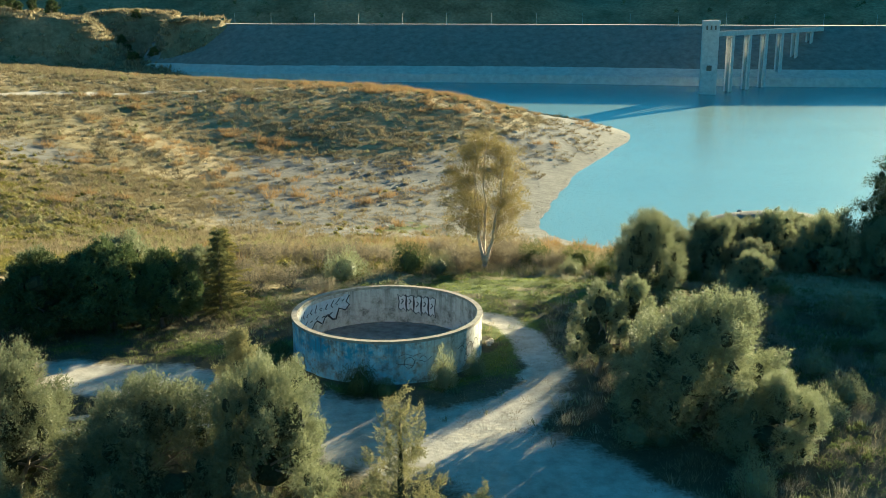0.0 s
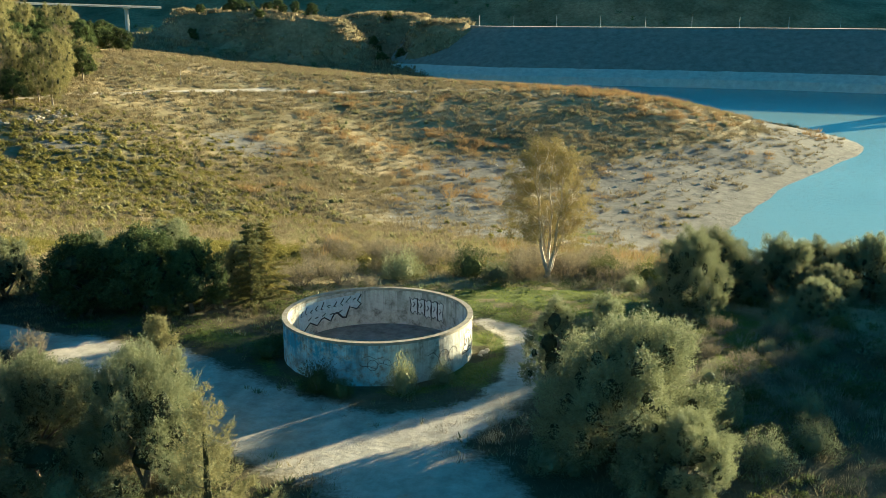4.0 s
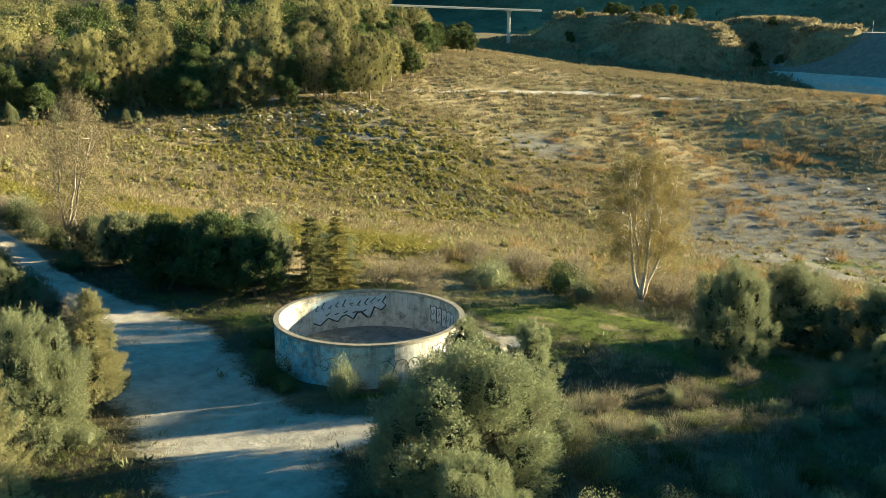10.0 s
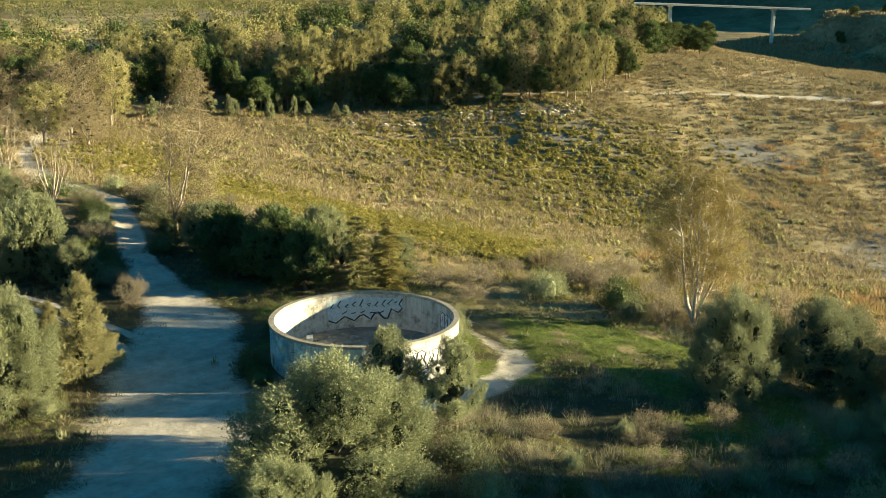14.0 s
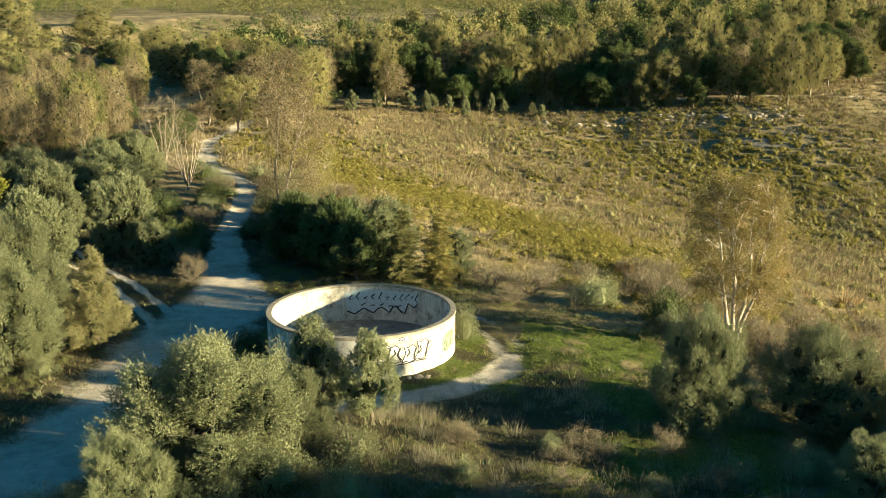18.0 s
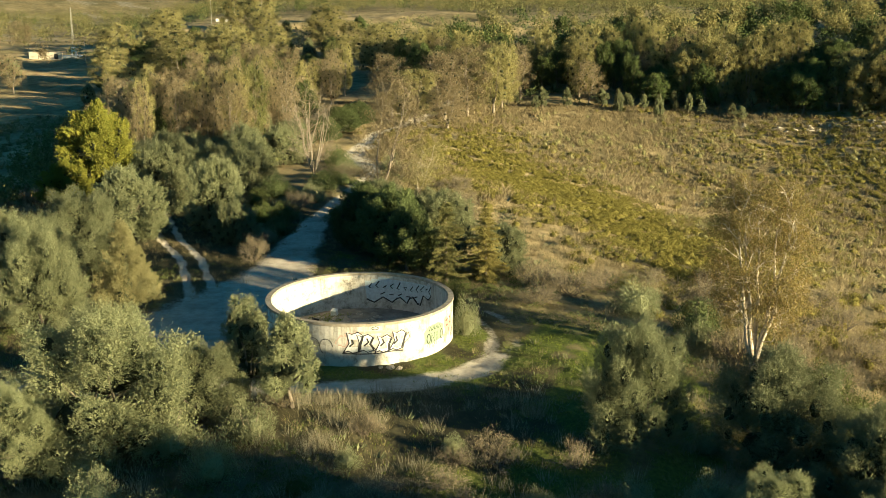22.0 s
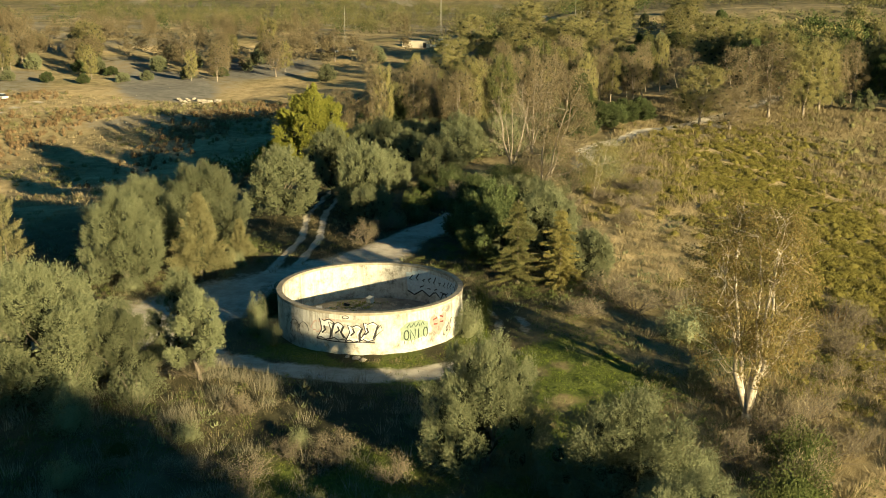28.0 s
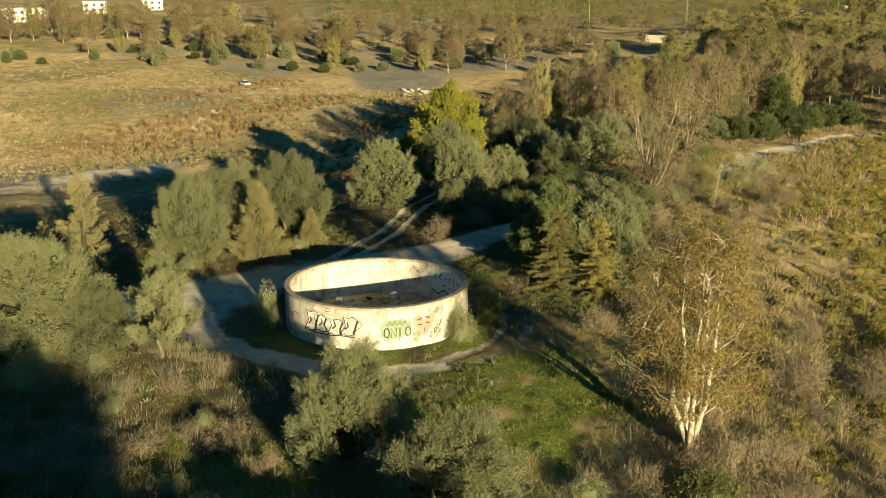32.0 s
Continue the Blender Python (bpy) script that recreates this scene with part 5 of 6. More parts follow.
xy, g = spread(14, 33000, (-235, 90, 165, 340), lambda x, y: open_land(x, y) * (1 - rust_zone(x, y)) * (1 - 0.8 * pale_mask(x, y)) * patchy(x, y))
tufts("slope_scrub", "grey-olive scrub over the far slope", "scrub", xy, g.uniform(0.6, 1.4, len(xy)), g.uniform(0.9, 2.1, len(xy)), 22, M_SCRUB, 0.16, 1.2, 4)
xy, g = spread(15, 15000, (-150, 60, 45, 330), lambda x, y: open_land(x, y) * (pale_mask(x, y) < 0.25) * (1 - 0.72 * step(120, 160, y)) * np.clip(0.45 + 0.6 * wob(x, y, 0.13, 9), 0.08, 1) * 0.6)
mounds("green_scrub", "dark green bushes dotted over the slope", "scrub", xy, g.uniform(0.7, 1.4, len(xy)), g.uniform(0.9, 2.0, len(xy)), 70, M_SAGE, 0.24, 5)

# the flats beyond the track
xy, g = spread(16, 52000, (-345, -40, -300, -20), lambda x, y: open_land(x, y) * (0.4 + 0.5 * (wob(x, y, 0.05, 3) > 0.1)) * (1 - 0.5 * pale_mask(x, y)) * (1 - 0.9 * np.exp(-((x + 60) / 28) ** 2 - ((y + 92) / 6) ** 2)))
tufts("flat_scrub", "low dry scrub over the flat ground", "scrub", xy, g.uniform(0.3, 0.9, len(xy)), g.uniform(0.5, 1.5, len(xy)), 9, M_SCRUB, 0.18, 1.1, 6)
xy, g = spread(26, 17000, (-270, -50, -215, -28), lambda x, y: open_land(x, y) * np.clip(0.12 + 0.5 * wob(x, y, 0.06, 4), 0.03, 1) * (1 - 0.9 * np.exp(-((x + 60) / 28) ** 2 - ((y + 92) / 6) ** 2)))
mounds("flat_bushes", "small olive and brown bushes dotted over the flats", "scrub", xy, g.uniform(0.3, 1.0, len(xy)), g.uniform(0.6, 1.8, len(xy)), 44, M_SAGE, 0.28, 16)
xy, g = spread(17, 8000, (-230, -45, -150, -30), lambda x, y: open_land(x, y) * np.clip(wob(x * 0.6, y * 1.8, 0.045, 8) - 0.1, 0, 1) * (1 - np.exp(-((x + 62) / 34) ** 2 - ((y + 92) / 10) ** 2)))
mounds("brown_scrub", "reddish brown dead scrub in drifts", "scrub", xy, g.uniform(0.6, 1.4, len(xy)), g.uniform(0.7, 1.6, len(xy)), 50, M_BROWN, 0.28, 7)

# grass round the tank
near = lambda x, y: open_land(x, y) * (1 - 0.85 * green_mask(x, y))
xy, g = spread(27, 16000, (-70, 110, -110, 60), lambda x, y: open_land(x, y) * np.clip(step(8, 0, y) + step(40, 52, x), 0, 1) * step(40, 55, np.hypot(x - 5, y + 5)) * np.clip(0.4 + 0.6 * wob(x, y, 0.15, 3), 0.05, 1))
tufts("outer_grass", "sparse dry grass on the open ground", "dry grass", xy, g.uniform(0.25, 0.7, len(xy)), g.uniform(0.4, 1.0, len(xy)), 10, M_SCRUB, 0.06, 1.1, 27)
xy, g = spread(18, 19000, (-48, 52, -48, 30), lambda x, y: near(x, y) * np.clip(0.45 + 0.6 * wob(x, y, 0.22, 1), 0.06, 1) * (1 - 0.7 * pale_mask(x, y)))
tufts("dry_grass", "pale dry grass tussocks on rough ground", "dry grass", xy, g.uniform(0.2, 0.6, len(xy)), g.uniform(0.25, 0.7, len(xy)), 14, M_DRY, 0.06, 1.0, 8)
xy, g = spread(19, 6500, (9, 46, -26, 22), lambda x, y: near(x, y) * np.clip(-0.05 + 0.5 * wob(x, y, 0.35, 4) + 0.6 * wob(x, y, 1.1, 7), 0.0, 1))
tufts("tall_grass", "tall dry stalks standing in clumps", "dry grass", xy, g.uniform(0.5, 1.15, len(xy)), g.uniform(0.3, 0.8, len(xy)), 26, M_STALK, 0.017, 0.7, 9)
xy, g = spread(28, 2600, (11.5, 27, -10, 9), lambda x, y: near(x, y) * (track_mask(x, y) < 0.05) * np.clip(0.05 + 0.5 * wob(x, y, 0.5, 2) + 0.6 * wob(x, y, 1.3, 5), 0.0, 1))
tufts("dry_stalks", "pale dry stalks standing thickly on the bank beside the path", "dry grass", xy, g.uniform(0.5, 1.2, len(xy)), g.uniform(0.4, 0.9, len(xy)), 34, M_STALK, 0.017, 0.8, 28)
xy, g = spread(24, 14000, (-20, 50, -30, 32), lambda x, y: open_land(x, y) * (track_mask(x, y) < 0.02) * (np.hypot(x, y) > 9) * np.clip(0.2 + 0.6 * wob(x, y, 0.27, 6), 0.03, 1) * (1 - 0.85 * green_mask(x, y)))
mounds("low_herbs", "low green herbs and small bushes in the rough grass", "weeds", xy, g.uniform(0.15, 0.5, len(xy)), g.uniform(0.4, 1.1, len(xy)), 60, M_LIGHTGREEN, 0.12, 14, inner=False)
xy, g = spread(25, 28000, (-30, 50, -30, 34), lambda x, y: open_land(x, y) * np.clip(0.35 + 0.6 * wob(x, y, 0.19, 13), 0.05, 1) * (1 - 0.6 * green_mask(x, y)))
tufts("fine_dry_grass", "fine pale dry grass in the rough round the tank", "dry grass", xy, g.uniform(0.2, 0.5, len(xy)), g.uniform(0.4, 0.9, len(xy)), 18, M_SCRUB, 0.03, 1.1, 23)
xy, g = spread(20, 42000, (-30, 40, -22, 30), lambda x, y: open_land(x, y) * np.clip(1.2 * green_mask(x, y), 0, 1))
tufts("green_grass", "short fresh green grass", "grass", xy, g.uniform(0.08, 0.22, len(xy)), g.uniform(0.25, 0.6, len(xy)), 9, M_GRASS, 0.16, 1.0, 10)
xy, g = spread(21, 9000, (-50, 50, -50, 30), lambda x, y: near(x, y) * np.clip(0.25 + 0.6 * wob(x, y, 0.3, 11), 0, 1) * 0.8)
tufts("weeds", "grey-green weeds and low herbs", "weeds", xy, g.uniform(0.2, 0.55, len(xy)), g.uniform(0.35, 0.9, len(xy)), 12, M_OLIVE, 0.3, 1.1, 11)

# far woods, too many and too far to count
def far_woods(name, label, xy, h, w, mat, seed, size=0.85, category="woods", clumps=9, per=15):
    g = np.random.default_rng(seed)
    n = len(xy)
    z = surface(xy[:, 0], xy[:, 1])
    base = np.stack([xy[:, 0], xy[:, 1], z], -1)[:, None, :]
    c = base + g.normal(0, 0.22, (n, clumps, 3)) * np.stack([w, w, 0 * w], -1)[:, None, :]
    c[..., 2] += h[:, None] * g.uniform(0.3, 0.85, (n, clumps))
    q = (c[:, :, None, :] + g.normal(0, 0.16, (n, clumps, per, 3)) * w[:, None, None, None]).reshape(-1, 3)
    v, f = leaves(g, q, np.tile((0, 0, 0.5), (len(q), 1)), size, 0.6, 0, 1.4)
    return tagged(put(name, mesh_from(name, v, f, mat)), label, category, kind="stuff")


xy, g = spread(41, 2100, (-900, -260, -320, 420), lambda x, y: ((x < -345) | ((y > 40) & (x < -258)) | ((x < -190) & (y > -62) & (y < 34))) * np.clip(0.6 + 0.8 * wob(x, y, 0.02, 2), 0.1, 1) * (1 - (x < -300) * (x > -420) * (y > -50) * (y < 60)))
far_woods("far_gum_woods", "distant eucalyptus woods over the plain", xy, g.uniform(7, 13, len(xy)), g.uniform(6, 9, len(xy)), M_FAR, 1)
xy, g = spread(45, 330, (-350, -195, -330, -70), lambda x, y: (x < -242 - 0.22 * (y + 150)) * (1 - (x > -330) * (x < -285) * (y > -118)) * 0.8)
far_woods("far_gum_rows", "golden-brown gum trees in rows beyond the flats", xy, g.uniform(8, 14, len(xy)), g.uniform(3.5, 5.5, len(xy)), M_EUC_DRY, 5, 0.65, "woods", 14, 34)
xy, g = spread(46, 150, (-265, -150, 40, 300), lambda x, y: (x < wood_edge(y) - 44) * 0.9)
far_woods("deep_wood_gums", "golden gum crowns deep in the wood", xy, g.uniform(11, 17, len(xy)), g.uniform(3.6, 5.5, len(xy)), M_EUC, 6, 0.75, "woods", 18, 40)
xy, g = spread(47, 380, (-265, -150, 40, 300), lambda x, y: (x < wood_edge(y) - 44) * 0.9)
far_woods("deep_wood_pines", "dark pine crowns deep in the wood", xy, g.uniform(7, 13, len(xy)), g.uniform(4, 6, len(xy)), M_PINE, 8, 0.8, "woods", 16, 40)
xy, g = spread(42, 900, (-900, -250, -420, 420), lambda x, y: ((x < -345) | ((y > 40) & (x < -258))) * np.clip(0.4 + 0.8 * wob(x, y, 0.025, 5), 0.05, 1))
far_woods("far_pine_woods", "distant dark pine woods over the plain", xy, g.uniform(6, 11, len(xy)), g.uniform(5, 8, len(xy)), M_PINE, 2)
xy, g = spread(43, 800, (-420, 420, 520, 1000), lambda x, y: np.clip(0.3 + 0.8 * wob(x, y, 0.022, 1), 0.0, 1))
far_woods("hill_pines", "pines and bushes dotted over the far hills", xy, g.uniform(3, 9, len(xy)), g.uniform(3, 7, len(xy)), M_PINE, 3)
xy, g = spread(44, 15000, (-340, -60, 500, 700), lambda x, y: 0.5 + 0.5 * wob(x, y, 0.07, 1))
tufts("hill_scrub", "grey scrub on the eroded far bank", "scrub", xy, g.uniform(1.2, 3.2, len(xy)), g.uniform(2.0, 4.5, len(xy)), 12, M_SCRUB, 0.45, 1.2, 15)
xy, g = spread(22, 5200, (-330, -120, 34, 330), lambda x, y: (x < wood_edge(y) - 1) * 0.6)
far_woods("undergrowth", "dark undergrowth below the wood's trees", xy, g.uniform(1.0, 3.0, len(xy)), g.uniform(1.5, 3.0, len(xy)), M_OAK, 12, 0.6, "undergrowth", 4, 10)
xy, g = spread(23, 2200, (-190, -60, -46, 8), lambda x, y: (y < -3 - 0.075 * (x + 84)) * (polyline_distance(x, y, TRACK) > 2.6) * 0.7)
far_woods("undergrowth", "mixed green undergrowth below the gum trees", xy, g.uniform(1.0, 3.2, len(xy)), g.uniform(1.4, 2.8, len(xy)), M_EUC_GREEN, 13, 0.5, "undergrowth", 4, 12)


# stones washed out along the shores and the bank
def stones(name, label, xy, size, seed):
    g = np.random.default_rng(seed)
    n = len(xy)
    base = np.stack([xy[:, 0], xy[:, 1], surface(xy[:, 0], xy[:, 1])], -1)
    a = g.uniform(0, 6.28, (n, 1)) + np.arange(5) * 1.2566
    ring_low = np.stack([np.cos(a), np.sin(a), np.full((n, 5), -0.2)], -1) * g.uniform(0.7, 1.2, (n, 5, 1))
    ring_top = np.stack([np.cos(a + 0.4) * 0.6, np.sin(a + 0.4) * 0.6, g.uniform(0.35, 0.6, (n, 5))], -1) * g.uniform(0.7, 1.2, (n, 5, 1))
    v = np.concatenate([ring_low, ring_top], 1) * (size[:, None, None] * np.array((1, 0.75, 0.8))) + base[:, None, :]
    i = np.arange(n * 10).reshape(n, 10)
    f = []
    for k in range(5):
        f.append(np.stack([i[:, k], i[:, (k + 1) % 5], i[:, 5 + (k + 1) % 5], i[:, 5 + k]], -1))
    faces = np.concatenate(f).tolist() + i[:, 5:].tolist()
    return tagged(put(name, mesh_from(name, v.reshape(-1, 3), faces, M_ROCK)), label, "stones", kind="stuff")


xy, g = spread(61, 9000, (-110, 95, 110, 320), lambda x, y: pale_mask(x, y) * (height(x, y) > -22.2) * np.clip(0.2 + 0.7 * wob(x, y, 0.12, 3), 0, 1))
stones("shore_stones", "pale broken stones strewn over the bare shore", xy, g.uniform(0.12, 0.5, len(xy)) ** 1.2, 6)
xy, g = spread(62, 700, (-240, -50, -170, -60), lambda x, y: pale_mask(x, y) * np.clip(0.1 + 0.7 * wob(x, y, 0.1, 1), 0, 1))
stones("flat_stones", "pale stones scattered over the sandy flats", xy, g.uniform(0.12, 0.4, len(xy)), 7)


# ---- painted marks on the tank ----
def paint(name, rgb, rough=0.6):
    m, nt, p = material(name, rough)
    f = noise_node(nt, 5.0, 5, 0.7)
    lo = tuple(c * 0.7 for c in rgb)
    nt.links.new(ramp(nt, f, ((0.3, lo), (0.6, rgb))), p.inputs["Base Color"])
    return m


P_BLACK, P_WHITE, P_PINK = paint("black_spray_paint", (0.03, 0.03, 0.032)), paint("white_spray_paint", (0.68, 0.68, 0.66)), paint("pink_spray_paint", (0.45, 0.26, 0.225))
P_BLUE, P_GREEN, P_ICE = paint("blue_spray_paint", (0.08, 0.32, 0.5)), paint("faded_green_paint", (0.23, 0.285, 0.205)), paint("pale_blue_paint", (0.5, 0.58, 0.62))
P_DARKGREEN, P_RED = paint("dark_green_paint", (0.03, 0.045, 0.03)), paint("red_spray_paint", (0.45, 0.08, 0.05))


def on_wall(a, z, inside=False, lift=0.008):
    """A place on the tank's wall: angle in degrees, height, and a lift off the render."""
    r = R_IN - lift if inside else R_OUT + lift
    return (r * math.cos(radians(a)), r * math.sin(radians(a)), z)


def stroke(pts, width, inside=False, lift=0.012):
    """A painted line along (angle, height) points, as a thin raised strip."""
    r = R_IN if inside else R_OUT
    k = math.degrees(1 / r)
    fine = []
    for (a, z), (b, y) in zip(pts, pts[1:]):
        n = max(1, int(abs(b - a) / 2.5))
        fine += [(a + (b - a) * i / n, z + (y - z) * i / n) for i in range(n)]
    fine.append(pts[-1])
    v, f = [], []
    for i, (a, z) in enumerate(fine):
        a0, z0 = fine[max(i - 1, 0)]
        a1, z1 = fine[min(i + 1, len(fine) - 1)]
        dx, dz = (a1 - a0) / k, z1 - z0
        l = math.hypot(dx, dz) + 1e-9
        nx, nz = -dz / l * width / 2, dx / l * width / 2
        v += [on_wall(a + nx * k, z + nz, inside, lift), on_wall(a - nx * k, z - nz, inside, lift)]
    for i in range(len(fine) - 1):
        f.append((2 * i, 2 * i + 1, 2 * i + 3, 2 * i + 2))
    return v, f


def area(outline, inside=False, lift=0.006):
    """A filled patch: rows of short strips between its left and right edges, so that it follows the curve."""
    zs = [z for _, z in outline]
    z0, z1, rows = min(zs), max(zs), 14
    v, f = [], []
    for i in range(rows):
        za, zb = z0 + (z1 - z0) * i / rows, z0 + (z1 - z0) * (i + 1) / rows
        zm = (za + zb) / 2
        xs = []
        for (a, p), (b, q) in zip(outline, outline[1:] + outline[:1]):
            if (p > zm) != (q > zm):
                xs.append(a + (b - a) * (zm - p) / (q - p))
        xs.sort()
        for l, r in zip(xs[::2], xs[1::2]):
            n = max(1, int((r - l) / 4))
            for j in range(n):
                a, b = l + (r - l) * j / n, l + (r - l) * (j + 1) / n
                m = len(v)
                v += [on_wall(a, za, inside, lift), on_wall(b, za, inside, lift), on_wall(b, zb, inside, lift), on_wall(a, zb, inside, lift)]
                f.append((m, m + 1, m + 2, m + 3))
    return v, f


def patch(outline, lift=0.006, rings=5):
    """A filled patch without holes, as rings of faces from its edge to its middle."""
    fine = []
    for (a, z), (b, y) in zip(outline, outline[1:] + outline[:1]):
        n = max(2, int(abs(b - a) / 2))
        fine += [(a + (b - a) * i / n, z + (y - z) * i / n) for i in range(n)]
    ca, cz = sum(p[0] for p in fine) / len(fine), sum(p[1] for p in fine) / len(fine)
    n, v, f = len(fine), [], []
    for k in range(rings):
        s = 1 - k / rings
        v += [on_wall(ca + (a - ca) * s, cz + (z - cz) * s, False, lift) for a, z in fine]
    v.append(on_wall(ca, cz, False, lift))
    for k in range(rings - 1):
        f += [(k * n + i, k * n + (i + 1) % n, (k + 1) * n + (i + 1) % n, (k + 1) * n + i) for i in range(n)]
    f += [((rings - 1) * n + i, (rings - 1) * n + (i + 1) % n, rings * n) for i in range(n)]
    return v, f


def mark(name, pieces, mat, label):
    put(name, mesh_from(name, *merge(pieces), mat), tank, label)


def loop(ca, cz, ra, rz, n=12):
    return [(ca + ra * math.cos(2 * math.pi * i / n), cz + rz * math.sin(2 * math.pi * i / n)) for i in range(n + 1)]


def letters(a0, z0, w, h, shapes, slant=0.0, climb=0.0):
    """Letter strokes in boxes of w degrees by h metres."""
    out = []
    for i, s in enumerate(shapes):
        for line in s:
            out.append([(a0 + (i * 1.25 + x + slant * y) * w, z0 + y * h + climb * i) for x, y in line])
    return out


ROUND = [[(0.5 + 0.45 * math.cos(t * math.pi / 5), 0.5 + 0.5 * math.sin(t * math.pi / 5)) for t in range(11)]]
L_, O_, V_, E_ = [[(0, 1), (0, 0), (0.8, 0)]], ROUND, [[(0, 1), (0.5, 0), (1, 1)]], [[(0.8, 1), (0, 1), (0, 0), (0.8, 0)], [(0, 0.5), (0.7, 0.5)]]
N_, I_ = [[(0, 0), (0, 1), (0.9, 0), (0.9, 1)]], [[(0.3, 0), (0.3, 1)]]

# the white lettered piece: block shapes with dark outlines
piece_fill, piece_line = [], []
for i, (a, w, lean) in enumerate(((-16.0, 10.0, 1.6), (-7.5, 10.0, -1.2), (2.0, 9.0, 1.0), (10.0, 9.0, 2.0))):
    z = 0.92 + 0.05 * math.sin(i * 2.1)
    top = 2.12 + 0.14 * math.cos(i * 1.7)
    o = [(a, z), (a + w * 0.3, z + 0.12), (a + w * 0.55, z - 0.02), (a + w, z + 0.1), (a + w * 0.86 + lean, z + 0.5), (a + w * 1.02 + lean, top - 0.25), (a + w * 0.7 + lean, top), (a + w * 0.35 + lean, top - 0.14), (a + 0.6 + lean, top - 0.02), (a + w * 0.2 + lean, z + 0.62)]
    piece_fill.append(area(o))
    piece_line.append(stroke(o + o[:1], 0.07))
    piece_line.append(stroke([(a + w * 0.35, z + 0.4), (a + w * 0.6, z + 0.62), (a + w * 0.5, z + 0.88)], 0.11))
    piece_line.append(stroke([(a + w * 0.9, z + 0.12), (a + w * 0.8 + lean, z + 0.5), (a + w * 0.97 + lean, top - 0.25)], 0.1))
piece_line.append(stroke([(-16.5, 0.88), (-6, 0.84), (4, 0.82), (12, 0.88), (19, 0.82)], 0.07))
piece_line.append(stroke(loop(2.4, 2.46, 1.9, 0.1), 0.05))
piece_line.append(stroke([(19, 1.2), (23.5, 1.62), (22.5, 1.95), (20.5, 1.7)], 0.045))
mark("white_lettering", piece_fill, P_WHITE, "white filled graffiti letters")
mark("lettering_outline", piece_line, P_BLACK, "black outlines of the graffiti letters")
mark("pink_haze", [area([(-21, 1.5), (-14, 1.2), (-12, 1.9), (-4, 2.15), (10, 2.1), (24, 1.9), (25, 1.1), (23, 2.05), (9, 2.3), (-8, 2.3), (-18, 2.0)], lift=0.003)], paint("faded_pink_paint", (0.5, 0.37, 0.31)), "faded pink spray round the letters")
mark("loose_outline", [stroke(loop(-34 + 8 * i, 1.25, 4, 0.5)[:9], 0.04) for i in range(2)] + [stroke([(-46, 1.6), (-42, 1.75), (-38, 1.3), (-40, 0.7), (-36, 0.45)], 0.04)], P_BLACK, "thin black outline of an unfinished piece")
# the green tag
mark("green_patch", [patch([(34.5, 0.85), (39, 0.7), (46, 0.8), (52, 0.95), (52.5, 1.75), (47, 2.0), (38, 1.95), (34, 1.6)])], P_GREEN, "faded green painted ground of a tag")
mark("green_tag", [stroke(s, 0.075) for s in letters(36.0, 0.82, 3.4, 0.62, (O_, N_, I_, O_))] + [stroke([(38 + 3 * i, 1.62), (39.6 + 3 * i, 1.86), (40.4 + 3 * i, 1.6)], 0.06) for i in range(4)] + [stroke([(36.4 + 2.2 * i, 0.78), (36.4 + 2.2 * i, 0.55 + 0.06 * (i % 2))], 0.03) for i in range(6)], P_DARKGREEN, "dark green dripping tag")
# the heart
HEART = [(61.0, 0.62), (65.8, 1.15), (68.6, 1.62), (67.8, 1.98), (65.0, 2.08), (62.6, 1.92), (61.2, 1.66), (59.6, 1.95), (56.8, 2.1), (54.2, 1.96), (53.6, 1.6), (56.2, 1.1)]
mark("heart", [patch(HEART)], P_PINK, "faded pink painted heart")
P_HEART = paint("dark_pink_paint", (0.16, 0.05, 0.04))
for dx, dz, rise in ((0, 0, 0.14), (5.4, 0.16, -0.1), (0.4, -0.3, 0.02), (5.6, -0.26, 0.02)):
    mark("heart_lettering", [stroke([(56.2 + dx, 1.78 + dz), (59.4 + dx, 1.72 + dz + rise)], 0.1)], P_HEART, "short dark bar of lettering in the heart")
mark("heart_lettering", [stroke([(60.9, 1.22), (61.1, 0.92)], 0.06)], P_HEART, "short dark bar of lettering in the heart")
mark("love_lettering", [stroke(s, 0.07) for s in letters(65.2, 0.5, 1.9, 0.34, (L_, O_, V_, E_), 0.35, 0.2)] + [stroke([(67.5, 0.28), (73.5, 0.86)], 0.05)], P_BLACK, "the word LOVE in slanting black letters")
# inside pieces
inside_fill = [(118, 2.42), (117.5, 1.9), (120, 1.62), (124, 1.75), (127, 1.2), (131, 1.5), (135, 1.15), (139, 1.4), (144, 1.1), (149, 1.35), (154, 1.05), (158, 1.25), (159, 2.2), (150, 2.45), (136, 2.3)]
low = lambda pts: [(117 + (a - 117.5) * 1.3, 2.4 - (2.4 - z) * 1.35) for a, z in pts]
mark("inner_piece", [area(low(inside_fill), True)], P_ICE, "pale blue-white graffiti piece inside the tank")
zig = [(117.5, 2.38), (119.5, 2.05), (117.6, 1.85), (120, 1.6), (123.8, 1.74), (126, 1.18), (128, 1.2), (131, 1.5), (133, 1.45), (135, 1.13), (139, 1.4), (141, 1.34), (144, 1.08), (149, 1.35), (154, 1.03), (158, 1.22)]
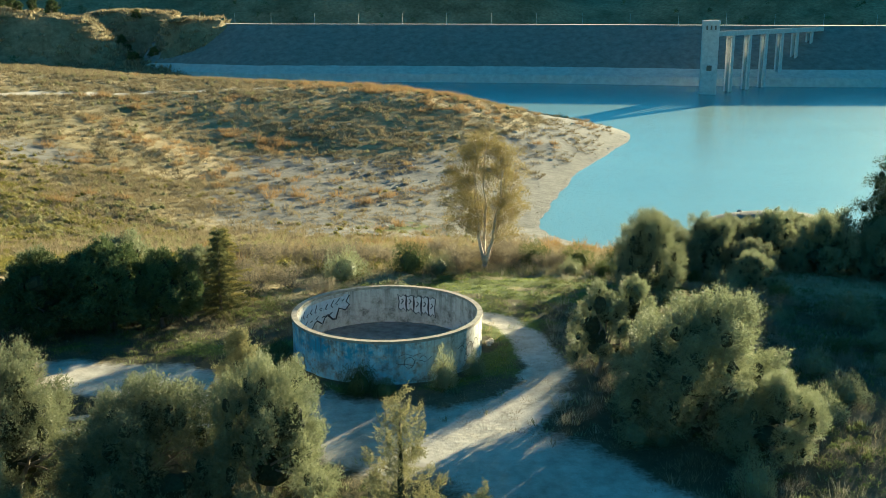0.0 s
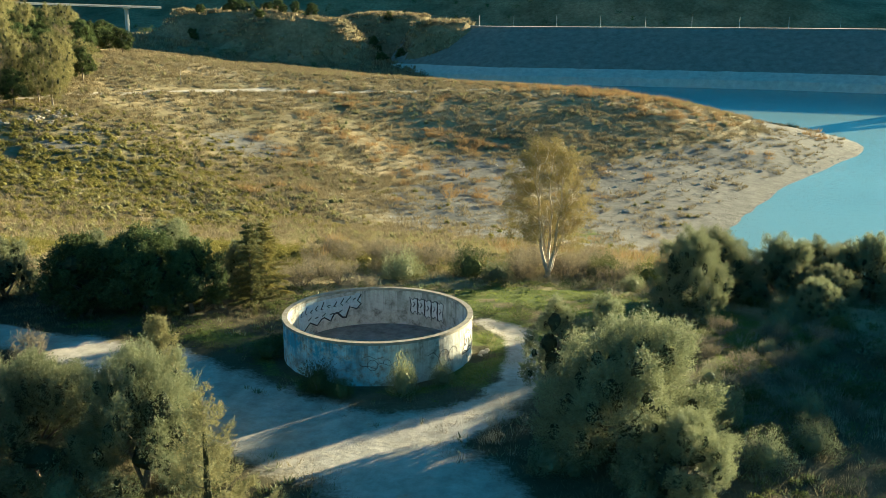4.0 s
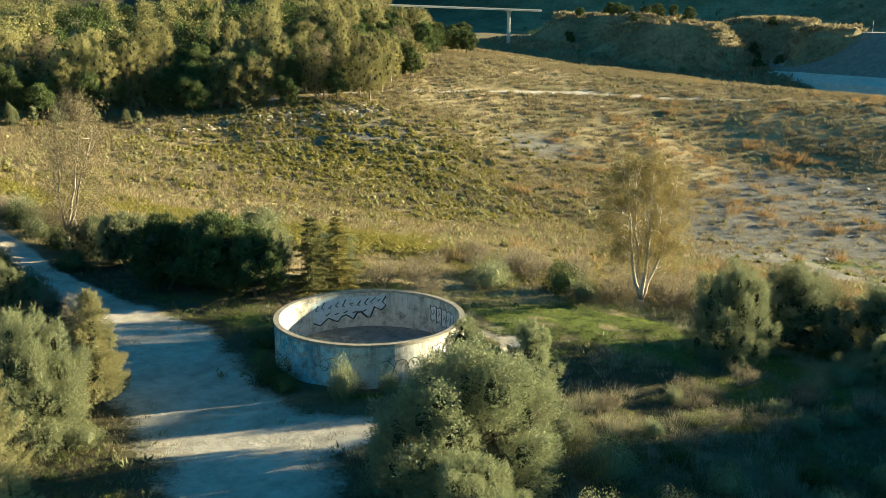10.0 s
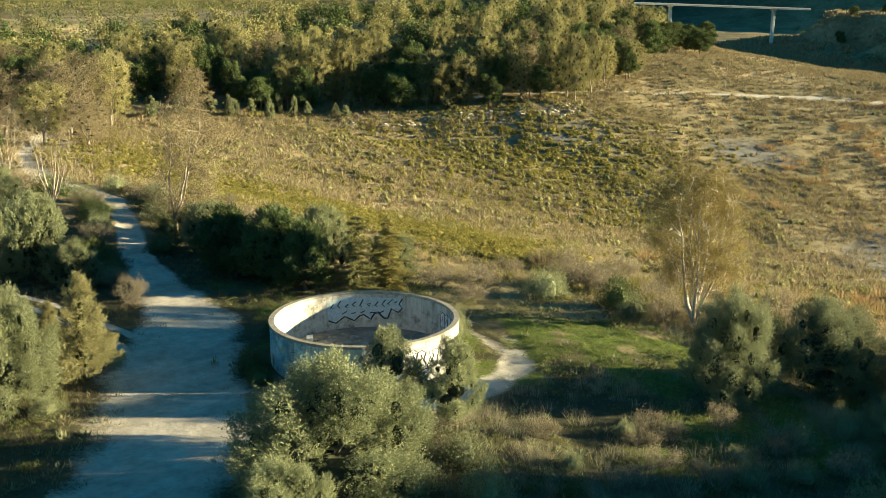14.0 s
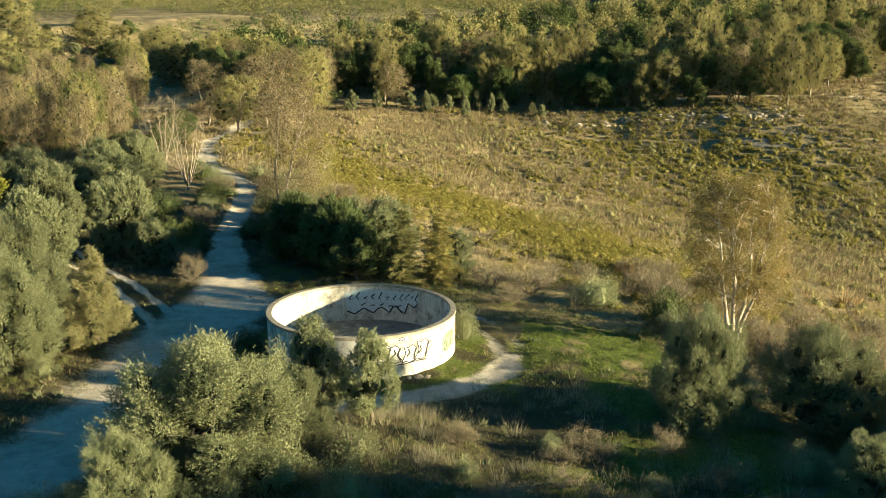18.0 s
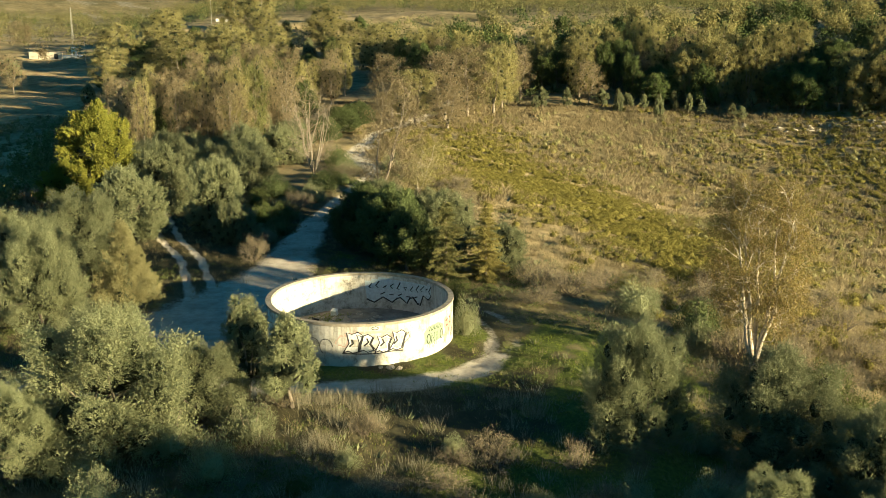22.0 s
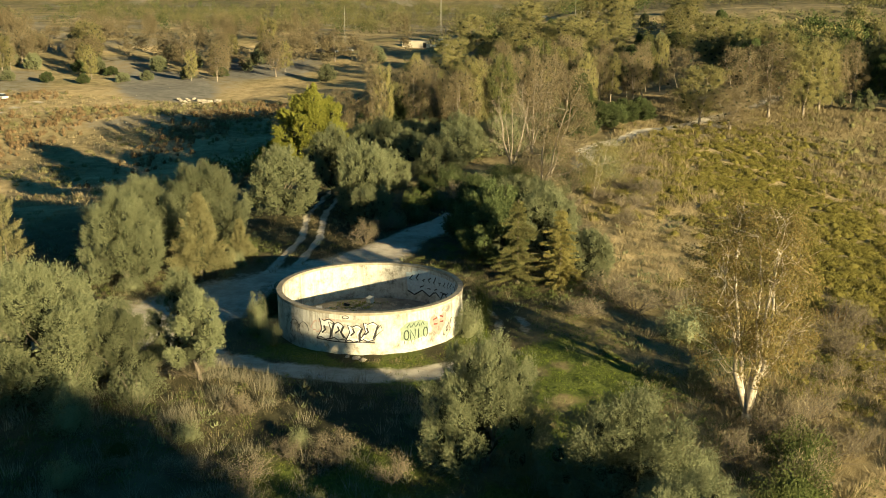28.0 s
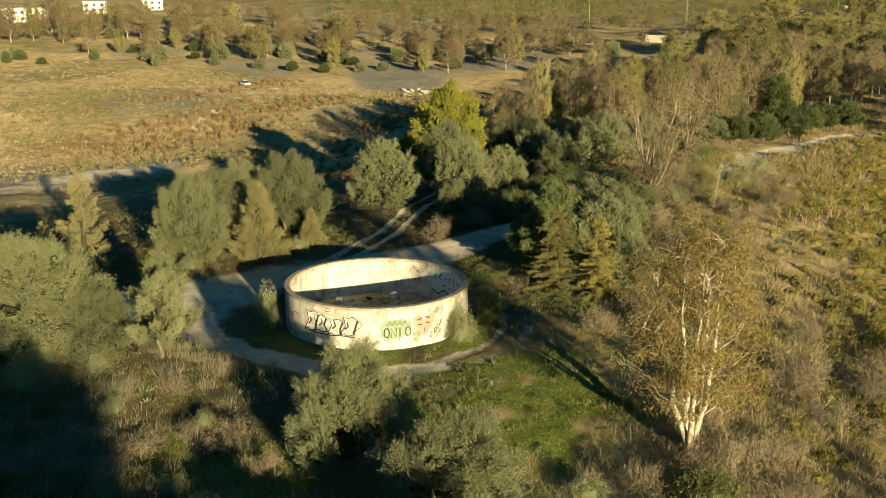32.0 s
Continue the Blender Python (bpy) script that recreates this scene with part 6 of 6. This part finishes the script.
mark("inner_piece_outline", [stroke(low(zig), 0.1, True), stroke(low([(a, z + 0.06) for a, z in zig[4:10]]), 0.06, True), stroke(low([(123, 2.3), (126, 2.02), (124.5, 1.95)]), 0.07, True), stroke(low([(120.5, 2.2), (122, 2.1)]), 0.08, True)] + [stroke(low([(127 + 4 * i, 2.25 - 0.12 * (i % 3)), (129 + 4 * i, 1.98 - 0.1 * (i % 2)), (127.6 + 4 * i, 1.86)]), 0.09, True) for i in range(8)] + [stroke(low([(128 + 5 * i, 1.62 - 0.1 * (i % 2)), (130.5 + 5 * i, 1.5)]), 0.08, True) for i in range(5)], P_BLACK, "black jagged outlines of the inner piece")
fills, lines = [], []
for i in range(5):
    a = 82.5 - i * 5.4
    foot = 1.5 + 0.06 * math.sin(i * 2.3) - 0.05 * i
    o = [(a, foot + 0.15), (a - 1.8, foot), (a - 3.4, foot + 0.14), (a - 5.6, foot - 0.06), (a - 5.0, foot + 0.4), (a - 5.7, 2.3), (a - 3.2, 2.38), (a - 1.8, 2.26), (a + 0.4, 2.4), (a - 0.6, 2.0)]
    o = [(b, 2.18 - (2.4 - z) * 1.35) for b, z in o]
    fills.append(area(o, True))
    lines.append(stroke(o + o[:1], 0.075, True))
    lines.append(stroke([(a - 1.8, foot - 0.05), (a - 3.6, foot + 0.2), (a - 2.2, foot + 0.35)], 0.08, True))
mark("inner_letters", fills, P_WHITE, "white graffiti letters inside the tank")
mark("inner_letters_outline", lines, P_BLACK, "dark outlines of the inner letters")
# worn colour on the shaded side
g = np.random.default_rng(77)


mark("scribbles", [stroke([(-86 + 3 * i + g.uniform(-1, 1), 1.35 + g.uniform(-0.25, 0.25)) for i in range(8)], 0.03), stroke(loop(-78, 1.35, 3, 0.35), 0.03), stroke(loop(-70, 1.5, 2, 0.2)[:8], 0.03), stroke([(-84, 1.8), (-80, 1.95), (-76, 1.75), (-71, 1.9)], 0.025)], P_BLACK, "thin black scribbles on the wall")

# ---- litter in the tank ----
def rock_mesh(seed, name="rock", mat=None):
    bm = bmesh.new()
    bmesh.ops.create_icosphere(bm, subdivisions=2, radius=1)
    for v in bm.verts:
        n = noise.noise(v.co * 1.3 + Vector((seed * 7.1, 0, 0)))
        v.co *= 0.78 + 0.45 * n
        v.co.z *= 0.7
        v.co = Vector((round(v.co.x * 3.2) / 3.2 * 0.5 + v.co.x * 0.5, round(v.co.y * 3) / 3 * 0.5 + v.co.y * 0.5, v.co.z))
    me = bpy.data.meshes.new(name)
    bm.to_mesh(me)
    bm.free()
    me.materials.append(mat or M_ROCK)
    return me


g = np.random.default_rng(8)
ROCKS = [rock_mesh(i) for i in range(5)]


def rock(name, x, y, z, s, label, category, group, i):
    ob = put(name, ROCKS[i % 5], None, "", Matrix.LocRotScale((x, y, z), Euler((g.uniform(-0.3, 0.3), g.uniform(-0.3, 0.3), g.uniform(0, 6))), (s * g.uniform(0.8, 1.4), s, s * g.uniform(0.6, 1))))
    return tagged(ob, label, category, group)


def dented_box(name, at_, w, d, h, mat, label):
    ob = empty(name, at_, label, "litter", "litter in the tank")
    bm = bmesh.new()
    box(bm, -w / 2, w / 2, -d / 2, d / 2, 0, h, 0.02)
    for v in bm.verts:
        v.co += Vector((g.normal(0, 0.02), g.normal(0, 0.02), 0))
    part("shell", bm, mat, ob)
    bm = bmesh.new()
    box(bm, -w / 2 - 0.01, w / 2 + 0.01, -d / 2 - 0.01, d / 2 + 0.01, h - 0.03, h + 0.02, 0.008)
    part("lid", bm, mat, ob)


M_WHITEPLASTIC = plain("dirty_white_plastic", (0.55, 0.54, 0.5), (0.78, 0.77, 0.74), 5, 0.5, 0.1, 0.01)
M_DARKPLASTIC = plain("dark_plastic", (0.02, 0.02, 0.02), (0.06, 0.06, 0.06), 5, 0.5, 0.1, 0.01)
dented_box("plastic_crate", pose(-1.6, -4.3, 0.1, 0, 8, 25), 0.55, 0.4, 0.32, M_WHITEPLASTIC, "cracked white plastic crate thrown in the tank")
dented_box("plastic_drum", pose(-4.6, -1.4, 0.1, 14, 0, 60), 0.42, 0.42, 0.4, M_WHITEPLASTIC, "dirty white plastic drum thrown in the tank")
dented_box("broken_box", pose(-3.4, -2.9, 0.1, 0, 20, 110), 0.4, 0.3, 0.2, M_DARKPLASTIC, "dark broken plastic box among rubble")
for i in range(60):
    a, q = radians(g.uniform(150, 275)), g.uniform(2.6, 5.2)
    rock("rubble", q * math.cos(a), q * math.sin(a), 0.12, g.uniform(0.06, 0.2), "lump of broken rubble on the tank floor", "rubble", "rubble in the tank", i)
xy = np.stack([-3.9 + g.normal(0, 0.9, 160), -2.4 + g.normal(0, 0.9, 160)], -1)
xy = xy[np.hypot(xy[:, 0], xy[:, 1]) < 5.3]
moss = tufts("moss", "green moss and weeds on the silt in the tank", "moss", xy, np.full(len(xy), 0.16), np.full(len(xy), 0.4), 10, M_GRASS, 0.3, 1.2, 31)
for o in (moss,):
    o.location.z = 0.12
grow("bare", 1, 0.6, -4.9, 1.5, 1.4, "thin dry shrub growing inside the tank")
for x, y, s in ((6.9, 1.1, 0.35), (7.1, 1.6, 0.22), (6.8, 0.5, 0.2)):
    rock("rock", x, y, 0.08, s, "flat pale stone at the tank's foot", "rock", "stones at the tank", int(x * 10))

# ---- rocks on the land ----
for i in range(26):
    x, y = -188 + g.normal(0, 5), -104 + g.normal(0, 2.5)
    rock("boulder", x, y, float(surface(x, y)) + 0.25, g.uniform(0.4, 1.1), "pale boulder in a heap on the flats", "boulder", "boulder heap", i)
for i in range(90):
    u = g.uniform()
    y = 96 + 52 * u + g.normal(0, 1.5)
    x = np.interp(y, (90, 115, 145, 160), (-141, -131, -113, -110)) + g.normal(0, 2.2)
    rock("boulder", x, y, float(surface(x, y)) + 0.15, g.uniform(0.3, 0.9), "pale riprap stone on the bank before the wood", "boulder", "riprap", i)
for i in range(70):
    x, y = 14 + g.normal(0, 26), 200 + g.normal(0, 26)
    z = float(surface(x, y))
    if z > -21.8:
        rock("boulder", x, y, z + 0.15, g.uniform(0.3, 1.0), "pale stone on the bare lake shore", "boulder", "shore stones", i)


# ---- far things ----
def build_car(name, x, y, turn, colour, label, length=4.1):
    ob = empty(name, at(x, y, turn), label, "car", "parked cars")
    s = length / 4.1
    bm = bmesh.new()
    box(bm, -2.05 * s, 2.05 * s, -0.86, 0.86, 0.3, 0.86, 0.12)
    part("body", bm, paint("car_paint", colour, 0.3), ob)
    bm = bmesh.new()
    box(bm, -1.45 * s, 0.85 * s, -0.78, 0.78, 0.86, 1.42, 0.1)
    for v in bm.verts:
        if v.co.z > 1.2:
            v.co.x = v.co.x * 0.72 - 0.08
            v.co.y *= 0.86
    part("cabin", bm, plain("car_glass", (0.02, 0.025, 0.03), (0.04, 0.05, 0.06), 2, 0.15, 0), ob, "dark glazed cabin")
    bm = bmesh.new()
    box(bm, -1.1 * s, 0.5 * s, -0.66, 0.66, 1.415, 1.46, 0.02)
    part("roof", bm, paint("car_paint", colour, 0.3), ob)
    for px in (-1.25 * s, 1.3 * s):
        for py in (-0.8, 0.8):
            v, f = tube([(px, py - 0.1, 0.32), (px, py + 0.1, 0.32)], (0.32, 0.32), 12)
            w = put("wheel", mesh_from("wheel", v, f, M_DARKPLASTIC), ob)
            v, f = tube([(px, py - 0.115, 0.32), (px, py + 0.115, 0.32)], (0.18, 0.18), 8)
            put("rim", mesh_from("rim", v, f, M_CONCRETE), w)
    for py in (-0.6, 0.6):
        bm = bmesh.new()
        box(bm, 2.0 * s, 2.07 * s, py - 0.2, py + 0.2, 0.58, 0.74, 0.02)
        part("headlight", bm, M_WHITEPLASTIC, ob)


build_car("car", -166, -148, 60, (0.8, 0.8, 0.78), "small white car parked on the dry flats", 4.0)
build_car("car", -297, -104, 100, (0.05, 0.08, 0.13), "dark blue car parked under the trees")
build_car("car", -300, -99, 95, (0.3, 0.32, 0.34), "grey car parked under the trees")
build_car("car", -295, -108, 80, (0.04, 0.04, 0.045), "black car parked under the trees")
build_car("car", -349, -34, 95, (0.55, 0.57, 0.6), "silver car on the far road")


M_STEEL = plain("weathered_steel", (0.2, 0.2, 0.19), (0.34, 0.33, 0.31), 2, 0.6, 0.1, 0.01, 0.4)


def build_monument():
    ob = empty("monument", at(-318, -68, 75), "white stepped monument with a slim lattice mast", "monument")
    bm = bmesh.new()
    box(bm, -3, 3, -3, 3, -0.5, 0.5, 0.05)
    part("plinth", bm, M_WHITEPLASTIC, ob)
    bm = bmesh.new()
    box(bm, -0.9, 0.9, -0.9, 0.9, 0.5, 3.3, 0.05)
    for v in bm.verts:
        if v.co.z > 2:
            v.co.x *= 0.7
            v.co.y *= 0.7
    part("shaft", bm, M_WHITEPLASTIC, ob)
    for sx, sy in ((-0.3, -0.3), (0.3, -0.3), (0.3, 0.3), (-0.3, 0.3)):
        v, f = tube([(sx, sy, 3.3), (sx * 0.4, sy * 0.4, 17)], (0.04, 0.03), 4)
        put("mast_leg", mesh_from("mast_leg", v, f, M_STEEL), ob)
    for k in range(12):
        z, q = 3.6 + k * 1.1, 0.3 * (1 - 0.05 * k)
        v, f = tube([(-q, -q, z), (q, -q, z + 0.9)], (0.035, 0.035), 4)
        v2, f2 = tube([(q, q, z), (-q, q, z + 0.9)], (0.035, 0.035), 4)
        put("brace", mesh_from("brace", *merge([(v, f), (v2, f2)]), M_STEEL), ob)
    wl = empty("low_wall", at(-315, -77, 75), "long low cream wall beside the monument", "wall")
    bm = bmesh.new()
    box(bm, -6, 6, -0.3, 0.3, -0.5, 2.4, 0.05)
    part("panel", bm, paint("cream_render", (0.72, 0.64, 0.5), 0.9), wl)
    bm = bmesh.new()
    box(bm, -6.2, 6.2, -0.4, 0.4, 2.4, 2.55, 0.03)
    part("coping", bm, M_CONCRETE, wl)
    bm = bmesh.new()
    box(bm, 3.2, 4.6, -0.36, -0.31, 0.0, 1.9, 0.0)
    part("doorway", bm, M_DARKPLASTIC, wl, "dark recess")


build_monument()


def build_house(x, y, turn, w, d, h, label, storeys=2):
    ob = empty("house", at(x, y, turn), label, "house", "far houses")
    bm = bmesh.new()
    box(bm, -w / 2, w / 2, -d / 2, d / 2, -2, h, 0.03)
    part("wall", bm, M_WHITE_RENDER, ob)
    bm = bmesh.new()
    box(bm, -w / 2 - 0.3, w / 2 + 0.3, -d / 2 - 0.3, d / 2 + 0.3, h, h + 0.35, 0.03)
    part("roof", bm, M_WHITE_RENDER, ob)
    for s in range(storeys):
        for k in range(max(1, int(w / 4))):
            cx = -w / 2 + 2 + k * 4
            z = 1 + s * 3
            win = bmesh.new()
            box(win, cx - 0.75, cx + 0.75, -d / 2 - 0.04, -d / 2 + 0.05, z, z + 1.5)
            wo = part("window", win, M_PANE, ob, "dark glazed window")
            sill = bmesh.new()
            box(sill, cx - 0.85, cx + 0.85, -d / 2 - 0.15, -d / 2, z - 0.1, z)
            part("sill", sill, M_CONCRETE, wo)
            win = bmesh.new()
            box(win, w / 2 - 0.05, w / 2 + 0.04, -d / 4 - 0.6, -d / 4 + 0.6, z, z + 1.4)
            if k == 0:
                part("window", win, M_PANE, ob, "dark glazed window")
            else:
                win.free()


M_WHITE_RENDER = plain("white_render", (0.68, 0.65, 0.58), (0.82, 0.8, 0.74), 0.6, 0.85, 0.2, 0.02)
M_PANE = plain("window_glass", (0.03, 0.05, 0.06), (0.06, 0.09, 0.1), 1, 0.12, 0)
for x, y, turn, w, d, h, storeys, label in (
    (-287, -390, 125, 16, 10, 6.5, 2, "large white flat-roofed villa with big windows"),
    (-312, -404, 125, 9, 8, 5.0, 1, "white annexe with a flat roof"),
    (-372, -425, 130, 12, 9, 6.5, 2, "white house among gum trees"),
    (-425, -432, 130, 12, 9, 6.5, 2, "white house among gum trees"),
):
    build_house(x, y, turn, w, d, h, label, storeys)


def build_hut():
    ob = empty("hut", at(-266, 337, 38), "small white ribbed metal hut on the hillside", "hut")
    bm = bmesh.new()
    box(bm, -1.6, 1.6, -1.2, 1.2, -0.3, 3.2, 0.02)
    part("wall", bm, M_WHITEPLASTIC, ob)
    for i in range(9):
        bm = bmesh.new()
        box(bm, -1.55 + i * 0.38, -1.47 + i * 0.38, -1.25, -1.18, 0, 3.2)
        part("rib", bm, M_CONCRETE, ob)
    bm = bmesh.new()
    box(bm, -1.8, 1.8, -1.4, 1.4, 3.2, 3.35, 0.02)
    part("roof", bm, M_CONCRETE, ob)


build_hut()


def build_viaduct():
    ob = empty("road_bridge", pose(0, 0, 0), "long slender concrete road bridge across a side valley", "bridge")
    a, b = np.array((-362.0, 470.0)), np.array((-299.0, 561.0))
    d = (b - a) / np.linalg.norm(b - a)
    L = np.linalg.norm(b - a)
    fall = -3.6 / L
    m = Matrix(((d[0], -d[1], 0, a[0]), (d[1], d[0], 0, a[1]), (fall, 0, 1, 3.6), (0, 0, 0, 1)))
    for name, y0, y1, z0, z1 in (("deck", -4.0, 4.0, 19.2, 19.8), ("parapet", -4.1, -3.9, 19.8, 20.5), ("parapet", 3.9, 4.1, 19.8, 20.5)):
        bm = bmesh.new()
        box(bm, 0, L, y0, y1, z0, z1, 0.05)
        bm.transform(m)
        part(name, bm, M_CONCRETE, ob)
    for u in (0.2, 0.8):
        bm = bmesh.new()
        box(bm, u * L - 0.7, u * L + 0.7, -1.5, 1.5, -20, 18.4, 0.1)
        box(bm, u * L - 0.9, u * L + 0.9, -3.2, 3.2, 18.4, 19.2, 0.1)
        bm.transform(m)
        part("pier", bm, M_CONCRETE, ob)


build_viaduct()


def build_pole(x, y, h, label, arm=True):
    ob = empty("lamp_post" if arm else "power_pole", at(x, y, (x * 7) % 360), label, "post", "roadside posts")
    put("pole", mesh_from("pole", *tube([(0, 0, -0.3), (0, 0, h)], (0.1, 0.06), 7), M_STEEL), ob)
    if arm:
        put("arm", mesh_from("arm", *tube([(0, 0, h - 0.05), (0.7, 0, h + 0.25), (1.5, 0, h + 0.3)], (0.06, 0.05, 0.05), 5), M_CONCRETE), ob)
        bm = bmesh.new()
        box(bm, 1.4, 2.0, -0.12, 0.12, h + 0.22, h + 0.36, 0.02)
        part("lamp_head", bm, M_WHITEPLASTIC, ob)
    else:
        bm = bmesh.new()
        box(bm, -0.9, 0.9, -0.06, 0.06, h - 0.7, h - 0.55)
        part("crossarm", bm, M_BARK, ob)


build_pole(-350, -12, 13, "tall concrete lamp post beside the far road")
build_pole(-351, -21, 11, "concrete lamp post beside the far road")
build_pole(-330, -110, 14, "tall concrete mast among gum trees", False)
build_pole(-113, 205, 5, "thin wooden pole beside the dirt road", False)
build_pole(-290, -60, 10, "thin concrete pole near the monument", False)
for x, y in ((-351, -18.5), (-350.5, -15.5)):
    ob = empty("road_sign", at(x, y, 90), "white roadside sign on a thin post", "sign", "road signs")
    put("post", mesh_from("post", *tube([(0, 0, -0.2), (0, 0, 2.2)], (0.05, 0.05), 6), M_CONCRETE), ob)
    bm = bmesh.new()
    box(bm, -0.9, 0.9, -0.09, -0.05, 1.5, 2.6, 0.02)
    part("panel", bm, M_WHITEPLASTIC, ob)
bm = bmesh.new()
box(bm, -356, -350.5, -75, 120, 0, 0.12)
for v in bm.verts:
    v.co.z += float(surface(-350, v.co.y)) + 0.1
road = part("road", bm, plain("worn_asphalt", (0.1, 0.1, 0.1), (0.2, 0.2, 0.19), 1.0, 0.9, 0.3, 0.02), None)
tagged(road, "grey asphalt road on a low bank", "road", kind="structure")
